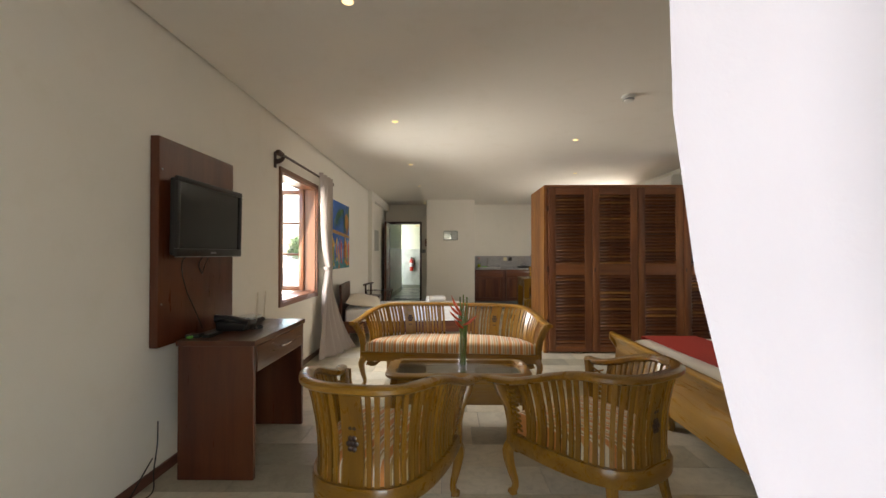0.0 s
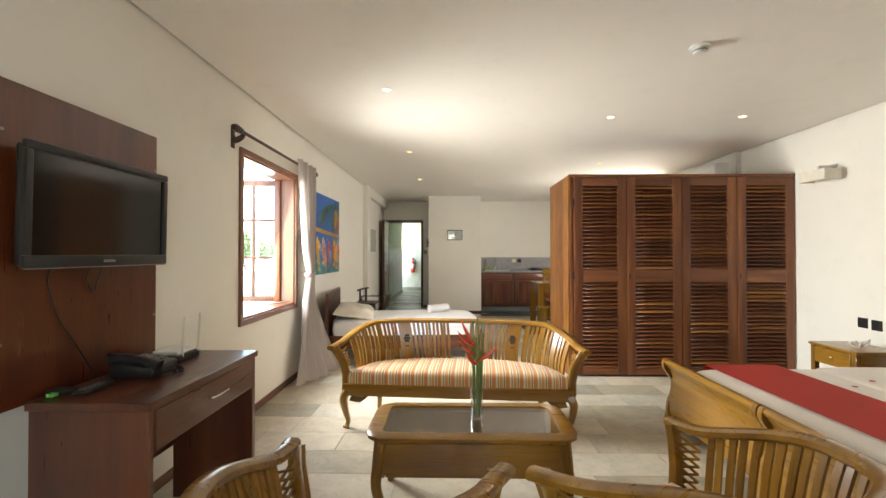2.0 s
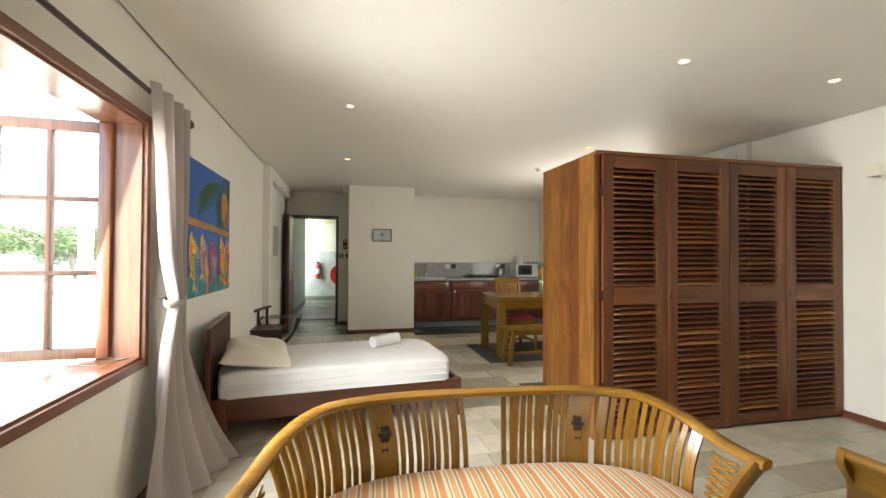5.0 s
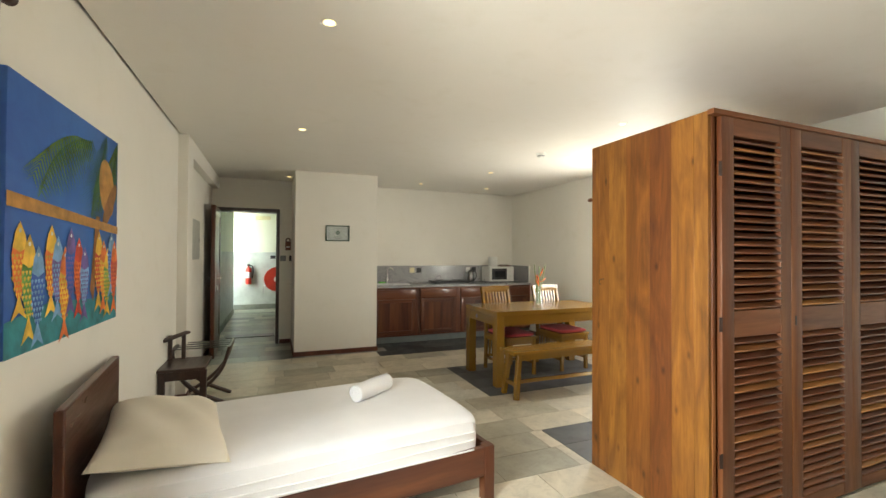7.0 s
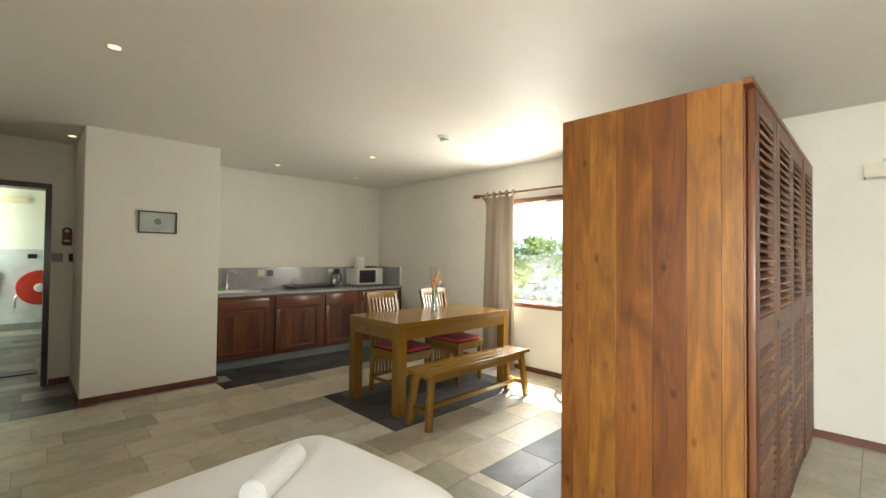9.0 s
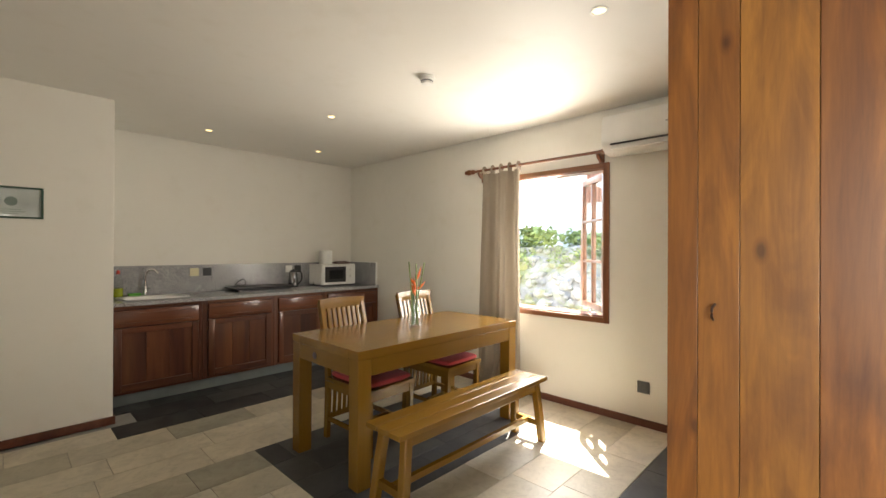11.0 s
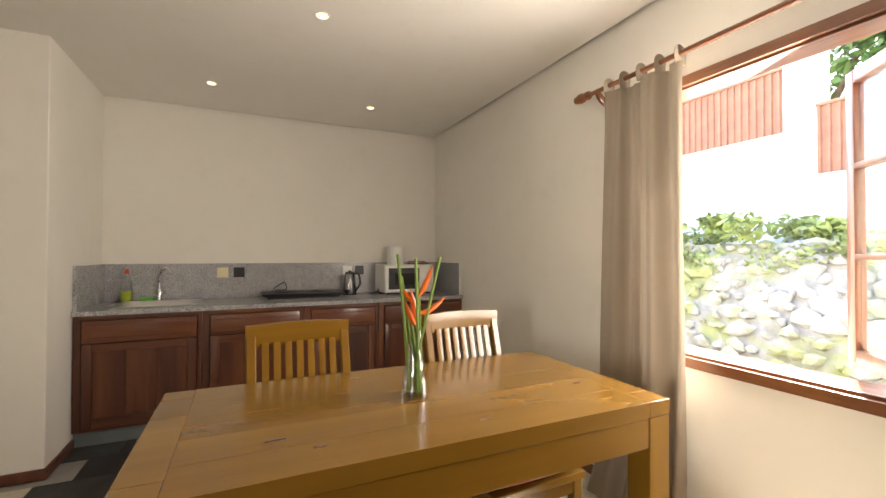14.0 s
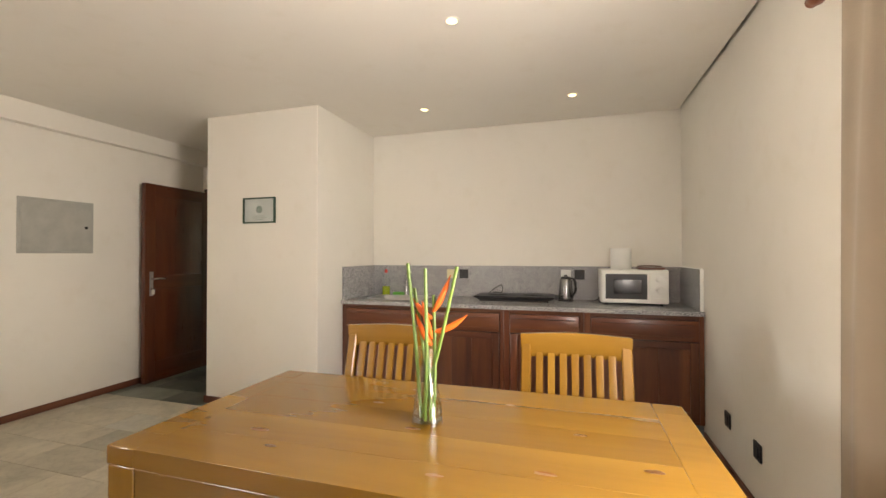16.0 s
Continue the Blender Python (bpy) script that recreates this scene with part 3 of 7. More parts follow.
# ---- windows ----
def window_west():
    w = thing("window_west", pose(XL, 0, 0), "open reddish wooden window with a casement swung outward", "window", kind="structure")
    y0, y1, z0, z1 = 4.147, 5.312, 0.717, 2.05
    mx, my, mz = M["winx"], M["winy"], M["winz"]
    bx("casing", (0.0, 0.02, y0, y0 + 0.045, z0, z1), mz, w)
    bx("casing", (0.0, 0.02, y1 - 0.045, y1, z0, z1), mz, w)
    bx("casing", (0.0, 0.02, y0 + 0.045, y1 - 0.045, z1 - 0.045, z1), my, w)
    bx("casing", (0.0, 0.02, y0 + 0.045, y1 - 0.045, z0, z0 + 0.045), my, w)
    bx("lining", (-0.2, 0.0, 4.19, 4.208, 0.755, 2.01), mz, w)
    bx("lining", (-0.2, 0.0, 5.252, 5.27, 0.755, 2.01), mz, w)
    bx("lining", (-0.2, 0.0, 4.208, 5.252, 1.992, 2.01), my, w)
    bx("sill", (-0.24, 0.0, 4.208, 5.252, 0.755, 0.775), my, w)
    casement("casement", (-0.13, 5.245, 0.785), 92, 0.53, 1.2, w)
    bm = bmesh.new()
    tube(bm, [(-0.02, 4.26, 0.785), (-0.06, 4.45, 0.79), (-0.16, 4.55, 0.79)], 0.006)
    part("stay_bar", bm, M["chrome"], w)
    bm = bmesh.new()
    tube(bm, [(-0.03, 5.2, 0.785), (-0.1, 5.06, 0.79), (-0.2, 5.02, 0.8)], 0.006)
    part("stay_bar", bm, M["chrome"], w)


def casement(name, at, turn, wd, ht, parent, mirror=1):
    """Six-pane casement; local x runs from hinge to free edge."""
    m = Matrix.Translation(at) @ pose(0, 0, 0, 0, 0, 180 - (90 - turn) if mirror > 0 else turn)
    st = 0.055
    bm = bmesh.new()
    for d in ((0, st, 0, ht), (wd - st, wd, 0, ht), (st, wd - st, 0, st), (st, wd - st, ht - st, ht), (wd / 2 - 0.012, wd / 2 + 0.012, st, ht - st), (st, wd - st, ht * 0.36 - 0.012, ht * 0.36 + 0.012), (st, wd - st, ht * 0.67 - 0.012, ht * 0.67 + 0.012)):
        box(bm, d[0], d[1], -0.02, 0.02, d[2], d[3], 0.004)
    bmesh.ops.transform(bm, matrix=m, verts=bm.verts)
    sash = part(name, bm, M["winz"], parent)
    xs = [st, wd / 2 - 0.012, wd / 2 + 0.012, wd - st]
    zs = [st, ht * 0.36 - 0.012, ht * 0.36 + 0.012, ht * 0.67 - 0.012, ht * 0.67 + 0.012, ht - st]
    for i in (0, 2):
        for j in (0, 2, 4):
            bm = box(bmesh.new(), xs[i], xs[i + 1], -0.002, 0.002, zs[j], zs[j + 1])
            bmesh.ops.transform(bm, matrix=m, verts=bm.verts)
            p = part("pane", bm, M["pane"], sash, smooth=False)
            p.visible_shadow = False
    for z in (0.12, ht - 0.16):
        bm = box(bmesh.new(), -0.03, 0.03, -0.024, -0.02, z, z + 0.08, 0.001)
        bmesh.ops.transform(bm, matrix=m, verts=bm.verts)
        part("hinge", bm, M["steel"], sash)


def window_east():
    w = thing("window_east", pose(XK, 0, 0), "open orange-brown wooden window with a casement swung outward", "window", kind="structure")
    y0, y1, z0, z1 = 7.335, 8.54, 0.752, 2.058
    my, mz = M["winy"], M["winz"]
    bx("casing", (-0.02, 0.0, y0, y0 + 0.045, z0, z1), mz, w)
    bx("casing", (-0.02, 0.0, y1 - 0.045, y1, z0, z1), mz, w)
    bx("casing", (-0.02, 0.0, y0 + 0.045, y1 - 0.045, z1 - 0.045, z1), my, w)
    bx("casing", (-0.02, 0.0, y0 + 0.045, y1 - 0.045, z0, z0 + 0.045), my, w)
    bx("lining", (0.0, 0.13, 7.375, 7.393, 0.79, 2.02), mz, w)
    bx("lining", (0.0, 0.13, 8.482, 8.50, 0.79, 2.02), mz, w)
    bx("lining", (0.0, 0.13, 7.393, 8.482, 2.002, 2.02), my, w)
    bx("sill", (0.0, 0.17, 7.393, 8.482, 0.79, 0.81), my, w)
    casement("casement", (0.11, 7.41, 0.82), 47, 0.52, 1.18, w, -1)
    bm = bmesh.new()
    tube(bm, [(0.02, 7.46, 0.82), (0.1, 7.55, 0.83), (0.2, 7.58, 0.83)], 0.006)
    part("stay_bar", bm, M["chrome"], w)


window_west()
window_east()

# eave over the east window and veranda beyond the west window
# paving strip added as a reflector: bounces sun up to the ceiling
structure("pavement", [(XK + 0.13, 7.1, 2.0, 16.0, -0.139, -0.12)], M["palepave"], "unseen pale paving strip added to bounce sunlight in at the window", "pavement")
# unseen deck and roof south of the door, added to limit light entering
structure("veranda_deck", [(-6.0, 8.0, -4.2, 0.1, -0.135, -0.02)], M["winy"], "unseen brown deck added to weaken ground bounce into the door", "deck")
structure("veranda_roof", [(-6.0, 8.0, -4.2, 0.1, 2.6, 2.75)], M["winy"], "unseen wooden roof added to cut sky light into the door", "roof")
structure("eave", [(XK + 0.13, 3.74, 6.24, 12.0, 2.36, 2.42)], M["winy"], "wooden roof eave outside the window", "eave")


def railing():
    r = thing("veranda_railing", pose(-3.3, 0, -0.02), "white painted veranda railing with upright slats", "railing")
    bx("top_rail", (-0.04, 0.04, 1.0, 14.0, 0.96, 1.02), M["whitewash"], r)
    bx("bottom_rail", (-0.03, 0.03, 1.0, 14.0, 0.12, 0.17), M["whitewash"], r)
    bm = box(bmesh.new(), -0.012, 0.012, -0.045, 0.045, 0.17, 0.96)
    me = mesh_of("slat", bm, M["whitewash"], False)
    for i in range(90):
        o = new("slat", me)
        o.parent = r
        o.location = (0, 1.1 + i * 0.143, 0)
    for y in (1.0, 4.6, 8.2, 11.8):
        bx("post", (-0.05, 0.05, y - 0.05, y + 0.05, 0, 2.6), M["whitewash"], r)


railing()
structure("veranda_floor", [(-3.45, XL - 0.2, 0.5, 14.8, -0.13, -0.02)], M["concrete"], "pale veranda floor outside the window", "veranda")


def leaf_cloud(bm, c, r, n, size, rng, squash=0.8):
    for _ in range(n):
        d = Vector((rng.gauss(0, 1), rng.gauss(0, 1), rng.gauss(0, 1))).normalized()
        p = Vector(c) + Vector((d.x * r, d.y * r, d.z * r * squash)) * rng.uniform(0.35, 1.0)
        a = Vector((rng.gauss(0, 1), rng.gauss(0, 1), rng.gauss(0, 0.6))).normalized() * size * rng.uniform(0.6, 1.3)
        b = a.cross(Vector((rng.gauss(0, 1), rng.gauss(0, 1), rng.gauss(0, 1)))).normalized() * size * 0.4
        q = [p - a, p + b, p + a, p - b]
        bm.faces.new([bm.verts.new(v) for v in q])


def tree(x, y, h, spread, seed, label):
    rng = random.Random(seed)
    t = thing("tree", pose(x, y, -0.14), label, "tree", "trees outside")
    bm = bmesh.new()
    pts = [(0.15 * math.sin(i * 0.9 + seed), 0.12 * math.cos(i * 1.3), h * 0.7 * i / 6) for i in range(7)]
    sweep(bm, pts, lambda s: 0.2 - 0.13 * s, lambda s: 0.2 - 0.13 * s, up=(0, 1, 0.01), power=2.0)
    for k in range(6):
        a = k * 1.05 + seed
        z = h * (0.35 + 0.06 * k)
        sweep(bm, [(0, 0, z), (spread * 0.35 * math.cos(a), spread * 0.35 * math.sin(a), z + h * 0.12), (spread * 0.7 * math.cos(a), spread * 0.7 * math.sin(a), z + h * 0.2)], lambda s: 0.07 - 0.05 * s, lambda s: 0.07 - 0.05 * s, power=2.0)
    part("trunk", bm, M["bark"], t)
    bm = bmesh.new()
    for k in range(16):
        a = rng.uniform(0, 6.28)
        q = spread * math.sqrt(rng.uniform(0, 1)) * 0.8
        leaf_cloud(bm, (q * math.cos(a), q * math.sin(a), h * rng.uniform(0.5, 0.95)), spread * 0.42, 260, 0.16, rng)
    part("crown", bm, M["foliage"], t, smooth=False)


for x, y, h, s, k in ((-15, 30, 2.5, 1.9, 1), (-17, 36, 2.9, 2.2, 2), (-14, 41, 2.6, 2.0, 3), (-21, 33, 2.8, 2.3, 4), (12.5, 11.5, 6.5, 2.8, 5), (13.0, 16.5, 7.0, 3.0, 6), (12.5, 7.0, 6.2, 2.6, 7)):
    tree(x, y, h, s, k, "leafy green tree in bright sunlight")


def slope_block(x_foot, x_top, x_back, y0, y1, h):
    """A battered bank: its front leans back from foot to top."""
    bm = bmesh.new()
    f = bm.faces.new([bm.verts.new(v) for v in ((x_foot, y0, 0), (x_top, y0, h), (x_back, y0, h), (x_back, y0, 0))])
    r = bmesh.ops.extrude_face_region(bm, geom=[f])
    bmesh.ops.translate(bm, verts=[v for v in r["geom"] if isinstance(v, bmesh.types.BMVert)], vec=(0, y1 - y0, 0))
    return bm


def retaining_wall():
    rng = random.Random(8)
    w = thing("retaining_wall", pose(7.2, 0, -0.14), "rough field-stone retaining wall in sunlight", "stone wall")
    part("core", slope_block(0.08, 0.95, 2.2, 3.0, 22.0, 1.55), M["rock"], w, smooth=False)
    bm = bmesh.new()
    for i in range(92):
        for j in range(9):
            y = 3.2 + i * 0.205 + rng.uniform(-0.09, 0.09) + (j % 2) * 0.1
            z = 0.08 + j * 0.178 + rng.uniform(-0.06, 0.06)
            r = bmesh.ops.create_icosphere(bm, subdivisions=1, radius=1.0)
            big = rng.choice((0.6, 0.8, 0.9, 1.4))
            sx, sy, sz = rng.uniform(0.045, 0.08), big * rng.uniform(0.09, 0.16), big * rng.uniform(0.06, 0.11)
            for v in r["verts"]:
                k = 1 + rng.uniform(-0.32, 0.32)
                v.co = Vector((0.6 * z + v.co.x * sx * k, y + v.co.y * sy * k, z + v.co.z * sz * k))
    st = part("stones", bm, M["rock"], w, "irregular grey field stones", smooth=False)
    st["kind"] = "stuff"
    bm = bmesh.new()
    for i in range(46):
        y = 3.2 + i * 0.41
        leaf_cloud(bm, (rng.uniform(0.7, 1.5), y, rng.uniform(1.5, 2.0)), rng.uniform(0.22, 0.42), 170, 0.08, rng, 0.6)
        if rng.random() < 0.7:
            q = rng.uniform(0.8, 1.4)
            leaf_cloud(bm, (0.6 * q - 0.05, y, q), rng.uniform(0.16, 0.32), 110, 0.05, rng)
    h = new("hedge_plants", mesh_of("hedge_plants", bm, M["foliage2"], False))
    h.matrix_basis = pose(7.2, 0, -0.14)
    tagged(h, "yellow-green creeping plants over the stone wall", "plants", kind="stuff")


retaining_wall()


def ribbed_sheet(y0, y1, z0, z1):
    """Upright trapezoid-ribbed metal sheet with thickness."""
    bm = bmesh.new()
    n = int((y1 - y0) / 0.11)
    prof = []
    for k in range(n):
        y = y0 + k * (y1 - y0) / n
        w = (y1 - y0) / n
        prof += [(0.0, y), (0.0, y + w * 0.5), (-0.03, y + w * 0.6), (-0.03, y + w * 0.9)]
    prof.append((0.0, y1))
    rows = [[bm.verts.new((x + dx, y, z)) for x, y in prof] for dx, z in ((0, z0), (0, z1), (0.004, z1), (0.004, z0))]
    for r0, r1 in zip(rows, rows[1:]):
        for k in range(len(prof) - 1):
            bm.faces.new((r0[k], r0[k + 1], r1[k + 1], r1[k]))
    return bm


def garden_fence():
    f = thing("garden_fence", pose(8.9, 0, -0.14), "white garden wall topped with brown ribbed metal fence panels", "fence")
    bx("wall", (0.02, 0.4, 10.44, 26.0, 0, 3.18), M["whitewash"], f)
    bx("wall", (0.02, 0.4, 3.0, 10.1, 0, 2.5), M["whitewash"], f)
    part("fence_panel", ribbed_sheet(10.46, 26.0, 3.2, 4.14), M["brown_sheet"], f, "brown ribbed metal sheet", smooth=False)
    part("fence_panel", ribbed_sheet(3.0, 10.08, 2.52, 3.46), M["brown_sheet"], f, "brown ribbed metal sheet", smooth=False)
    bx("cap_rail", (-0.05, 0.05, 10.46, 26.0, 4.141, 4.18), M["brown_sheet"], f)
    bx("cap_rail", (-0.05, 0.05, 3.0, 10.08, 3.461, 3.5), M["brown_sheet"], f)
    bx("foot_rail", (-0.05, 0.02, 10.46, 26.0, 3.15, 3.199), M["fuse"], f)
    bx("foot_rail", (-0.05, 0.02, 3.0, 10.08, 2.47, 2.519), M["fuse"], f)
    bx("pillar", (-0.12, 0.4, 10.1, 10.44, 0, 4.6), M["whitewash"], f, 0.01)


garden_fence()

# ---- lamps of the ceiling ----


def downlights():
    spots = [(-0.45, 2.27), (-0.455, 4.19), (-0.475, 6.12), (-0.485, 8.02), (-0.51, 10.55), (1.453, 4.86), (2.62, 4.86), (2.02, 6.79), (2.016, 9.14), (1.435, 10.365), (2.607, 10.385)]
    d = thing("ceiling_light", pose(*spots[0], H), "small round recessed ceiling downlight, switched on", "ceiling light", "recessed downlights")
    part("trim_ring", lathe(bmesh.new(), [(0.030, -0.001), (0.042, -0.001), (0.043, -0.003), (0.039, -0.005), (0.031, -0.004), (0.030, -0.001)], 24, cap=False), M["white"], d)
    part("lens", lathe(bmesh.new(), [(0.0, -0.0035), (0.027, -0.0035), (0.027, -0.001), (0.0, -0.001)], 20), M["lens"], d, "glowing warm lens")
    for p in spots[1:]:
        copy_thing(d, pose(*p, H))


downlights()


def smoke_detector(x, y):
    s = thing("smoke_detector", pose(x, y, H), "white round plastic smoke detector on the ceiling", "smoke detector", "smoke detectors")
    part("base", lathe(bmesh.new(), [(0.052, 0.0), (0.054, -0.004), (0.054, -0.014), (0.045, -0.018)], 28), M["white"], s)
    part("head", lathe(bmesh.new(), [(0.038, -0.018), (0.040, -0.030), (0.034, -0.046), (0.012, -0.05), (0.0, -0.05)], 28), M["white"], s)
    part("vent_slots", lathe(bmesh.new(), [(0.0402, -0.026), (0.0412, -0.028), (0.0412, -0.034), (0.0395, -0.036)], 28, cap=False), M["grey"], s, "dark vent slots")


smoke_detector(1.487, 3.56)
smoke_detector(2.0, 7.945)
# ---- living corner ----


def u_curve(phi, a, b, y0, p=0.62, q=0.85):
    c, s = math.cos(phi), math.sin(phi)
    return -a * math.copysign(abs(c) ** p, c), y0 - b * max(s, 0.0) ** q


def tub_seat(name, width, depth, label, category, m, slats, splats=(), group=""):
    """Barrel-backed slatted seat: U-shaped top rail, bent slats, striped cushion, cabriole legs.
    Local front is +y, back is -y, centre of the seat at the origin."""
    t = thing(name, m, label, category, group)
    a, b = width / 2, depth
    y0 = depth * 0.5
    zs, zb, zf = 0.315, 0.705, 0.585
    N = 48

    def arc(aa, bb, yy, n):
        pts = [u_curve(math.pi * i / 400, aa, bb, yy) for i in range(401)]
        L = [0.0]
        for (x0, y_0), (x1, y_1) in zip(pts, pts[1:]):
            L.append(L[-1] + math.hypot(x1 - x0, y_1 - y_0))
        out = []
        for k in range(n + 1):
            want = L[-1] * k / n
            i = min(range(401), key=lambda j: abs(L[j] - want))
            out.append((*pts[i], L[i] / L[-1]))
        return out

    def rail_z(s):
        e = min(1.0, min(s, 1 - s) / (0.30 if width < 1 else 0.22))
        e = e * e * (3 - 2 * e)
        return zf + (zb - zf) * e

    def flare(s):
        e = max(0.0, 1 - min(s, 1 - s) / 0.08)
        return 1 + (0.035 / a) * e * e

    top = arc(a, b, y0, N)
    rail = [(x * flare(s), y + (0.03 * max(0.0, 1 - min(s, 1 - s) / 0.05)), rail_z(s)) for x, y, s in top]
    part("top_rail", sweep(bmesh.new(), rail, 0.031, 0.019, n=10, power=2.6), M["teakx"], t, "polished curved top rail")
    low = arc(a - 0.055, b - 0.06, y0 - 0.02, 200)
    high = arc(a - 0.005, b - 0.005, y0, 200)
    n = slats
    for k in range(n):
        s = 0.085 + 0.83 * k / (n - 1)
        if any(abs(s - c) < w for c, w in splats):
            continue
        slat(t, low, high, s, 0.0105, rail_z)
    for c, w in splats:
        slat(t, low, high, c, 0.052 if width > 1 else 0.045, rail_z, True)
    # arm posts with lattice panels behind them
    for s0, sgn in ((0.012, -1), (0.988, 1)):
        i = int(s0 * 200)
        lx, ly, _ = low[i]
        hx, hy, _ = high[i]
        zt = rail_z(s0)
        pts = [(lx, ly, zs - 0.04), (lx + sgn * 0.0, ly, zs + 0.06), (lx + sgn * 0.015, ly + 0.005, zs + 0.14), (hx * 0.99, hy + 0.012, zt - 0.06), (hx * 1.03, hy + 0.03, zt)]
        part("arm_post", sweep(bmesh.new(), pts, 0.03, 0.022, up=(0, 1, 0), n=8), M["teakz"], t)
        bm = bmesh.new()
        for k in range(8):
            for flip in (0, 1):
                ia, ib = (0.02, 0.065) if flip else (0.065, 0.02)
                za, zc = zs + 0.03 + k * (zt - zs - 0.06) / 8, zs + 0.03 + (k + 1) * (zt - zs - 0.06) / 8
                q = []
                for ss, z in ((ia, za), (ib, zc)):
                    j = int((ss if sgn < 0 else 1 - ss) * 200)
                    f = (z - zs) / (zt - zs)
                    q.append((low[j][0] * (1 - f) + high[j][0] * f, low[j][1] * (1 - f) + high[j][1] * f, z))
                sweep(bm, q, 0.005, 0.005, n=6)
        part("lattice_panel", bm, M["teakz"], t, "carved lattice arm panel")
    # seat frame
    fr = arc(a - 0.05, b - 0.055, y0 - 0.02, 40)
    loop = [(x, y, zs - 0.035) for x, y, _ in fr]
    part("seat_frame", sweep(bmesh.new(), loop, 0.018, 0.04, n=8, power=5), M["teakx"], t)
    part("front_apron", box(bmesh.new(), -a + 0.05, a - 0.05, y0 - 0.045, y0 - 0.005, zs - 0.078, zs + 0.005, 0.006), M["teakx"], t)
    bm = bmesh.new()
    base = arc(a - 0.07, b - 0.075, y0 - 0.03, 40)
    rings = []
    cy = y0 - depth * 0.45
    for f, z in ((1.0, zs), (1.0, zs + 0.05), (0.985, zs + 0.075), (0.93, zs + 0.094), (0.8, zs + 0.105), (0.5, zs + 0.112), (0.12, zs + 0.114)):
        ring = []
        for x, y, _ in base:
            ring.append(bm.verts.new((x * f, cy + (y - cy) * f, z)))
        for k in range(1, 12):
            x = base[-1][0] + (base[0][0] - base[-1][0]) * k / 12
            ring.append(bm.verts.new((x * f, cy + (base[0][1] + 0.012 - cy) * f, z)))
        rings.append(ring)
    for r0, r1 in zip(rings, rings[1:]):
        for k in range(len(r0)):
            bm.faces.new((r0[k], r0[(k + 1) % len(r0)], r1[(k + 1) % len(r1)], r1[k]))
    bm.faces.new(rings[-1])
    bm.faces.new(rings[0][::-1])
    part("cushion", bm, M["stripe"], t, "orange, cream and olive striped seat cushion")
    # legs
    for sx in (-1, 1):
        x, y = sx * (a - 0.07), y0 - 0.035
        pts = [(x, y, zs - 0.05), (x + sx * 0.022, y + 0.022, 0.215), (x + sx * 0.012, y + 0.012, 0.13), (x - sx * 0.004, y - 0.004, 0.05), (x + sx * 0.008, y + 0.008, 0.0)]
        wf = lambda s: 0.034 - 0.018 * min(1, s * 1.35) + (0.008 if s > 0.9 else 0)
        part("leg", sweep(bmesh.new(), smooth_path(pts, 5), wf, wf, up=(0, 1, 0.01), n=8), M["teakz"], t, "curved cabriole leg")
        xb = sx * (a - (0.16 if width < 1 else 0.22))
        yb = y0 - depth + 0.12
        pts = [(xb, yb, zs - 0.05), (xb, yb - 0.01, 0.15), (xb + sx * 0.015, yb - 0.05, 0.0)]
        part("leg", sweep(bmesh.new(), smooth_path(pts, 4), lambda s: 0.026 - 0.009 * s, lambda s: 0.026 - 0.009 * s, up=(0, 1, 0.01), n=8), M["teakz"], t)
        # scroll bracket between apron and leg
        pts = [(sx * (a - 0.1), y0 - 0.025, zs - 0.085), (sx * (a - 0.16), y0 - 0.025, zs - 0.105), (sx * (a - 0.22), y0 - 0.025, zs - 0.08)]
        part("bracket", sweep(bmesh.new(), smooth_path(pts, 4), lambda s: 0.03 * (1 - s) + 0.006, 0.012, up=(0, 1, 0), n=6), M["teakx"], t)
    return t


def smooth_path(pts, k):
    """Catmull-Rom through points, k steps a span."""
    P = [Vector(p) for p in pts]
    P = [2 * P[0] - P[1]] + P + [2 * P[-1] - P[-2]]
    out = []
    for i in range(1, len(P) - 2):
        for j in range(k):
            u = j / k
            out.append(0.5 * (2 * P[i] + (P[i + 1] - P[i - 1]) * u + (2 * P[i - 1] - 5 * P[i] + 4 * P[i + 1] - P[i + 2]) * u * u + (3 * P[i] - P[i - 1] - 3 * P[i + 1] + P[i + 2]) * u ** 3))
    out.append(P[-2])
    return out


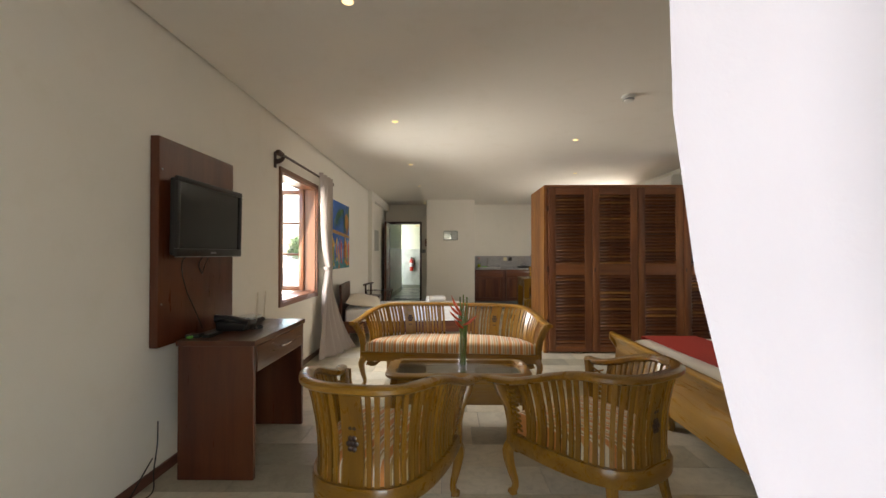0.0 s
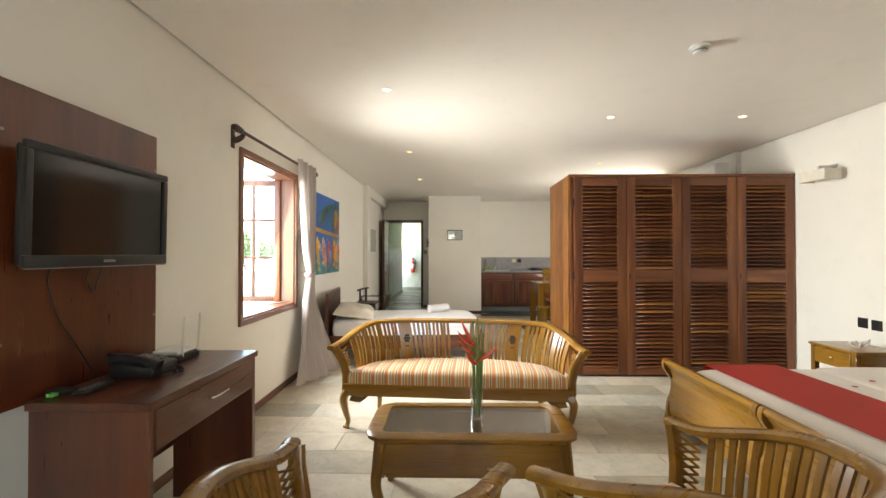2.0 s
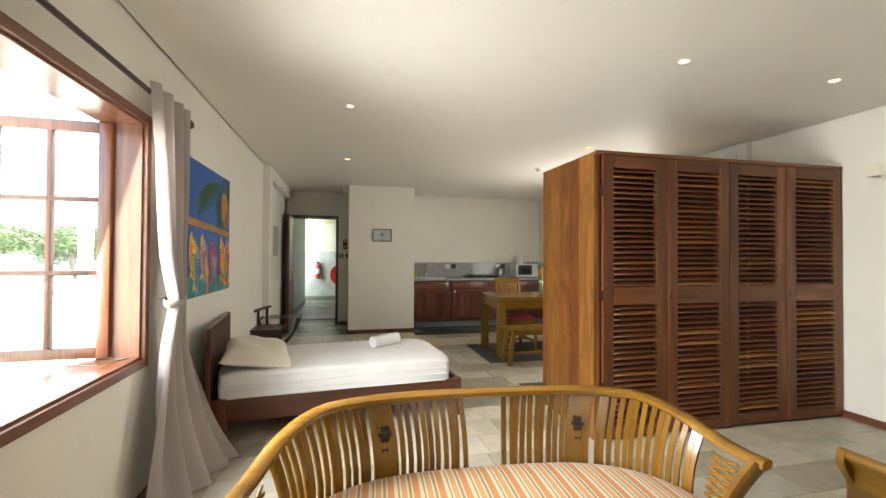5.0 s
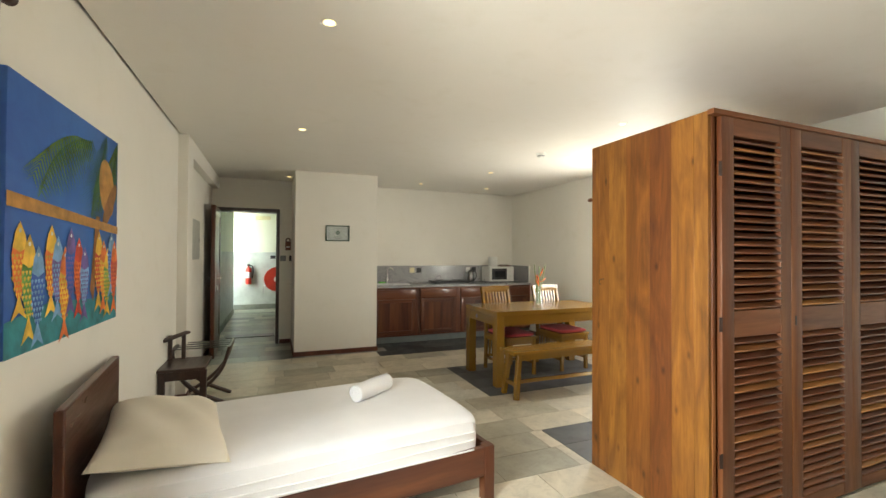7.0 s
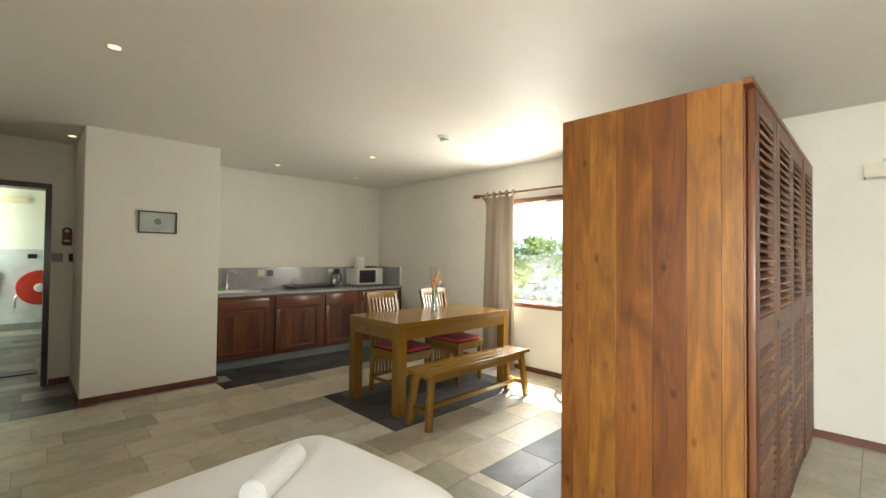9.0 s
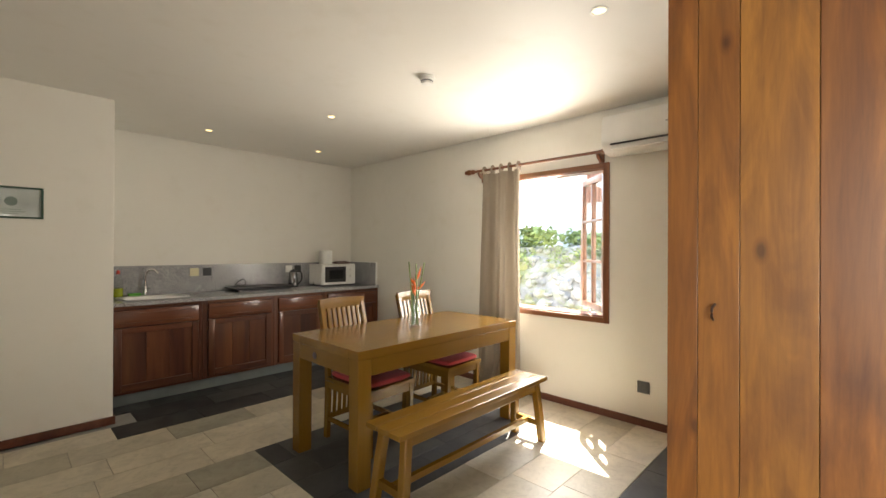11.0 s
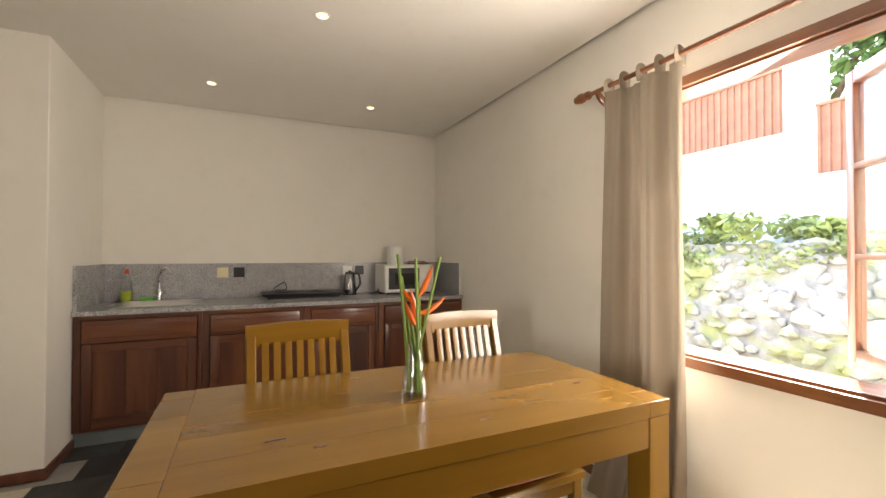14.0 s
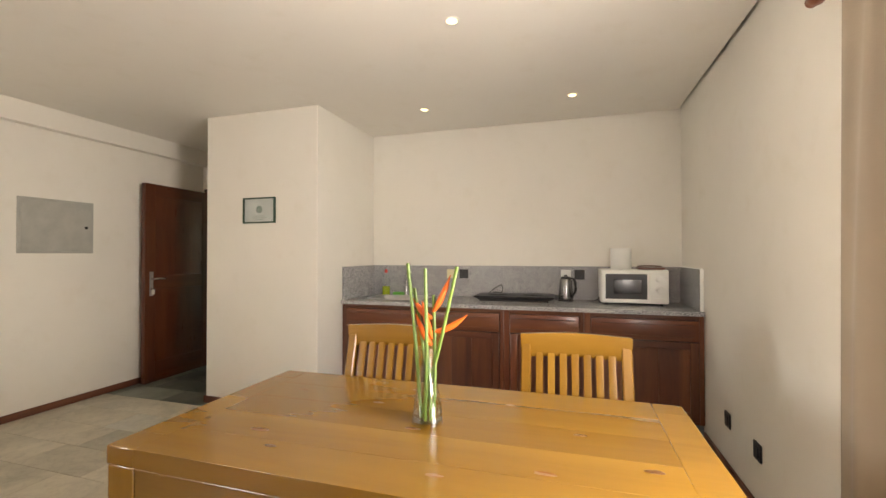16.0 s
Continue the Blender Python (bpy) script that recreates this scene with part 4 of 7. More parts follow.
def slat(t, low, high, s, hw, rail_z, carved=False):
    i = min(199, max(1, int(s * 200)))
    l, h = Vector((*low[i][:2], 0)), Vector((*high[i][:2], 0))
    tan = (Vector((*low[i + 1][:2], 0)) - Vector((*low[i - 1][:2], 0))).normalized()
    z0, z1 = 0.29, rail_z(s) - 0.008
    pts = []
    for k in range(6):
        f = k / 5
        p = l.lerp(h, f ** 1.5)
        inward = 0.014 * math.sin(f * math.pi)
        d = Vector((-p.x, -p.y, 0)).normalized()
        pts.append(Vector((p.x, p.y, z0 + (z1 - z0) * f)) + d * inward)
    bm = bmesh.new()
    rings = []
    nor = Vector((0, 0, 1)).cross(tan)
    for p in pts:
        rings.append([bm.verts.new(p + tan * hw * u + nor * 0.006 * v) for u, v in ((-1, -1), (1, -1), (1, 1), (-1, 1))])
    for r0, r1 in zip(rings, rings[1:]):
        for k in range(4):
            bm.faces.new((r0[k], r0[(k + 1) % 4], r1[(k + 1) % 4], r1[k]))
    ob = part("splat" if carved else "slat", bm, M["teakz"], t, "wide splat with carved flowers" if carved else "")
    if carved:
        c0 = pts[3]
        for dz, rr in ((0.035, 0.017), (-0.05, 0.016)):
            bm = bmesh.new()
            for side in (1, -1):
                for k in range(7):
                    ang = k * math.pi / 3
                    q = 0.0 if k == 6 else rr
                    c = c0 + nor * 0.005 * side + tan * q * math.cos(ang) + Vector((0, 0, dz + q * 1.5 * math.sin(ang)))
                    r = bmesh.ops.create_icosphere(bm, subdivisions=1, radius=0.0125)
                    for v in r["verts"]:
                        v.co = c + tan * v.co.x + Vector((0, 0, v.co.z)) + nor * v.co.y * 0.45
            part("carving", bm, M["dark"], ob, "carved flower relief")


SOFA = tub_seat("sofa", 1.715, 0.52, "golden teak slatted settee with striped seat cushion", "sofa", pose(0.075, 4.29, 0, 0, 0, 176), 61, ((0.30, 0.032), (0.5, 0.032), (0.70, 0.032)))
CH = tub_seat("armchair", 0.69, 0.66, "golden teak slatted tub armchair with striped cushion", "armchair", pose(-0.255, 2.12, 0, 0, 0, -13), 37, ((0.5, 0.034),), "tub armchairs")
copy_thing(CH, pose(0.78, 2.27, 0, 0, 0, 33))


def coffee_table():
    t = thing("coffee_table", pose(0.12, 3.22, 0), "golden teak coffee table with an inset glass top", "coffee table")
    hx, hy, z = 0.50, 0.235, 0.42
    # mitred rounded top frame
    bm = bmesh.new()

    def outline(hx_, hy_, cut):
        return [(-hx_ + cut, -hy_), (hx_ - cut, -hy_), (hx_ - cut * 0.25, -hy_ + cut * 0.5), (hx_, -hy_ + cut * 1.2), (hx_, hy_ - cut * 1.2), (hx_ - cut * 0.25, hy_ - cut * 0.5), (hx_ - cut, hy_), (-hx_ + cut, hy_), (-hx_ + cut * 0.25, hy_ - cut * 0.5), (-hx_, hy_ - cut * 1.2), (-hx_, -hy_ + cut * 1.2), (-hx_ + cut * 0.25, -hy_ + cut * 0.5)]
    inn = outline(hx - 0.075, hy - 0.06, 0.03)
    rows = [([(x, y) for x, y in inn], z - 0.028), ([(x, y) for x, y in inn], z), (outline(hx - 0.012, hy - 0.012, 0.07), z), (outline(hx, hy, 0.075), z - 0.008), (outline(hx, hy, 0.075), z - 0.022), (outline(hx - 0.015, hy - 0.015, 0.07), z - 0.036), (inn, z - 0.028)]
    rings = [[bm.verts.new((x, y, zz)) for x, y in r] for r, zz in rows]
    for r0, r1 in zip(rings, rings[1:]):
        for k in range(12):
            bm.faces.new((r0[k], r0[(k + 1) % 12], r1[(k + 1) % 12], r1[k]))
    bmesh.ops.remove_doubles(bm, verts=bm.verts, dist=0.0001)
    part("top_frame", bm, M["teakx"], t)
    bm = box(bmesh.new(), -hx + 0.07, hx - 0.07, -hy + 0.055, hy - 0.055, z - 0.014, z - 0.006, 0.0)
    g = part("glass_top", bm, M["tableglass"], t, "clear glass plate", smooth=False)
    g.visible_shadow = False
    bx("apron", (-hx + 0.075, hx - 0.075, -hy + 0.03, -hy + 0.052, z - 0.19, z - 0.034), M["teakx"], t, 0.004)
    bx("apron", (-hx + 0.075, hx - 0.075, hy - 0.052, hy - 0.03, z - 0.19, z - 0.034), M["teakx"], t, 0.004)
    for sx in (-1, 1):
        for k in range(8):
            y = -hy + 0.07 + k * (2 * hy - 0.14) / 7
            x = sx * (hx - 0.065)
            part("slat", sweep(bmesh.new(), [(x, y, z - 0.19), (x + sx * 0.02, y, z - 0.11), (x, y, z - 0.03)], 0.006, 0.01, up=(0, 1, 0), n=6), M["teakz"], t)
        xs = sorted((sx * (hx - 0.09), sx * (hx - 0.05)))
        bx("end_rail", (xs[0], xs[1], -hy + 0.055, hy - 0.055, z - 0.215, z - 0.185), M["teaky"], t, 0.004)
    bx("shelf", (-hx + 0.095, hx - 0.095, -hy + 0.055, hy - 0.055, z - 0.212, z - 0.194), M["teakx"], t, 0.003)
    for sx in (-1, 1):
        for sy in (-1, 1):
            x, y = sx * (hx - 0.075), sy * (hy - 0.045)
            pts = [(x, y, z - 0.03), (x + sx * 0.012, y + sy * 0.005, 0.28), (x + sx * 0.02, y + sy * 0.012, 0.18), (x - sx * 0.004, y, 0.06), (x + sx * 0.01, y + sy * 0.008, 0.0)]
            part("leg", sweep(bmesh.new(), smooth_path(pts, 4), lambda s: 0.03 - 0.013 * s, lambda s: 0.03 - 0.013 * s, up=(0, 1, 0.01), n=8), M["teakz"], t, "curved cabriole leg")
    return t


coffee_table()


def flower_vase(x, y, z, prof, fill, stems, blooms, col, seed, label):
    """Glass vase on a table with cut stems and heliconia bracts."""
    rng = random.Random(seed)
    v = thing("flower_vase", pose(x, y, z), label, "flower vase")
    inner = [(max(r - 0.003, 0.001), h) for r, h in prof[1:]]
    walls = [(0.0, 0.0)] + prof + inner[::-1] + [(0.0, 0.012)]
    walls[-2] = (walls[-2][0], 0.012)
    part("glass", lathe(bmesh.new(), walls, 24), M["vaseglass"], v, "clear glass")
    wr = [(r, h) for r, h in inner if h < fill]
    if wr:
        part("water", lathe(bmesh.new(), [(0.0, 0.014)] + [(r - 0.0008, max(h, 0.014)) for r, h in wr] + [(wr[-1][0] - 0.0008, fill), (0.0, fill)], 20), M["water"], v)
    for dx0, dy0, dx1, dy1, h in stems:
        pts = [(dx0, dy0, 0.015), ((dx0 + dx1) / 2 + 0.004, (dy0 + dy1) / 2, h * 0.5), (dx1, dy1, h)]
        part("stem", tube(bmesh.new(), smooth_path(pts, 5), 0.0052, 8), M["stem"], v, "green cut stem")
    for bxx, byy, bz, dx, dy, dz, ln in blooms:
        ln *= 1.0 if col == "redflower" else 0.86
        wide = 0.017 if col == "redflower" else 0.010
        d = Vector((dx, dy, dz)).normalized()
        b0 = Vector((bxx, byy, bz))
        pts = [b0, b0 + d * ln * 0.35 + Vector((0, 0, -0.006)), b0 + d * ln * 0.7, b0 + d * ln + Vector((0, 0, 0.012))]
        part("bract", sweep(bmesh.new(), smooth_path(pts, 4), lambda s: wide * math.sin(math.pi * min(0.97, s * 0.85 + 0.15)) + 0.001, lambda s: 0.009 * math.sin(math.pi * min(0.97, s * 0.85 + 0.15)) + 0.0008, n=8, power=2.0, up=(0.02, 0.03, 1)), M[col], v, "pointed bract of a heliconia")
    return v


flower_vase(0.155, 3.23, 0.414, [(0.026, 0.0), (0.030, 0.004), (0.031, 0.06), (0.033, 0.14), (0.035, 0.215)], 0.06,
            [(-0.012, 0, -0.02, 0.004, 0.50), (0.008, 0.006, 0.004, 0.01, 0.515), (0.012, -0.01, 0.03, 0.0, 0.50), (0.0, -0.012, -0.006, -0.012, 0.42), (-0.01, 0.01, -0.028, 0.012, 0.38), (0.016, 0.004, 0.014, -0.016, 0.36), (0.004, 0.012, 0.02, 0.018, 0.34)],
            [(-0.008, -0.01, 0.33, -0.5, -0.1, 0.35, 0.11), (-0.012, -0.01, 0.38, -0.45, 0.0, 0.75, 0.14), (0.0, -0.01, 0.30, 0.75, -0.1, 0.45, 0.12), (-0.01, -0.01, 0.37, -0.7, 0.1, 0.5, 0.11), (0.004, -0.012, 0.28, -0.6, -0.3, 0.5, 0.09)], "redflower", 1,
            "slim glass vase with green stems and red heliconia")


def tv_panel():
    p = thing("tv_wall_panel", pose(XL, 2.812, 0), "dark red varnished wooden television panel on the wall", "wall panel")
    bx("board", (0.003, 0.052, -0.392, 0.392, 0.718, 1.858), M["redz"], p, 0.006)
    for z in (0.95, 1.68):
        for y in (-0.37, 0.37):
            part("screw_cap", lathe(bmesh.new(), [(0.006, 0.0545), (0.006, 0.0575), (0.0, 0.058)], 10, 0, y, z, "x"), M["grey"], p)
    t = thing("television", pose(XL + 0.135, 2.80, 1.427, 0, 0.8, 0), "black flat television, switched off, on the wood panel", "television")
    part("housing", box(bmesh.new(), -0.05, -0.012, -0.347, 0.347, -0.213, 0.213, 0.012), M["black"], t)
    bm = bmesh.new()
    for d in ((-0.357, 0.357, 0.19, 0.22), (-0.357, 0.357, -0.22, -0.175), (-0.357, -0.330, -0.175, 0.19), (0.330, 0.357, -0.175, 0.19)):
        box(bm, -0.016, 0.004, d[0], d[1], d[2], d[3], 0.004)
    part("bezel", bm, M["black"], t)
    part("screen", box(bmesh.new(), -0.014, -0.006, -0.33, 0.33, -0.175, 0.19), M["screen"], t, "dark glossy screen", smooth=False)
    bx("badge", (0.004, 0.0052, -0.03, 0.03, -0.204, -0.193), M["grey"], t, 0.0004)
    bx("bottom_trim", (-0.012, 0.0045, -0.347, 0.347, -0.2235, -0.2195), M["grey"], t, 0.001)
    part("wall_bracket", box(bmesh.new(), -0.082, -0.045, -0.1, 0.1, -0.1, 0.1, 0.004), M["black"], t)
    c = thing("television_cables", pose(XL + 0.06, 2.7, 0.76), "thin black cables hanging below the television", "cable")
    part("cable", tube(bmesh.new(), smooth_path([(0.05, -0.12, 0.46), (0.004, -0.10, 0.40), (0.004, -0.06, 0.26), (0.004, 0.02, 0.14), (0.01, 0.1, 0.003)], 6), 0.0035, 6), M["black"], c)
    part("cable", tube(bmesh.new(), smooth_path([(0.05, 0.05, 0.46), (0.004, 0.07, 0.40), (0.004, 0.1, 0.34), (0.004, 0.12, 0.37), (0.05, 0.1, 0.46)], 6), 0.0035, 6), M["black"], c)


tv_panel()


def desk():
    d = thing("desk", pose(-0.99, 2.462, 0), "dark red varnished wooden desk with a drawer", "desk")
    L, D, z = 0.80, 0.435, 0.752
    bx("top", (-D, 0.0, 0, L, z - 0.03, z), M["redy"], d, 0.004)
    bx("side_panel", (-D + 0.01, -0.012, 0.006, 0.036, 0, z - 0.03), M["redz"], d, 0.003)
    bx("side_panel", (-D + 0.01, -0.012, L - 0.036, L - 0.006, 0, z - 0.03), M["redz"], d, 0.003)
    bx("back_panel", (-D + 0.01, -D + 0.03, 0.036, L - 0.036, 0.28, z - 0.03), M["redy"], d)
    dr = bx("drawer", (-0.38, -0.008, 0.042, L - 0.042, z - 0.18, z - 0.036), M["redy"], d, 0.004)
    part("handle", tube(bmesh.new(), smooth_path([(-0.01, 0.36, z - 0.1), (0.016, 0.365, z - 0.1), (0.02, 0.42, z - 0.1), (0.016, 0.475, z - 0.1), (-0.01, 0.48, z - 0.1)], 4), 0.0055, 8), M["chrome"], dr, "chrome bow handle")
    # router
    r = thing("wifi_router", pose(-1.30, 3.08, z), "black and white wireless router with two upright antennas", "router")
    bx("base", (-0.09, 0.06, -0.085, 0.085, 0.0, 0.03), M["black"], r, 0.006)
    bx("top_cover", (-0.075, 0.045, -0.07, 0.07, 0.030, 0.048), M["white"], r, 0.006)
    for y in (-0.05, 0.07):
        part("antenna", sweep(bmesh.new(), [(0.055, y, 0.02), (0.06, y, 0.1), (0.064, y + 0.006, 0.21)], lambda s: 0.0065 - 0.002 * s, 0.004, up=(0, 1, 0.01), n=6), M["shade"], r, "pale grey antenna")
    # telephone
    p = thing("telephone", pose(-1.27, 2.82, z), "black corded desk telephone", "telephone")
    bm = box(bmesh.new(), -0.09, 0.09, -0.085, 0.085, 0.0, 0.045, 0.012)
    for v in bm.verts:
        if v.co.z > 0.02:
            v.co.z += 0.16 * (-v.co.x) * 0.5 + 0.01
    part("body", bm, M["black"], p)
    hs = part("handset", sweep(bmesh.new(), smooth_path([(-0.10, -0.055, 0.075), (-0.03, -0.058, 0.082), (0.04, -0.058, 0.068), (0.10, -0.055, 0.045)], 4), 0.024, lambda s: 0.013 + 0.012 * abs(2 * s - 1) ** 3, n=8), M["black"], p, "black handset")
    for i in range(4):
        for j in range(3):
            zz = 0.048 - (-0.05 + i * 0.03) * 0.08
            bx("key", (-0.06 + i * 0.03, -0.04 + i * 0.03, 0.005 + j * 0.026, 0.022 + j * 0.026, zz + 0.008, zz + 0.016), M["grey"], p, 0.002)
    coil = [(0.10 + 0.008 * math.cos(k * 1.3) + 0.05 * math.sin(k / 34 * math.pi), -0.05 + 0.11 * k / 34, 0.012 + 0.008 * math.sin(k * 1.3)) for k in range(35)]
    part("coiled_cord", tube(bmesh.new(), coil, 0.0032, 5), M["black"], p)
    # remote
    q = thing("remote_control", pose(-1.30, 2.60, z), "black remote control lying on the desk", "remote control")
    part("body", box(bmesh.new(), -0.022, 0.022, -0.07, 0.07, 0.0, 0.018, 0.006), M["black"], q)
    for i in range(5):
        for j in range(2):
            bx("key", (-0.013 + j * 0.015, -0.004 + j * 0.015, -0.055 + i * 0.02, -0.045 + i * 0.02, 0.018, 0.0205), M["grey"], q, 0.001)
    q = thing("cable_adapter", pose(-1.38, 2.56, z), "black cable adapter with a green plug", "adapter")
    bx("body", (-0.04, 0.04, -0.03, 0.03, 0.0, 0.02), M["black"], q, 0.005)
    bx("plug", (-0.012, 0.012, -0.055, -0.03, 0.003, 0.015), M["greenplastic"], q, 0.002, "green plug")
    # floor cable
    c = thing("floor_cable", pose(XL + 0.03, 2.2, 0), "thin black cable drooping to the floor beside the desk", "cable")
    part("cord", tube(bmesh.new(), smooth_path([(0.0, 0.26, 0.32), (0.004, 0.25, 0.2), (0.02, 0.2, 0.08), (0.06, 0.13, 0.006), (0.02, 0.02, 0.006), (0.0, 0.1, 0.05), (0.0, 0.22, 0.14)], 6), 0.0035, 6), M["black"], c)


desk()


def socket(name, m, w, h, mat, label, twin=False):
    """Plate on a wall: local x along the wall, y out of it, z up."""
    s = thing(name, m, label, "wall socket")
    bx("plate", (-w / 2, w / 2, 0.0, 0.009, -h / 2, h / 2), mat, s, 0.002)
    bx("insert", (-w * 0.28, w * 0.28, 0.009, 0.013, -h * 0.28, h * 0.28), mat, s, 0.002)
    return s


W, E_, S_ = -90, 90, 180
socket("wall_socket", pose(XL, 3.42, 0.42, 0, 0, W), 0.085, 0.085, M["black"], "black wall socket low beside the desk")
socket("wall_switch", pose(XR, 4.73, 0.67, 0, 0, E_), 0.085, 0.085, M["black"], "black wall switch above the bedside table")
socket("wall_switch", pose(XR, 4.61, 0.665, 0, 0, E_), 0.085, 0.085, M["black"], "black wall switch above the bedside table")
socket("wall_socket", pose(XK, 7.07, 0.30, 0, 0, E_), 0.09, 0.09, M["black"], "black wall socket low on the wall")
socket("wall_socket", pose(XK, 9.93, 0.31, 0, 0, E_), 0.085, 0.085, M["black"], "black wall socket low on the wall")
socket("wall_socket", pose(XK, 9.51, 0.31, 0, 0, E_), 0.085, 0.085, M["black"], "black wall socket low on the wall")
socket("wall_switch", pose(-0.575, YN, 1.295, 0, 0, S_), 0.085, 0.085, M["grey"], "grey wall switch beside the entrance")
socket("wall_switch", pose(-0.47, YN - 0.0, 1.295, 0, 0, S_), 0.035, 0.085, M["black"], "black wall switch beside the entrance")


def curtain_rod(name, x, y0, y1, z, wall_x, mat, label):
    r = thing(name, pose(x, 0, z), label, "curtain rod")
    part("rod", tube(bmesh.new(), [(0, y0, 0), (0, (y0 + y1) / 2, 0), (0, y1, 0)], 0.0125, 12), mat, r)
    for y, s in ((y0, -1), (y1, 1)):
        prof = [(0.0125, 0.0), (0.022, 0.012), (0.024, 0.03), (0.015, 0.042), (0.026, 0.06), (0.028, 0.085), (0.018, 0.105), (0.02, 0.115), (0.006, 0.13)]
        part("finial", lathe(bmesh.new(), [(rr, y + s * hh) for rr, hh in prof], 14, axis="y"), mat, r, "turned wooden finial")
    for y in (y0 + 0.03, y1 - 0.05):
        d = wall_x - x
        xs = sorted((0.0, d))
        bm = sweep(bmesh.new(), smooth_path([(d, y, -0.055), (d * 0.55, y, -0.05), (d * 0.2, y, -0.035), (0, y, -0.012)], 4), 0.014, lambda s: 0.026 - 0.012 * s, n=8)
        box(bm, min(d, d - math.copysign(0.012, d)), max(d, d - math.copysign(0.012, d)), y - 0.022, y + 0.022, -0.11, 0.035, 0.004)
        part("bracket", bm, mat, r)


curtain_rod("curtain_rod", XL + 0.085, 4.02, 5.58, 2.125, XL, M["dark"], "dark turned wooden curtain rod over the window")
curtain_rod("curtain_rod", XK - 0.085, 7.37, 8.68, 2.135, XK, M["winy"], "reddish turned wooden curtain rod over the window")


def curtain_tied():
    c = thing("curtain", pose(XL + 0.085, 5.37, 0), "grey-beige cloth curtain tied back in the middle", "curtain")

    def fn(u, v):
        z = 2.16 * (1 - v) + 0.012
        tie = 1.06
        if z > tie:
            f = (z - tie) / (2.16 - tie)
            w = 0.075 + 0.2 * f ** 0.75
            cy = 0.03 + (-0.03) * f
        else:
            f = (tie - z) / tie
            w = 0.07 + 0.28 * f ** 1.1
            cy = 0.03 - 0.03 * f
        a = u * 2 - 1
        amp = 0.028 + 0.02 * (1 - abs(z - tie) / 1.1)
        y = cy + a * w + 0.012 * math.sin(9 * u + z * 1.5)
        x = amp * math.sin(u * 8 * math.pi + 0.5 * math.sin(z * 2)) * (0.45 + 0.55 * min(1, w / 0.2)) + 0.02 * max(0, 1 - abs(z - tie) / 0.25) + (0.05 * (1 - z / 0.5) * math.sin(u * 5) if z < 0.5 else 0)
        out = 0.34 * (1 - z / tie) ** 2.2 * (0.02 + 0.98 * u ** 1.3) if z < tie else 0.0
        return Vector((x + 0.02 + out, y, z))
    bm = sheet_grid(bmesh.new(), fn, 96, 48)
    part("cloth", bm, M["curtain_l"], c)
    ring = [(0.03 + 0.048 * math.cos(k * math.pi / 8), 0.03 + 0.085 * math.sin(k * math.pi / 8), 1.06 + 0.02 * math.sin(k * math.pi / 8)) for k in range(17)]
    part("tie_band", sweep(bmesh.new(), ring, 0.006, 0.02, n=6), M["curtain_l"], c, "cloth tie band")
    part("tie_hook", tube(bmesh.new(), [(-0.08, 0.08, 1.06), (0.0, 0.07, 1.06)], 0.004, 6), M["chrome"], c)


curtain_tied()


def curtain_east():
    c = thing("curtain", pose(XK - 0.085, 8.352, 0), "sand-coloured tab-top cloth curtain hanging to the floor", "curtain")

    def fn(u, v):
        z = 2.08 * (1 - v) + 0.012
        a = u * 2 - 1
        w = 0.236 + 0.015 * math.sin(z * 2.2)
        sharp = 0.8 * math.sin(u * 5.6 * math.pi + 0.4 * math.sin(z * 1.7) + 1.5 * math.sin(u * 5)) + 0.25 * math.sin(u * 13 * math.pi + z)
        amp = 0.034 + 0.02 * v
        x = -0.01 - amp * math.copysign(abs(sharp) ** 0.8, sharp) - (0.03 * (1 - z / 0.3) if z < 0.3 else 0)
        y = a * w + 0.02 * math.sin(u * 14 + z) * v + (0.05 * (1 - z / 0.25) * (a + 0.4) if z < 0.25 else 0)
        return Vector((x, y, z))
    part("cloth", sheet_grid(bmesh.new(), fn, 110, 44), M["curtain_k"], c)
    for k in range(5):
        y = -0.20 + k * 0.10
        ring = [(0.018 * math.sin(q * math.pi / 6), y, 2.135 + 0.018 * math.cos(q * math.pi / 6)) for q in range(13)]
        bm = sweep(bmesh.new(), [(-0.012, y, 2.085), (-0.020, y, 2.12)] + [(-0.019 * math.cos(q * math.pi / 6), y, 2.135 + 0.019 * math.sin(q * math.pi / 6)) for q in range(7)] + [(0.012, y, 2.085)], 0.022, 0.0015, up=(0, 1, 0.0), n=6)
        part("tab", bm, M["curtain_k"], c)


curtain_east()


def sheer_curtain():
    c = thing("curtain", pose(0.0, 0.44, 0), "white sheer curtain at the veranda door", "curtain")

    def fn(u, v):
        z = 2.4 * (1 - v) + 0.01
        x0 = 0.19 + min(0.09, 0.55 * max(0.0, 1.38 - z) ** 2)
        x = x0 + u * 0.95
        y = (0.03 * math.sin(u * 24 + 0.8 * v) + 0.01 * math.sin(u * 57 + 2 * v)) * min(1, u * 6 + 0.3) - 0.01 * u
        return Vector((x, y, z))
    part("cloth", sheet_grid(bmesh.new(), fn, 90, 24), M["sheer"], c)
    part("track", tube(bmesh.new(), [(-0.9, 0.0, 2.42), (1.7, 0.0, 2.42)], 0.012, 8), M["white"], c)
    for x in (-0.85, 1.65):
        bx("track_hanger", (x - 0.01, x + 0.01, -0.01, 0.01, 2.43, 2.479), M["white"], c)


sheer_curtain()


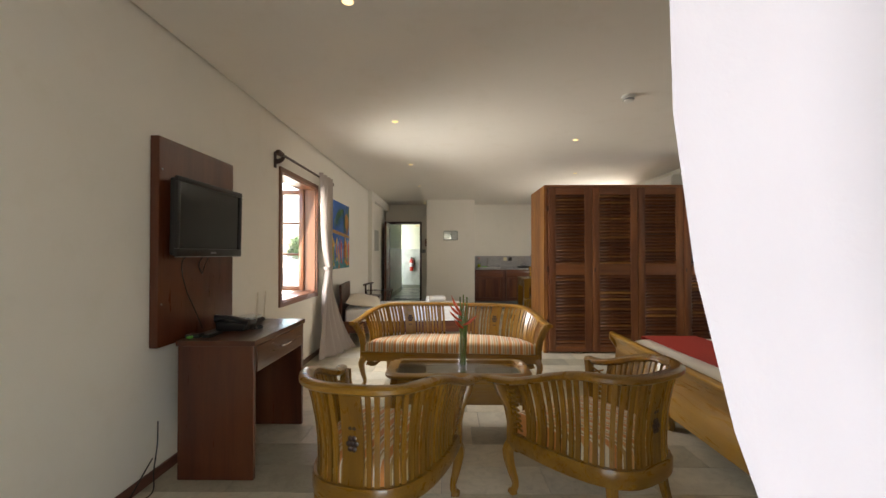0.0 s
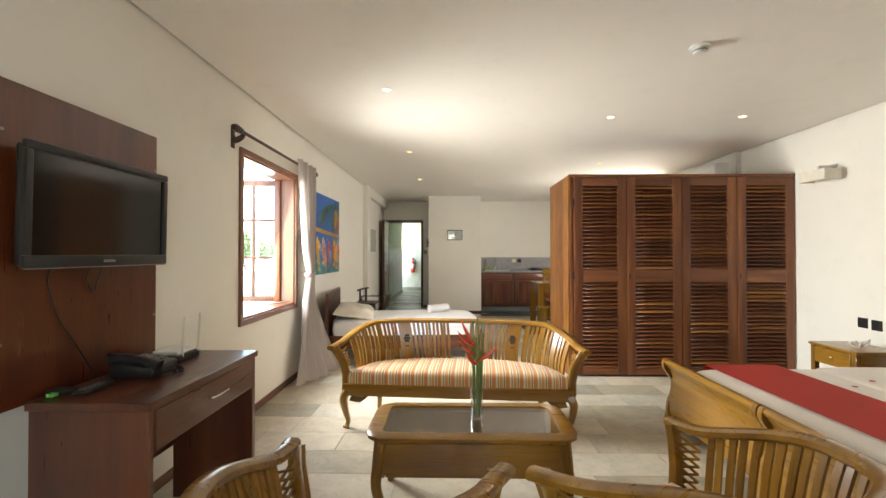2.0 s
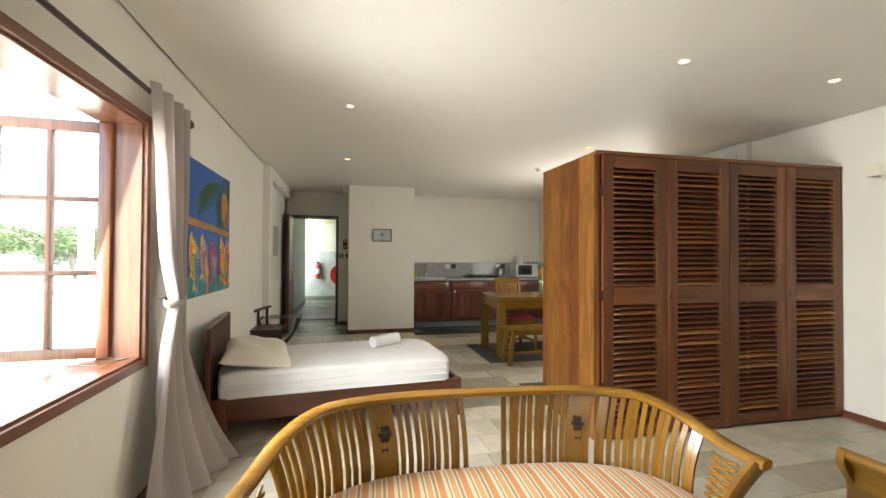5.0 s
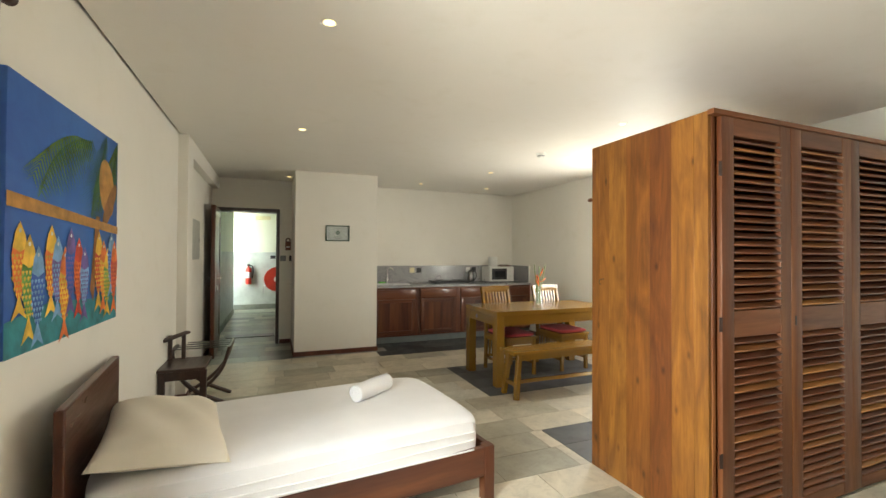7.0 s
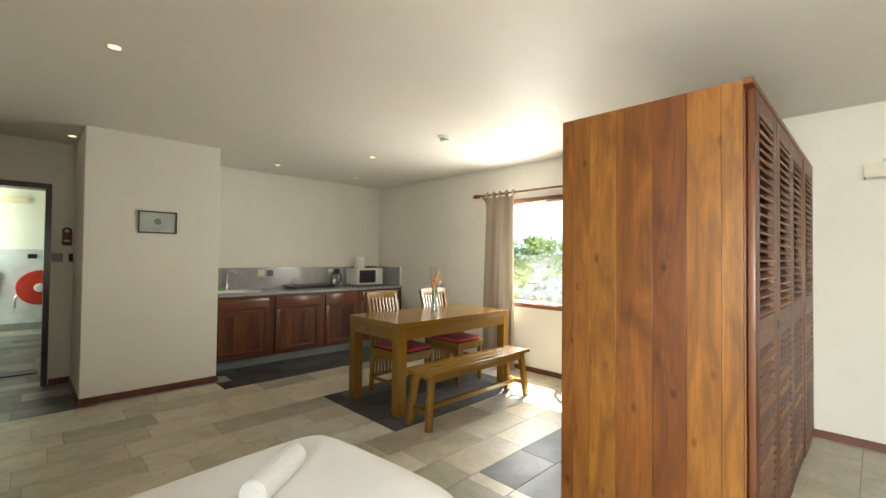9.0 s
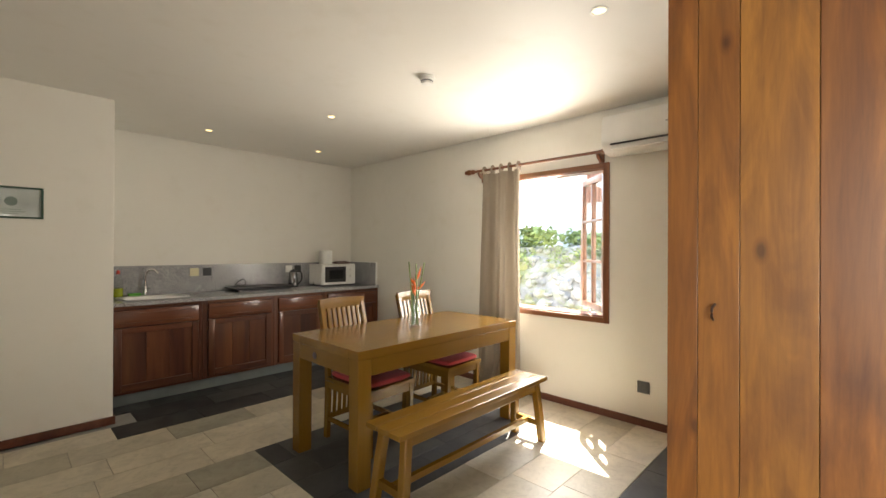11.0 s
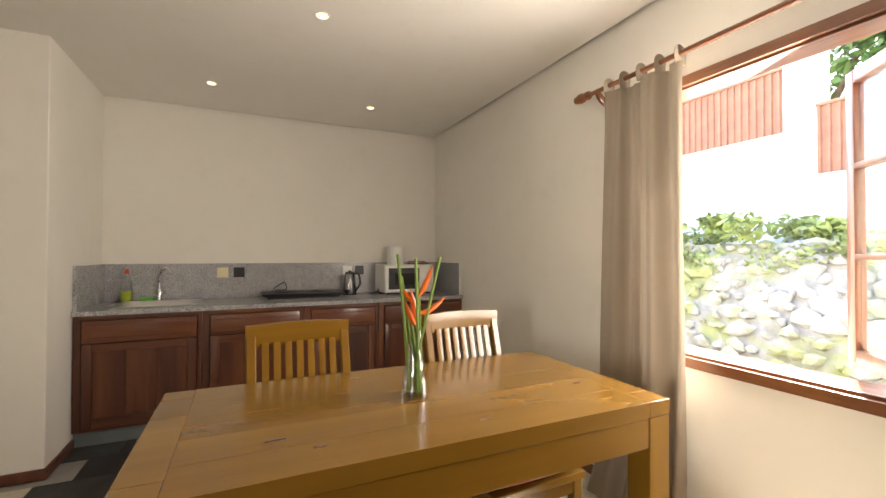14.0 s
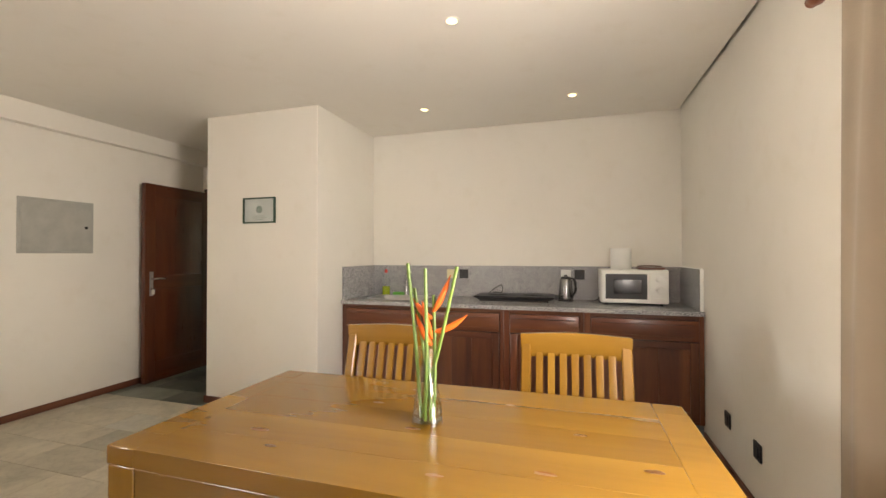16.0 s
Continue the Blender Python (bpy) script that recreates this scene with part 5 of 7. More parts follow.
def painting():
    p = thing("painting", pose(XL, 6.33, 1.49), "canvas painting of colourful fish hung on a branch under palm fronds", "painting")
    L, Hh = 1.045, 0.95
    canvas = part("canvas", box(bmesh.new(), 0.002, 0.032, -L / 2, L / 2, -Hh / 2, Hh / 2, 0.003), paint_ground(), p)
    x = 0.0335

    def blob(pts, mat, name, dx=0.0, label=""):
        bm = bmesh.new()
        f = bm.faces.new([bm.verts.new((x + dx, y, z)) for y, z in pts])
        bmesh.ops.triangulate(bm, faces=[f])
        ob = new(name, mesh_of(name, bm, mat, False))
        ob.parent = p
        if label:
            tagged(ob, label)

    cols = {k: plain("paint_" + k, c, 0.5, 0, 0.35, 14.0) for k, c in (("orange", (0.72, 0.17, 0.03)), ("yellow", (0.72, 0.45, 0.05)), ("violet", (0.16, 0.10, 0.34)), ("green", (0.13, 0.34, 0.07)), ("blue", (0.03, 0.10, 0.42)), ("skyblue", (0.18, 0.36, 0.6)), ("red", (0.55, 0.06, 0.03)), ("brown", (0.25, 0.11, 0.03)), ("straw", (0.42, 0.21, 0.05)), ("frond", (0.035, 0.13, 0.05)), ("frond2", (0.11, 0.22, 0.045)), ("pale", (0.6, 0.62, 0.6)), ("seagreen", (0.03, 0.22, 0.26)))}

    def frond(rib, drop, lean, mat, n=34):
        """Palm frond: a curved rib with leaflets hanging from it."""
        rib = smooth_path([(0, a, c) for a, c in rib], 8)
        bm = bmesh.new()
        for k in range(n):
            q = rib[int(k * (len(rib) - 1) / (n - 1))]
            f = k / (n - 1)
            ln = drop * math.sin(math.pi * (0.12 + 0.8 * f))
            for side in (-1, 1):
                a = lean + side * (0.55 + 0.25 * f)
                ey = max(-L / 2 + 0.01, min(L / 2 - 0.01, q.y + ln * math.sin(a) * (1 if side > 0 else 1.1)))
                ez = max(-Hh / 2, min(Hh / 2 - 0.01, q.z - ln * math.cos(a)))
                bm.faces.new([bm.verts.new((x + 0.0006 + 0.0001 * (k % 3), yy, zz)) for yy, zz in ((q.y - 0.0055, q.z), (q.y + 0.0055, q.z + 0.002), (ey, ez))])
        fr = part("frond", bm, mat, p, "painted palm frond", smooth=False)
        fr["kind"] = "stuff"

    sea = [(-L / 2, -Hh / 2), (L / 2, -Hh / 2), (L / 2, -Hh / 2 + 0.17), (0.2, -Hh / 2 + 0.13), (-0.2, -Hh / 2 + 0.16), (-L / 2, -Hh / 2 + 0.12)]
    blob(sea, cols["seagreen"], "sea", 0.0001)
    frond([(0.14, 0.39), (-0.05, 0.37), (-0.24, 0.28), (-0.36, 0.15)], 0.24, -0.25, cols["frond2"])
    frond([(0.16, 0.40), (-0.02, 0.36), (-0.2, 0.25), (-0.30, 0.1)], 0.2, 0.1, cols["frond"])
    frond([(0.34, 0.46), (0.27, 0.32), (0.2, 0.2), (0.16, 0.06)], 0.22, -0.35, cols["frond"])
    frond([(0.50, 0.46), (0.42, 0.36), (0.30, 0.25), (0.24, 0.1)], 0.2, -0.2, cols["frond2"])
    frond([(0.49, 0.45), (0.46, 0.3), (0.45, 0.15)], 0.16, 0.2, cols["frond"])
    # straw hat and brown back of the fishing basket
    oval = lambda cy, cz, a, b, rot, n=20: [(cy + a * math.cos(t) * math.cos(rot) - b * math.sin(t) * math.sin(rot), cz + a * math.cos(t) * math.sin(rot) + b * math.sin(t) * math.cos(rot)) for t in [2 * math.pi * k / n for k in range(n)]]
    blob(oval(0.36, 0.2, 0.10, 0.15, 0.35), cols["straw"], "hat", 0.0010)
    blob(oval(0.40, 0.12, 0.15, 0.045, 0.9), cols["brown"], "hat_brim", 0.0012)
    blob([(-L / 2, 0.075), (L / 2, 0.015), (L / 2, -0.025), (-L / 2, 0.025)], cols["straw"], "branch", 0.0014, "painted wooden branch")
    blob([(0.22, 0.05), (0.27, 0.05), (0.24, -0.2), (0.2, -0.36), (0.16, -0.3)], cols["brown"], "post", 0.0013)
    rng = random.Random(5)
    fish = [(-0.50, "orange", "yellow"), (-0.43, "green", "yellow"), (-0.36, "blue", "skyblue"), (-0.25, "orange", "yellow"), (-0.19, "violet", "skyblue"), (-0.12, "yellow", "orange"), (-0.06, "blue", "violet"), (0.03, "orange", "red"), (0.10, "skyblue", "violet"), (0.29, "red", "yellow"), (0.36, "yellow", "orange"), (0.42, "green", "yellow"), (0.48, "blue", "skyblue"), (0.53, "red", "orange")]
    for k, (cy, c1, c2) in enumerate(fish):
        cy *= 0.88
        top, ln = -0.02 - 0.04 * (k % 3), 0.32 + 0.05 * ((k * 7) % 4) / 3
        w = 0.050
        body = [(cy, top), (cy + w * 0.7, top - ln * 0.15), (cy + w, top - ln * 0.35), (cy + w * 0.7, top - ln * 0.62), (cy + w * 0.22, top - ln * 0.82), (cy - w * 0.22, top - ln * 0.82), (cy - w * 0.8, top - ln * 0.6), (cy - w, top - ln * 0.35), (cy - w * 0.6, top - ln * 0.12)]
        blob(body, cols[c1], "fish_body", 0.0018 + 0.0002 * k)
        blob([(cy, top - ln * 0.78), (cy + w * 0.95, top - ln * 1.05), (cy, top - ln * 0.97), (cy - w * 0.95, top - ln * 1.05)], cols[c2], "fish_tail", 0.0019 + 0.0002 * k)
        blob(oval(cy, top - ln * 0.1, 0.008, 0.008, 0, 10), cols["pale"], "fish_eye", 0.00194 + 0.0002 * k)
        blob([(cy, top - 0.001), (cy + w * 0.7, top - ln * 0.15), (cy + w * 0.9, top - ln * 0.28), (cy, top - ln * 0.33), (cy - w * 0.9, top - ln * 0.28), (cy - w * 0.6, top - ln * 0.12)], cols[c2], "fish_head", 0.00188 + 0.0002 * k)
        bm = bmesh.new()
        for r in range(8):
            f = 0.36 + 0.058 * r
            half = w * (0.92 if f < 0.6 else 0.92 - 2.2 * (f - 0.6))
            for q in range(4):
                yy, zz = cy + (q - 1.5 + 0.5 * (r % 2) - 0.25) * half * 0.5, top - ln * f
                bm.faces.new([bm.verts.new((x + 0.0019 + 0.0002 * k, yy + a, zz + b)) for a, b in ((-half * 0.2, 0), (0, -0.013), (half * 0.2, 0), (0, 0.005))])
        sc = part("scale_pattern", bm, cols[c2], p, "painted fish scales", smooth=False)
        sc["kind"] = "stuff"


def paint_ground():
    m, t, b = nodes_of("painted_blue_canvas")
    tc = t.nodes.new("ShaderNodeTexCoord")
    sep = t.nodes.new("ShaderNodeSeparateXYZ")
    link(t, tc.outputs["Object"], sep.inputs[0])
    n = noise_tex(t, tc.outputs["Object"], 7.0, 5.0, 0.6, 1.0)
    mm = t.nodes.new("ShaderNodeMath")
    mm.operation = "MULTIPLY_ADD"
    mm.inputs[1].default_value, mm.inputs[2].default_value = 0.5, 0.45
    link(t, sep.outputs[1], mm.inputs[0])
    mx = mix(t, 0.35, mm.outputs[0], n)
    link(t, ramp(t, mx, [(0.2, (0.02, 0.08, 0.36)), (0.5, (0.035, 0.15, 0.48)), (0.8, (0.018, 0.07, 0.27))]), b.inputs["Base Color"])
    b.inputs["Roughness"].default_value = 0.55
    bump(t, b, n, 0.2, 0.003)
    return m


painting()
# ---- wardrobe ----


def wardrobe():
    w = thing("wardrobe", pose(1.236, 5.46, 0), "large reddish teak wardrobe with four louvred doors", "wardrobe")
    WD, DP, HT = 2.286, 0.805, 2.07
    ys = [0.0, 0.076, 0.206, 0.345, 0.514, 0.652, 0.737, DP]
    for y0, y1 in zip(ys, ys[1:]):
        bx("side_board", (0.0, 0.022, y0 + 0.0006, y1 - 0.0006, 0.0, HT), M["sidez"], w, 0.0012)
    bx("side_panel", (WD - 0.022, WD, 0, DP, 0, HT), M["wardz"], w)
    bx("back_panel", (0.022, WD - 0.022, DP - 0.015, DP, 0.0, HT), M["wardz"], w)
    bx("top_panel", (0.022, WD - 0.022, 0.0, DP - 0.015, HT - 0.025, HT), M["wardx"], w)
    bx("bottom_panel", (0.022, WD - 0.022, 0.03, DP - 0.015, 0.02, 0.05), M["wardx"], w)
    for x in (1.14,):
        bx("divider", (x - 0.011, x + 0.011, 0.03, DP - 0.015, 0.05, HT - 0.025), M["wardz"], w)
    bx("front_post", (0.0225, 0.046, -0.004, 0.03, 0.0, HT - 0.026), M["wardz"], w)
    bx("cornice", (-0.004, WD + 0.004, -0.034, 0.0, HT - 0.022, HT + 0.004), M["wardx"], w)
    edges = [0.049, 0.588, 1.148, 1.706, 2.284]
    st, n_up, n_lo = 0.088, 22, 22
    slat_w = edges[1] - edges[0] - 2 * st - 0.006
    bm = box(bmesh.new(), 0, 1, -0.020, 0.020, -0.005, 0.005, 0.002, 1)
    bmesh.ops.rotate(bm, verts=bm.verts, cent=(0, 0, 0), matrix=Euler((radians(32), 0, 0)).to_matrix())
    louvre_mesh = mesh_of("louvre", bm, M["louvre"])
    lean = [0.0, 0.0, 0.004, -0.002]
    for k in range(4):
        x0, x1 = edges[k] + 0.003, edges[k + 1] - 0.003
        y0, y1 = -0.032 + lean[k], -0.005 + lean[k]
        d = part("door", box(bmesh.new(), x0, x0 + st, y0, y1, 0.02, HT - 0.026, 0.003), M["wardz"], w, "louvred folding door")
        bx("stile", (x1 - st, x1, y0, y1, 0.02, HT - 0.026), M["wardz"], d)
        for z0, z1 in ((0.02, 0.088), (0.965, 1.095), (1.955, HT - 0.026)):
            bx("rail", (x0 + st, x1 - st, y0 + 0.001, y1 - 0.001, z0, z1), M["wardx"], d)
        for z0, z1, n in ((0.088, 0.965, n_lo), (1.095, 1.955, n_up)):
            pitch = (z1 - z0) / n
            for i in range(n):
                o = new("louvre", louvre_mesh)
                o.parent = d
                o.location = (x0 + st - 0.004, (y0 + y1) / 2, z0 + pitch * (i + 0.5))
                o.scale = (x1 - x0 - 2 * st + 0.008, 1, 1)
        if k in (1, 3):
            bx("knob_plate", (x0 + 0.02, x0 + 0.035, y0 - 0.004, y0, 1.0, 1.05), M["dark"], d)
    for z in (0.35, 1.0, 1.75):
        bx("hinge", (0.026, 0.05, -0.036, -0.0325, z, z + 0.07), M["dark"], w, 0.001)
    bm = smooth_path([(-0.001, 0.70, 1.215), (-0.03, 0.70, 1.21), (-0.035, 0.70, 1.19), (-0.02, 0.70, 1.18)], 4)
    part("hook", tube(bmesh.new(), bm, 0.003, 6), M["dark"], w)


wardrobe()

# ---- beds ----


def twin_bed(y_c, wd):
    """Sleigh-ended single bed frame, head at the east wall."""
    b = thing("twin_bed", pose(1.595, y_c, 0), "golden teak bed frame with a low sleigh footboard", "bed frame", "pushed-together beds")
    h = wd / 2
    prof = [(-0.005, 0.10), (-0.012, 0.2), (0.0, 0.28), (0.012, 0.35), (0.0, 0.42), (-0.022, 0.455), (-0.03, 0.48)]
    bm = bmesh.new()
    pts = smooth_path([(x, 0, z) for x, z in prof], 4)
    rows = []
    for p in pts:
        rows.append([bm.verts.new((p.x + dx, yy, p.z)) for yy in (-h + 0.02, h - 0.02) for dx in (-0.014, 0.014)])
    for r0, r1 in zip(rows, rows[1:]):
        for a, c in ((0, 1), (1, 3), (3, 2), (2, 0)):
            bm.faces.new((r0[a], r0[c], r1[c], r1[a]))
    bm.faces.new((rows[0][0], rows[0][2], rows[0][3], rows[0][1]))
    bm.faces.new((rows[-1][0], rows[-1][1], rows[-1][3], rows[-1][2]))
    part("footboard", bm, M["teaky"], b, "curved sleigh footboard")
    part("foot_roll", tube(bmesh.new(), [(-0.032, -h + 0.015, 0.485), (-0.032, h - 0.015, 0.485)], 0.024, 12), M["teaky"], b)
    for s in (-1, 1):
        y = s * (h - 0.012)
        bm = bmesh.new()
        out = smooth_path([(0.03, 0, 0.06), (-0.03, 0, 0.1), (-0.03, 0, 0.2), (-0.005, 0, 0.27), (0.0, 0, 0.35), (-0.03, 0, 0.4), (-0.062, 0, 0.455), (-0.05, 0, 0.505), (-0.01, 0, 0.5), (0.025, 0, 0.44), (0.04, 0, 0.34), (0.045, 0, 0.2)], 3)
        f0 = bm.faces.new([bm.verts.new((p.x, y - 0.016, p.z)) for p in out])
        r = bmesh.ops.extrude_face_region(bm, geom=[f0])
        bmesh.ops.translate(bm, verts=[v for v in r["geom"] if isinstance(v, bmesh.types.BMVert)], vec=(0, 0.032, 0))
        part("foot_post", bm, M["teakz"], b, "scrolled end post")
        part("foot", sweep(bmesh.new(), smooth_path([(0.0, y, 0.12), (-0.015, y, 0.07), (0.0, y, 0.03), (-0.012, y, 0.0)], 3), lambda q: 0.036 - 0.01 * q, lambda q: 0.036 - 0.01 * q, up=(0, 1, 0.01), n=8), M["teakz"], b)
        bx("side_rail", (0.02, 1.86, y - 0.013, y + 0.013, 0.13, 0.33), M["teakx"], b, 0.004)
        bx("head_leg", (1.85, 1.90, y - 0.02, y + 0.02, 0.0, 0.83), M["teakz"], b, 0.004)
    bx("slat_base", (0.03, 1.85, -h + 0.03, h - 0.03, 0.24, 0.262), M["teakx"], b)
    # headboard with a diamond lattice
    bx("head_rail", (1.855, 1.895, -h + 0.012, h - 0.012, 0.40, 0.47), M["teaky"], b, 0.004)
    part("head_roll", sweep(bmesh.new(), smooth_path([(1.875, -h, 0.80), (1.875, -h * 0.6, 0.855), (1.875, 0, 0.875), (1.875, h * 0.6, 0.855), (1.875, h, 0.80)], 5), 0.032, 0.032, n=10, power=2.4), M["teaky"], b)
    bm = bmesh.new()
    n = 9
    for k in range(-4, n + 1):
        for s in (1, -1):
            ya, za, yb, zb = -h + 0.05 + k * 0.1, 0.46, -h + 0.05 + k * 0.1 + 0.38, 0.84
            q = []
            for yy, zz in ((ya, za), (yb, zb)):
                q.append([yy, zz])
            for e in (0, 1):
                o = 1 - e
                for lim, sg in ((-h + 0.03, -1), (h - 0.03, 1)):
                    if (q[e][0] - lim) * sg > 0:
                        f = (lim - q[o][0]) / (q[e][0] - q[o][0]) if abs(q[e][0] - q[o][0]) > 1e-6 else 0
                        q[e] = [lim, q[o][1] + (q[e][1] - q[o][1]) * max(0, min(1, f))]
            if math.hypot(q[0][0] - q[1][0], q[0][1] - q[1][1]) < 0.03:
                continue
            sweep(bm, [(1.875 + 0.006 * s, s * q[0][0], q[0][1]), (1.875 + 0.006 * s, s * q[1][0], q[1][1])], 0.007, 0.009, n=6)
    part("lattice", bm, M["teakz"], b, "diamond lattice headboard filling")
    return b


twin_bed(3.66, 0.93)
twin_bed(2.69, 0.97)


def pillow_shape(a, b, h):
    """Soft pillow: pulled corners, hollow edges, slack creases."""
    def pt(u, v, top):
        x, y = u * 2 - 1, v * 2 - 1
        pull = 1 - 0.07 * (1 - y * y) * abs(x) ** 3
        pully = 1 - 0.05 * (1 - x * x) * abs(y) ** 3
        e = (max(0.0, 1 - x ** 4) * max(0.0, 1 - y ** 4)) ** 0.5
        crease = 0.006 * math.sin(7 * x + 5 * y) * e + 0.005 * math.sin(11 * y - 6 * x * y) * (1 - e) * e * 3
        return Vector((x * a * pull, y * b * pully, h * 0.35 + (h * 0.95 if top else -h * 0.35) * e + (crease if top else 0.0)))
    bm = bmesh.new()
    sheet_grid(bm, lambda u, v: pt(u, v, True), 28, 28)
    sheet_grid(bm, lambda u, v: pt(1 - u, v, False), 28, 28)
    bmesh.ops.remove_doubles(bm, verts=bm.verts, dist=0.0005)
    return bm


def double_bedding():
    m = thing("mattress", pose(1.665, 3.15, 0.262), "wide mattress under a white sheet across both bed frames", "mattress")
    part("body", bulge(bmesh.new(), 0.0, 1.80, -0.93, 0.93, 0.0, 0.2, 0.004, 14.0, 20, 20), M["creamsheet"], m)
    s = thing("bed_runner", pose(1.665, 3.15, 0.262), "deep red cotton runner laid across the foot of the bed", "bed runner")

    def fn(u, v):
        x = 0.16 + u * 0.50 + 0.012 * math.sin(v * 6)
        yy = -1.0 + v * 2.0
        t_ = v * 2.6 - 0.3
        L = 0.945
        if t_ < 0:
            y, z = -L, 0.21 + t_ * 1.0
        elif t_ > 2:
            y, z = L, 0.21 - (t_ - 2) * 1.0
        else:
            y, z = -L + t_ * L, 0.21
        return Vector((x, y, z + 0.001))
    part("cloth", sheet_grid(bmesh.new(), fn, 8, 52), M["redcloth"], s)
    for k, (px, py) in enumerate(((3.22, 3.50), (3.22, 2.74))):
        p = thing("pillow", pose(px, py, 0.478, 0, 0, 0), "plump white cotton pillow on the bed", "pillow", "bed pillows")
        part("case", pillow_shape(0.19, 0.31, 0.09), M["creamsheet"], p)
    sp = thing("bed_sheet_fold", pose(2.55, 3.15, 0.462), "white sheet folded back near the pillows", "bed sheet")
    part("fold", bulge(bmesh.new(), -0.05, 0.7, -0.91, 0.91, 0.0, 0.012, 0.002, 12.0, 10, 12), M["creamsheet"], sp)
    rng = random.Random(4)
    f = thing("hibiscus_flower", pose(2.25, 2.95, 0.465), "red hibiscus flower lying on the bed", "flower")
    for k in range(5):
        a = k * 2 * math.pi / 5

        def petal(u, v, a=a):
            r = 0.012 + u * 0.065
            w = 0.034 * math.sin(math.pi * (0.15 + 0.8 * u)) * (v * 2 - 1)
            return Vector((r * math.cos(a) - w * math.sin(a), r * math.sin(a) + w * math.cos(a), 0.012 + 0.02 * u + 0.006 * math.sin(v * 9)))
        part("petal", sheet_grid(bmesh.new(), petal, 5, 6), M["redcloth"], f)
    part("stem", tube(bmesh.new(), [(0, 0, 0.012), (0.05, 0.05, 0.008), (0.09, 0.07, 0.006)], 0.004, 6), M["stem"], f)
    pt = thing("petal", pose(0, 0, 0.463), "small red petal strewn on the sheet", "petal", "strewn petals")
    pm = mesh_of("blade", lathe(bmesh.new(), [(0.0, 0.0), (0.014, 0.002), (0.016, 0.004), (0.0, 0.005)], 8), M["redcloth"])
    blade = new("blade", pm)
    blade.parent = pt
    spots = [(2.30, 3.75), (2.42, 3.62), (2.6, 3.7), (2.5, 3.3), (2.62, 3.05), (2.45, 2.7), (2.68, 3.45), (2.38, 3.35)]
    pt.matrix_basis = pose(*spots[0], 0.463)
    for x, y in spots[1:]:
        copy_thing(pt, pose(x, y, 0.466 if x < 2.5 else 0.476, 0, 0, rng.uniform(0, 180)))


double_bedding()


def nightstand():
    n = thing("nightstand", pose(3.12, 4.36, 0), "small golden teak bedside table with a drawer", "nightstand")
    X, Y, Z = 0.36, 0.41, 0.505
    bx("top", (-0.012, X, -0.012, Y + 0.012, Z - 0.022, Z), M["teaky"], n, 0.005)
    for x in (0.0, X - 0.045):
        for y in (0.0, Y - 0.04):
            bx("leg", (x, x + 0.04, y, y + 0.04, 0, Z - 0.022), M["teakz"], n, 0.003)
    bx("side_panel", (0.04, X - 0.045, 0.006, 0.022, Z - 0.17, Z - 0.022), M["teakx"], n)
    bx("side_panel", (0.04, X - 0.045, Y - 0.022, Y - 0.006, Z - 0.17, Z - 0.022), M["teakx"], n)
    d = bx("drawer", (-0.004, 0.3, 0.043, Y - 0.043, Z - 0.158, Z - 0.028), M["teaky"], n, 0.004)
    part("knob", lathe(bmesh.new(), [(0.006, -0.004), (0.006, -0.014), (0.013, -0.02), (0.0, -0.027)], 12, 0, Y / 2, Z - 0.093, "x"), M["teakz"], d)
    bx("shelf", (0.01, X - 0.01, 0.01, Y - 0.01, 0.12, 0.138), M["teakx"], n)
    rng = random.Random(2)
    c = thing("coral", pose(3.29, 4.52, Z), "piece of white branching coral on the bedside table", "coral")
    bm = bmesh.new()
    for k in range(14):
        a = k * 2.4
        r = rng.uniform(0.03, 0.066)
        sweep(bm, [(0, 0, 0.0), (r * 0.6 * math.cos(a), r * 0.6 * math.sin(a), 0.02), (r * math.cos(a) * 1.4, r * math.sin(a) * 1.4, rng.uniform(0.02, 0.065))], lambda s: 0.013 - 0.006 * s, lambda s: 0.013 - 0.006 * s, up=(0.3, 0.2, 1), n=6, power=2.0)
    part("branches", bm, M["coral"], c)


nightstand()


def sconce():
    s = thing("wall_lamp", pose(XR, 5.0, 2.0), "wall lamp with a pale square fabric shade, off", "wall lamp")
    bx("back_plate", (-0.016, 0.0, -0.05, 0.05, -0.06, 0.075), M["steel"], s, 0.003)
    bx("arm", (-0.13, -0.016, -0.012, 0.012, 0.045, 0.065), M["steel"], s, 0.002)
    bx("arm_drop", (-0.135, -0.115, -0.012, 0.012, 0.01, 0.065), M["steel"], s, 0.002)
    bm = bmesh.new()
    for d in ((-0.20, -0.05, -0.14, -0.136), (-0.20, -0.05, 0.136, 0.14), (-0.20, -0.196, -0.136, 0.136), (-0.054, -0.05, -0.136, 0.136)):
        box(bm, *d, -0.075, 0.02)
    part("shade", bm, M["shade"], s, "square cream fabric shade", smooth=False)
    bx("diffuser", (-0.196, -0.054, -0.136, 0.136, 0.012, 0.016), M["shade"], s, 0.0)


sconce()


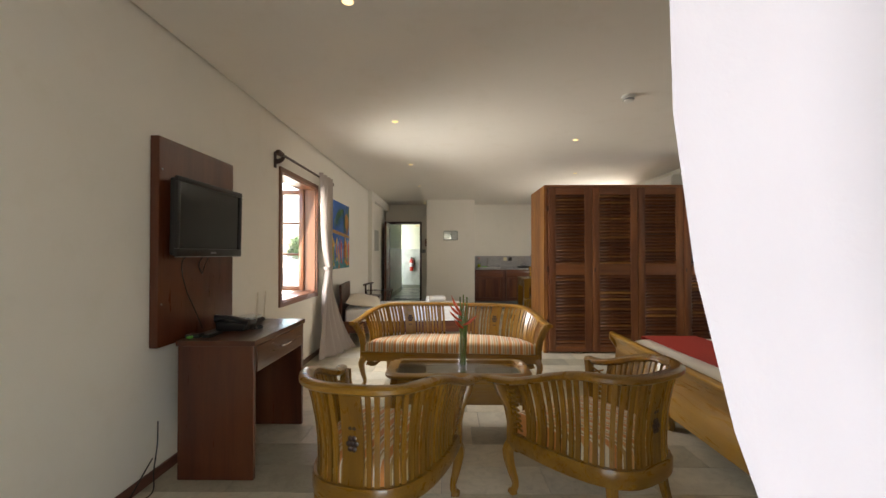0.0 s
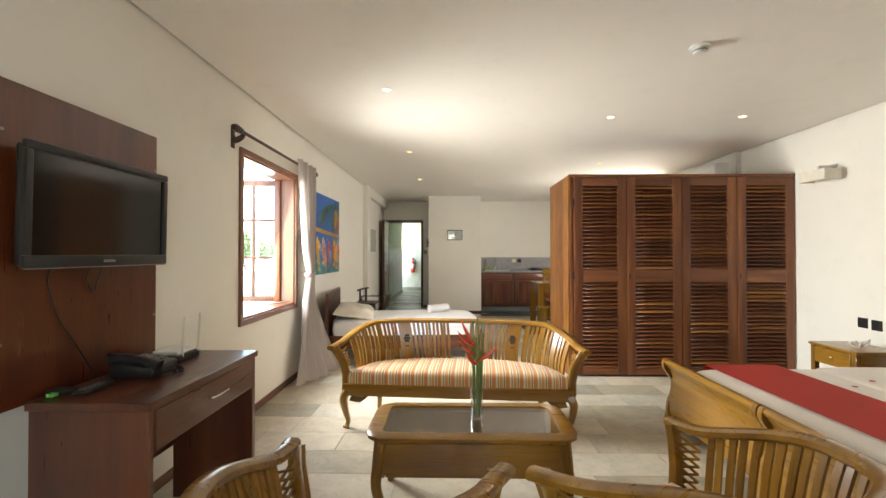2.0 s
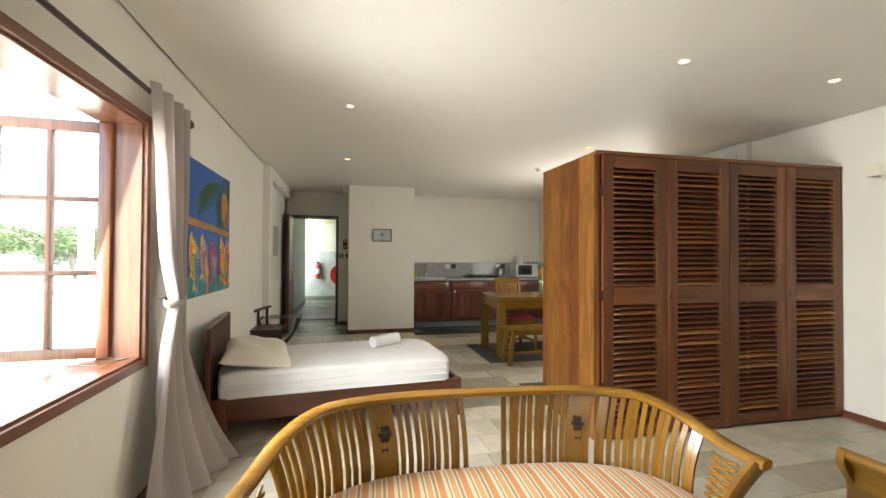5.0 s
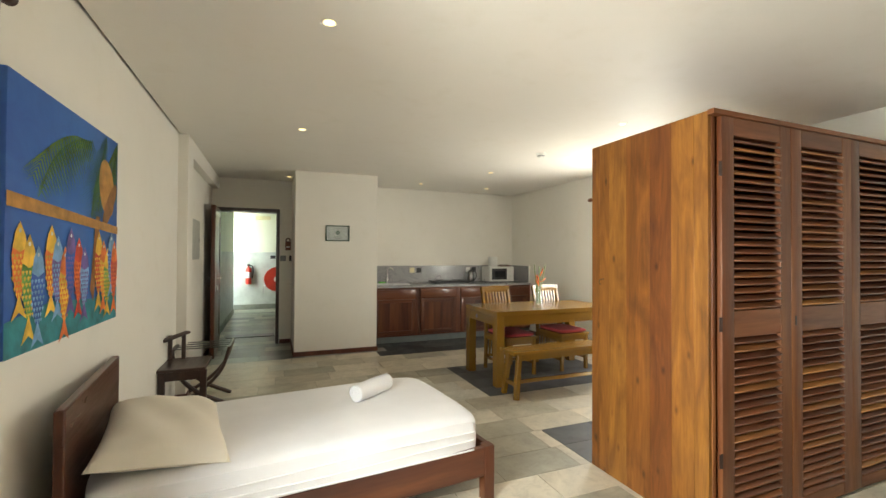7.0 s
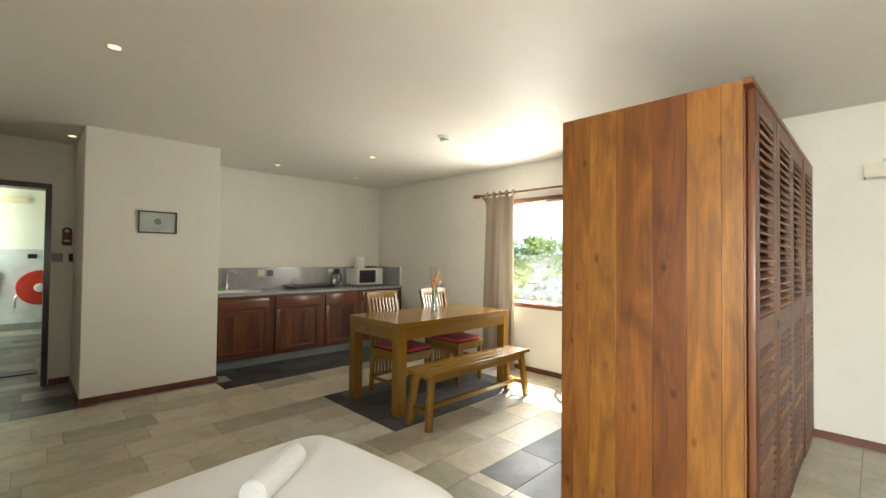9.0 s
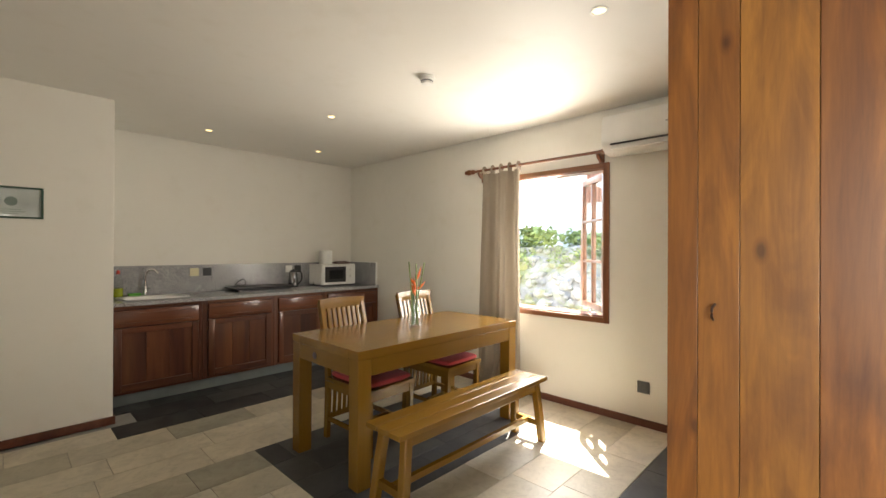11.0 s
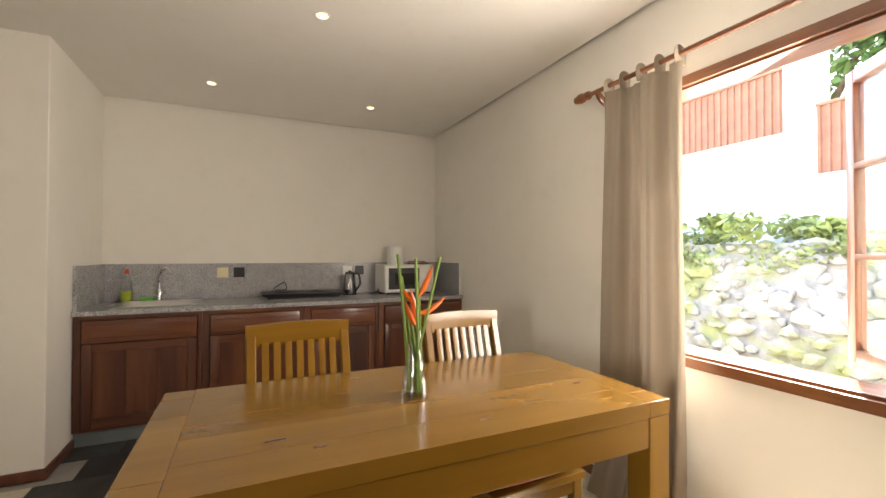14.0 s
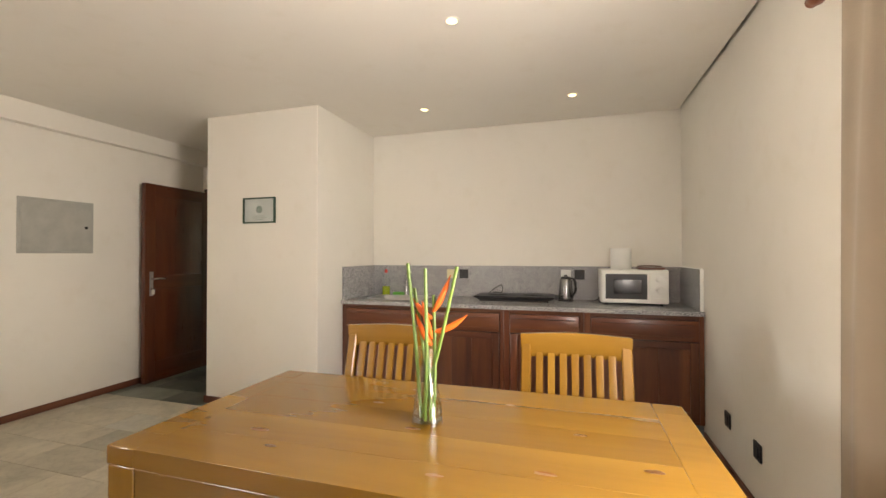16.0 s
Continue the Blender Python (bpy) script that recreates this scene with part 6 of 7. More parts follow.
def single_bed():
    b = thing("single_bed", pose(-1.40, 5.95, 0, 0, 0, 6), "dark reddish wooden single bed with a plain headboard", "bed")
    L, W_ = 1.85, 0.98
    bx("headboard", (-0.035, 0.0, -0.005, 0.925, 0.0, 0.80), M["redy"], b, 0.006)
    hx = 0.0
    bx("side_rail", (0.0, L, 0.0, 0.032, 0.14, 0.30), M["kitx"], b, 0.005)
    bx("side_rail", (0.0, L, 0.90, 0.932, 0.14, 0.30), M["kitx"], b, 0.005)
    bx("foot_rail", (L - 0.032, L, 0.032, 0.90, 0.14, 0.30), M["kity"], b, 0.005)
    bx("slat_base", (0.0, L - 0.03, 0.033, 0.899, 0.20, 0.235), M["kitx"], b)
    for x in (0.10, L):
        for y in (0.0, 0.88):
            bx("leg", (x - 0.06, x + 0.004, y - 0.004, y + 0.056, 0, 0.302), M["kitz"], b, 0.004)
    m = thing("single_mattress", pose(-1.40, 5.95, 0.235, 0, 0, 6), "white sheeted single mattress on the wooden bed", "mattress")
    part("body", bulge(bmesh.new(), 0.01, 1.80, 0.0, 0.95, 0.0, 0.245, 0.012, 9.0, 24, 20), M["sheet"], m)
    for k in range(3):
        f = lambda s, k=k: (0.1 + 1.62 * s, 0.0 + 0.004 * math.sin(9 * s + k), 0.07 + 0.045 * k + 0.006 * math.sin(5 * s + 2 * k))
        part("sheet_crease", sweep(bmesh.new(), [f(i / 24) for i in range(25)], 0.006, 0.005, n=6, power=2.0), M["sheet"], m)
    p = thing("pillow", pose(-1.19, 6.40, 0.478, 0, 9, 10), "plump cream pillow against the headboard", "pillow")
    part("case", pillow_shape(0.25, 0.40, 0.108), M["pillow"], p)
    t = thing("rolled_towel", pose(-0.14, 6.64, 0.49, 0, 0, 38), "rolled white towel lying on the bed", "towel")
    bm = bmesh.new()
    spiral = [((0.012 + 0.0052 * a) * math.cos(a), (0.012 + 0.0052 * a) * math.sin(a)) for a in [k * 0.35 for k in range(24)]]
    for (a0, b0), (a1, b1) in zip(spiral, spiral[1:]):
        bm.faces.new([bm.verts.new(v) for v in ((-0.155, a0, b0 + 0.052), (0.155, a0, b0 + 0.052), (0.155, a1, b1 + 0.052), (-0.155, a1, b1 + 0.052))])
    lathe(bm, [(0.0, -0.15), (0.044, -0.152), (0.05, -0.145), (0.053, 0.0), (0.05, 0.145), (0.044, 0.152), (0.0, 0.15)], 20, 0, 0, 0.052, "x")
    part("roll", bm, M["towel"], t)


single_bed()


def luggage_rack():
    r = thing("luggage_rack", pose(-1.35, 8.20, 0), "dark wooden luggage rack with black straps and crossed legs", "luggage rack")
    D = M["dark"]
    bx("shelf", (-0.2, 0.14, -0.30, 0.12, 0.43, 0.455), D, r, 0.005)
    for x in (-0.19, 0.10):
        bx("leg", (x, x + 0.045, -0.29, -0.245, 0, 0.43), D, r, 0.004)
    bx("shelf_rail", (-0.155, 0.10, -0.285, -0.262, 0.36, 0.43), D, r, 0.003)
    for x in (-0.19, -0.09):
        bx("back_post", (x, x + 0.03, 0.06, 0.085, 0.455, 0.66), D, r, 0.004)
    part("back_rest", sweep(bmesh.new(), [(-0.2, -0.08, 0.64), (-0.1, 0.05, 0.665), (-0.06, 0.14, 0.67)], 0.03, 0.014, n=8), D, r)
    for y in (0.16, 0.5):
        part("crossed_leg", sweep(bmesh.new(), smooth_path([(-0.18, y, 0.50), (-0.13, y, 0.3), (0.02, y, 0.13), (0.26, y, 0.0)], 5), 0.016, 0.028, up=(0, 1, 0), n=8), D, r, "curved crossing leg")
        part("crossed_leg", sweep(bmesh.new(), smooth_path([(0.27, y + 0.03, 0.50), (0.2, y + 0.03, 0.3), (0.04, y + 0.03, 0.13), (-0.18, y + 0.03, 0.0)], 5), 0.016, 0.028, up=(0, 1, 0), n=8), D, r, "curved crossing leg")
    for x in (-0.18, 0.27):
        bx("top_bar", (x - 0.014, x + 0.014, 0.14, 0.55, 0.495, 0.52), D, r, 0.004)
    for k in range(4):
        y = 0.19 + k * 0.1
        bx("strap", (-0.166, 0.256, y, y + 0.045, 0.508, 0.511), M["black"], r, 0.0, "black webbing strap")


luggage_rack()

f = thing("fuse_box", pose(XL, 9.525, 1.52), "grey metal fuse box door set in the wall", "fuse box")
bx("frame", (0.0, 0.012, -0.275, 0.275, -0.225, 0.225), M["fuse"], f, 0.002)
bx("cover", (0.012, 0.018, -0.255, 0.255, -0.205, 0.205), M["fuse"], f, 0.002)
bx("latch", (0.018, 0.022, 0.2, 0.225, -0.012, 0.012), M["black"], f, 0.001)

g = thing("framed_notice", pose(0.105, 10.0, 1.65), "small framed notice with a dark green frame", "picture frame")
for d in ((-0.16, 0.16, 0.095, 0.107), (-0.16, 0.16, -0.107, -0.095), (-0.16, -0.148, -0.095, 0.095), (0.148, 0.16, -0.095, 0.095)):
    bx("moulding", (d[0], d[1], -0.018, 0.0, d[2], d[3]), M["greenframe"], g, 0.002)
bx("sheet", (-0.148, 0.148, -0.006, -0.002, -0.095, 0.095), M["paper"], g, 0.0)
part("emblem", lathe(bmesh.new(), [(0.0, -0.0075), (0.032, -0.0075), (0.032, -0.0065), (0.0, -0.0065)], 14, 0.0, 0, 0.008, "y"), M["greyprint"], g, "grey-green printed emblem")
for k, w_ in enumerate((0.1, 0.14, 0.07)):
    bx("text_bar", (-w_ / 2, w_ / 2, -0.0072, -0.0064, -0.05 - k * 0.014, -0.046 - k * 0.014), M["greyprint"], g, 0.0)
gl = part("glazing", box(bmesh.new(), -0.148, 0.148, -0.012, -0.0105, -0.095, 0.095), M["pane"], g, smooth=False)

h = thing("door_hanger", pose(-0.505, YN, 1.51), "brown wooden door hanger sign on a hook", "door hanger")
part("tag", box(bmesh.new(), -0.04, 0.04, -0.012, -0.004, -0.09, 0.045, 0.004), M["base"], h)
ring = [(0.03 * math.cos(k * math.pi / 8), -0.008, 0.06 + 0.03 * math.sin(k * math.pi / 8)) for k in range(17)]
part("ring", tube(bmesh.new(), ring, 0.011, 6), M["base"], h)
part("hook", tube(bmesh.new(), [(0, 0.0, 0.088), (0, -0.02, 0.088)], 0.004, 6), M["chrome"], h)
bx("text_bar", (-0.025, 0.025, -0.0135, -0.0122, -0.05, -0.03), M["paper"], h, 0.0)

# corridor fixtures
e = thing("fire_extinguisher", pose(-1.27, 15.42, 0.62), "red fire extinguisher with a white label on the wall", "fire extinguisher")
part("cylinder", lathe(bmesh.new(), [(0.0, 0.0), (0.06, 0.003), (0.065, 0.02), (0.065, 0.36), (0.05, 0.40), (0.02, 0.42), (0.02, 0.44)], 20), M["redpaint"], e)
part("label", lathe(bmesh.new(), [(0.0655, 0.15), (0.0662, 0.151), (0.0662, 0.29), (0.0655, 0.291)], 20, cap=False), M["paper"], e, "white paper label")
bx("valve", (-0.03, 0.03, -0.02, 0.02, 0.44, 0.49), M["black"], e, 0.004)
part("hose", tube(bmesh.new(), smooth_path([(0.03, 0, 0.46), (0.09, 0, 0.42), (0.1, 0, 0.28), (0.085, 0, 0.14)], 4), 0.012, 8), M["black"], e)
bx("wall_bracket", (-0.05, 0.05, 0.06, 0.075, 0.1, 0.3), M["steel"], e)
hr = thing("fire_hose_reel", pose(-0.62, 15.40, 0.74), "red fire hose reel on the corridor wall", "hose reel")
part("side_disc", lathe(bmesh.new(), [(0.05, -0.14), (0.29, -0.135), (0.30, -0.12), (0.29, -0.11), (0.05, -0.105)], 32, axis="y"), M["redpaint"], hr)
part("hose_coil", lathe(bmesh.new(), [(0.1, -0.105), (0.25, -0.1), (0.27, -0.05), (0.25, 0.0), (0.1, 0.0)], 32, axis="y"), M["redpaint"], hr)
part("hub", lathe(bmesh.new(), [(0.0, -0.16), (0.07, -0.158), (0.075, -0.14), (0.075, 0.09)], 20, axis="y"), M["white"], hr, "white hub")
part("nozzle", tube(bmesh.new(), smooth_path([(-0.24, -0.1, -0.1), (-0.3, -0.1, -0.18), (-0.3, -0.1, -0.34)], 4), 0.022, 8), M["steel"], hr)
ex = thing("emergency_light", pose(-0.95, 15.5, 2.25), "pale emergency lamp high on the corridor wall", "emergency light")
bx("housing", (-0.17, 0.17, -0.06, 0.0, -0.045, 0.045), M["cream"], ex, 0.01)
socket("wall_switch", pose(-0.72, 15.49, 1.28, 0, 0, 180), 0.12, 0.08, M["black"], "dark switch on the corridor wall")
d = thing("door_mat", pose(-1.05, 11.75, 0), "dark flat doormat in the corridor", "doormat")
bx("mat", (-0.36, 0.36, -0.12, 0.12, 0.0, 0.012), M["black"], d, 0.004)

# ---- dining ----


def dining_table():
    t = thing("dining_table", pose(1.42, 7.876, 0), "chunky varnished pine dining table with knots", "dining table")
    X, Y, Z, lg = 1.524, 0.756, 0.778, 0.095
    for k in range(5):
        bx("tabletop_board", (lg, X - lg, k * Y / 5 + 0.0002, (k + 1) * Y / 5 - 0.0002, Z - 0.05, Z), M["pinex"], t, 0.0008)
    for x0 in (0.0, X - lg):
        for y0 in (0.0, Y - lg):
            bx("corner_block", (x0, x0 + lg, y0, y0 + lg, Z - 0.05, Z), M["piney"], t, 0.003)
            bx("leg", (x0 + 0.002, x0 + lg - 0.002, y0 + 0.002, y0 + lg - 0.002, 0, Z - 0.0505), M["pinez"], t, 0.004)
        bx("end_board", (x0, x0 + lg, lg, Y - lg, Z - 0.05, Z), M["pinex"], t, 0.0015)
        xa = x0 + 0.004
        bx("apron", (xa, xa + lg - 0.008, lg, Y - lg, Z - 0.15, Z - 0.052), M["piney"], t, 0.003)
    for y0 in (0.004, Y - lg + 0.004):
        bx("apron", (lg, X - lg, y0, y0 + lg - 0.02, Z - 0.15, Z - 0.052), M["pinex"], t, 0.003)
    for x in (-0.001,):
        for kx, ky, ka, kb in ((0.32, 0.2, 0.030, 0.010), (0.42, 0.12, 0.018, 0.007), (0.55, 0.5, 0.02, 0.008), (0.74, 0.33, 0.024, 0.009), (0.98, 0.6, 0.016, 0.007), (1.12, 0.18, 0.026, 0.011), (1.2, 0.42, 0.018, 0.008), (1.36, 0.26, 0.022, 0.01), (0.22, 0.55, 0.02, 0.008), (0.88, 0.1, 0.022, 0.009), (0.63, 0.66, 0.018, 0.007)):
            bm = bmesh.new()
            bm.faces.new([bm.verts.new((kx + ka * (1 + 0.15 * math.sin(3 * q)) * math.cos(q * math.pi / 8), ky + kb * math.sin(q * math.pi / 8), Z + 0.0004)) for q in range(16)])
            part("knot", bm, M["knot"], t, "dark oval wood knot", smooth=False)
        part("peg", lathe(bmesh.new(), [(0.0, 0.0), (0.022, 0.001), (0.022, 0.006), (0.0, 0.006)], 14, x, Y * 0.62, Z - 0.1, "x"), M["dark"], t)


dining_table()


def bench():
    b = thing("bench", pose(1.38, 7.475, 0), "golden wooden bench with splayed legs and a stretcher", "bench")
    X, Y, Z = 1.37, 0.275, 0.448
    for k in range(3):
        y0 = k * Y / 3
        bx("seat_plank", (0, X, y0 + 0.002, y0 + Y / 3 - 0.002, Z - 0.028, Z), M["pinex"], b, 0.004)
    bx("apron", (0.07, X - 0.07, 0.04, 0.062, Z - 0.095, Z - 0.028), M["pinex"], b)
    bx("apron", (0.07, X - 0.07, Y - 0.062, Y - 0.04, Z - 0.095, Z - 0.028), M["pinex"], b)
    for sx, x in ((-1, 0.09), (1, X - 0.09)):
        for sy, y in ((-1, 0.052), (1, Y - 0.052)):
            part("leg", sweep(bmesh.new(), [(x, y, Z - 0.028), (x + sx * 0.025, y + sy * 0.014, Z / 2), (x + sx * 0.05, y + sy * 0.028, 0)], 0.026, 0.026, up=(0, 1, 0.01), n=8, power=6), M["pinez"], b)
        bx("cross_bar", (x + sx * 0.034 - 0.016, x + sx * 0.034 + 0.016, 0.05, Y - 0.05, 0.11, 0.15), M["piney"], b)
    bx("stretcher", (0.06, X - 0.06, Y / 2 - 0.016, Y / 2 + 0.016, 0.112, 0.148), M["pinex"], b)


bench()


def dining_chair(m):
    c = thing("dining_chair", m, "golden wooden dining chair with slatted back and red cushion", "dining chair", "dining chairs")
    W_, D, Z = 0.40, 0.50, 0.44
    yb = D
    for x in (0.0, W_ - 0.04):
        bx("leg", (x, x + 0.038, 0.0, 0.038, 0, Z - 0.03), M["pinez"], c, 0.004)
        pts = [(x + 0.019, yb, 0.0), (x + 0.019, yb - 0.01, 0.25), (x + 0.019, yb - 0.01, 0.46), (x + 0.019, yb + 0.03, 0.71), (x + 0.019, yb + 0.095, 0.955)]
        part("back_leg", sweep(bmesh.new(), smooth_path(pts, 4), 0.019, 0.021, up=(0, 1, 0.01), n=8, power=6), M["pinez"], c)
        bx("side_rail", (x + 0.006, x + 0.03, 0.038, yb - 0.02, Z - 0.085, Z - 0.03), M["piney"], c)
        bx("side_stretcher", (x + 0.009, x + 0.028, 0.038, yb - 0.02, 0.12, 0.15), M["piney"], c)
    bx("front_rail", (0.038, W_ - 0.04, 0.006, 0.03, Z - 0.085, Z - 0.03), M["pinex"], c)
    bx("cross_stretcher", (0.028, W_ - 0.03, D / 2 - 0.01, D / 2 + 0.01, 0.122, 0.148), M["pinex"], c)
    bx("seat", (-0.008, W_ + 0.006, -0.012, yb - 0.03, Z - 0.03, Z), M["pinex"], c, 0.006)
    part("crest_rail", sweep(bmesh.new(), smooth_path([(0.0, yb + 0.08, 0.93), (W_ / 2 - 0.001, yb + 0.09, 0.938), (W_ - 0.002, yb + 0.08, 0.93)], 6), 0.013, 0.045, n=8, power=6), M["pinex"], c)
    bx("low_rail", (0.04, W_ - 0.042, yb - 0.02, yb + 0.0, 0.13, 0.165), M["pinex"], c)
    for k in range(7):
        x = 0.07 + k * (W_ - 0.142) / 6
        part("slat", sweep(bmesh.new(), smooth_path([(x, yb - 0.012, 0.16), (x, yb - 0.02, 0.42), (x, yb + 0.015, 0.67), (x, yb + 0.072, 0.905)], 4), 0.0135, 0.006, up=(0, 1, 0.01), n=6, power=6), M["pinez"], c)
    cu = part("cushion", bulge(bmesh.new(), 0.01, W_ - 0.012, 0.0, yb - 0.04, Z + 0.001, Z + 0.042, 0.008, 5.0), M["redseat"], c, "tufted red seat cushion")
    for dx in (-0.1, 0.1):
        for dy in (-0.09, 0.09):
            part("button", lathe(bmesh.new(), [(0.0, 0.0), (0.011, 0.001), (0.009, 0.006), (0.0, 0.007)], 10, W_ / 2 + dx, yb / 2 - 0.02 + dy, Z + 0.044), M["redseat"], cu)
    return c


c1 = dining_chair(pose(1.688, 8.14, 0, 0, 0, 2))
copy_thing(c1, pose(2.43, 8.145, 0, 0, 0, 2))

flower_vase(2.187, 8.255, 0.778, [(0.043, 0.0), (0.046, 0.004), (0.044, 0.04), (0.034, 0.10), (0.024, 0.155), (0.023, 0.19), (0.028, 0.225)], 0.035,
            [(-0.02, 0.0, -0.062, 0.0, 0.475), (0.01, 0.015, -0.045, 0.01, 0.40), (0.0, -0.02, -0.002, -0.012, 0.46), (-0.025, 0.01, 0.092, 0.0, 0.465), (0.02, 0.0, 0.016, 0.012, 0.38), (0.015, -0.015, -0.01, 0.016, 0.26)],
            [(0.012, 0.01, 0.25, -0.25, -0.1, 0.9, 0.12), (0.015, 0.01, 0.27, 0.8, 0.05, 0.32, 0.13), (0.012, 0.01, 0.31, -0.65, 0.0, 0.5, 0.09), (0.015, 0.01, 0.33, 0.5, 0.0, 0.9, 0.13), (0.01, 0.012, 0.23, -0.5, -0.1, 0.85, 0.11)], "orange", 3,
            "conical glass vase with green stems and orange heliconia")

# ---- kitchen ----


def kitchen():
    X0, X1, YF, ZT = 0.664, 3.466, 10.375, 0.88
    k = thing("plinth", pose(0, 0, 0), "green-grey screed plinth under the kitchen units", "plinth")
    bx("block", (X0, X1, YF + 0.03, 10.99, 0, 0.10), M["kick"], k, 0.004)
    xs = [X0, 1.392, 2.085, 2.68, X1]
    for i in range(4):
        a, b = xs[i], xs[i + 1]
        c = thing("kitchen_cabinet", pose(a, YF, 0.10), "reddish wooden base cabinet with a framed panel door", "cabinet", "kitchen base cabinets")
        w, h = b - a, ZT - 0.03 - 0.10
        bx("body", (0.001, w - 0.001, 0.022, 0.61, 0, h - 0.001), M["kitz"], c)
        bx("face_stile", (0.001, 0.045, 0.0, 0.022, 0, h), M["kitz"], c)
        bx("face_stile", (w - 0.03, w - 0.001, 0.0, 0.022, 0, h), M["kitz"], c)
        bx("face_rail", (0.045, w - 0.03, 0.0, 0.022, h - 0.03, h), M["kitx"], c)
        bx("face_rail", (0.045, w - 0.03, 0.0, 0.022, 0.0, 0.02), M["kitx"], c)
        d0, d1, zb, zt = 0.05, w - 0.035, 0.024, h - 0.034
        zm = zt - 0.15
        dr = part("drawer_front", box(bmesh.new(), d0, d1, -0.016, 0.02, zm + 0.006, zt, 0.004), M["kitx"], c, "moulded drawer front")
        bx("bead", (d0 + 0.03, d1 - 0.03, -0.021, -0.016, zt - 0.035, zt - 0.028), M["kitx"], dr, 0.002)
        bx("bead", (d0 + 0.03, d1 - 0.03, -0.021, -0.016, zm + 0.034, zm + 0.041), M["kitx"], dr, 0.002)
        door = part("door", box(bmesh.new(), d0, d0 + 0.055, -0.016, 0.02, zb, zm, 0.004), M["kitz"], c, "framed panel door")
        bx("stile", (d1 - 0.055, d1, -0.016, 0.02, zb, zm), M["kitz"], door, 0.004)
        bx("rail", (d0 + 0.055, d1 - 0.055, -0.015, 0.02, zm - 0.05, zm), M["kitx"], door, 0.004)
        bx("rail", (d0 + 0.055, d1 - 0.055, -0.015, 0.02, zb, zb + 0.06), M["kitx"], door, 0.004)
        n = 3 if w > 0.65 else 2
        for q in range(n):
            p0 = d0 + 0.055 + q * (d1 - d0 - 0.11) / n
            p1 = d0 + 0.055 + (q + 1) * (d1 - d0 - 0.11) / n
            bx("panel", (p0 + 0.0005, p1 - 0.0005, -0.004, 0.012, zb + 0.06, zm - 0.05), M["kitz"], door, 0.001)
    t = thing("countertop", pose(0, 0, 0), "speckled grey granite worktop with splashbacks", "countertop")
    # worktop with a cut-out for the sink
    sx0, sx1, sy0, sy1 = 0.80, 1.34, 10.53, 10.90
    bm = bmesh.new()
    for d in ((X0 - 0.002, sx0, YF - 0.02, 10.998), (sx1, X1, YF - 0.02, 10.998), (sx0, sx1, YF - 0.02, sy0), (sx0, sx1, sy1, 10.998)):
        box(bm, d[0], d[1], d[2], d[3], ZT - 0.03, ZT, 0.0)
    part("slab", bm, M["granite"], t, smooth=False)
    bx("splashback", (X0, X1, 10.978, 10.998, ZT, 1.172), M["granite"], t, 0.002)
    bx("splashback", (X0 - 0.002, X0 + 0.018, YF + 0.0, 10.978, ZT, 1.172), M["granite"], t, 0.002)
    bx("splashback", (X1 - 0.016, X1 + 0.003, YF + 0.03, 10.978, ZT, 1.172), M["granite"], t, 0.002)
    bx("tile_edge", (X1 - 0.018, X1 + 0.003, YF + 0.018, YF + 0.03, ZT, 1.176), M["white"], t, 0.002, "white edging strip")
    bx("tile_edge", (X1 - 0.018, X1 + 0.003, YF + 0.03, 10.978, 1.172, 1.178), M["white"], t, 0.002, "white edging strip")
    s = thing("sink", pose(0, 0, ZT), "stainless steel inset sink with a drainer", "sink")
    bm = bmesh.new()
    cx, cy, hx, hy = (sx0 + sx1) / 2, (sy0 + sy1) / 2, (sx1 - sx0) / 2, (sy1 - sy0) / 2

    def rr(f, z, n=32):
        out = []
        for q in range(n):
            a = 2 * math.pi * q / n
            ca, sa = math.cos(a), math.sin(a)
            out.append(bm.verts.new((cx + hx * f * math.copysign(abs(ca) ** 0.45, ca), cy + hy * f * math.copysign(abs(sa) ** 0.45, sa), z)))
        return out
    rs = [rr(1.06, 0.001), rr(1.05, 0.006), rr(0.93, 0.006), rr(0.9, -0.004), rr(0.84, -0.13), rr(0.7, -0.15), rr(0.08, -0.155)]
    for r0, r1 in zip(rs, rs[1:]):
        for q in range(32):
            bm.faces.new((r0[q], r0[(q + 1) % 32], r1[(q + 1) % 32], r1[q]))
    bm.faces.new(rs[-1])
    part("basin", bm, M["steel"], s)
    fa = thing("faucet", pose(1.045, 10.935, ZT), "chrome swan-neck kitchen faucet", "faucet")
    part("body", lathe(bmesh.new(), [(0.024, 0.0), (0.024, 0.006), (0.018, 0.012), (0.018, 0.085), (0.012, 0.095)], 16), M["chrome"], fa)
    part("spout", tube(bmesh.new(), smooth_path([(0, 0, 0.09), (0, 0, 0.19), (0.02, -0.02, 0.245), (0.06, -0.06, 0.255), (0.09, -0.09, 0.215)], 6), 0.0105, 10), M["chrome"], fa)
    part("lever", tube(bmesh.new(), [(0.015, 0.0, 0.06), (0.045, -0.01, 0.075)], 0.006, 8), M["chrome"], fa)
    b = thing("soap_bottle", pose(0.83, 10.93, ZT), "clear dish soap bottle with yellow-green liquid", "soap bottle")
    part("liquid", lathe(bmesh.new(), [(0.0, 0.003), (0.037, 0.004), (0.038, 0.085), (0.0, 0.086)], 18), plain("soap_liquid", (0.42, 0.5, 0.03), 0.2), b, "yellow-green soap")
    part("body", lathe(bmesh.new(), [(0.0, 0.0), (0.039, 0.002), (0.041, 0.09), (0.038, 0.15), (0.025, 0.19), (0.013, 0.21), (0.013, 0.225)], 18), M["vaseglass"], b)
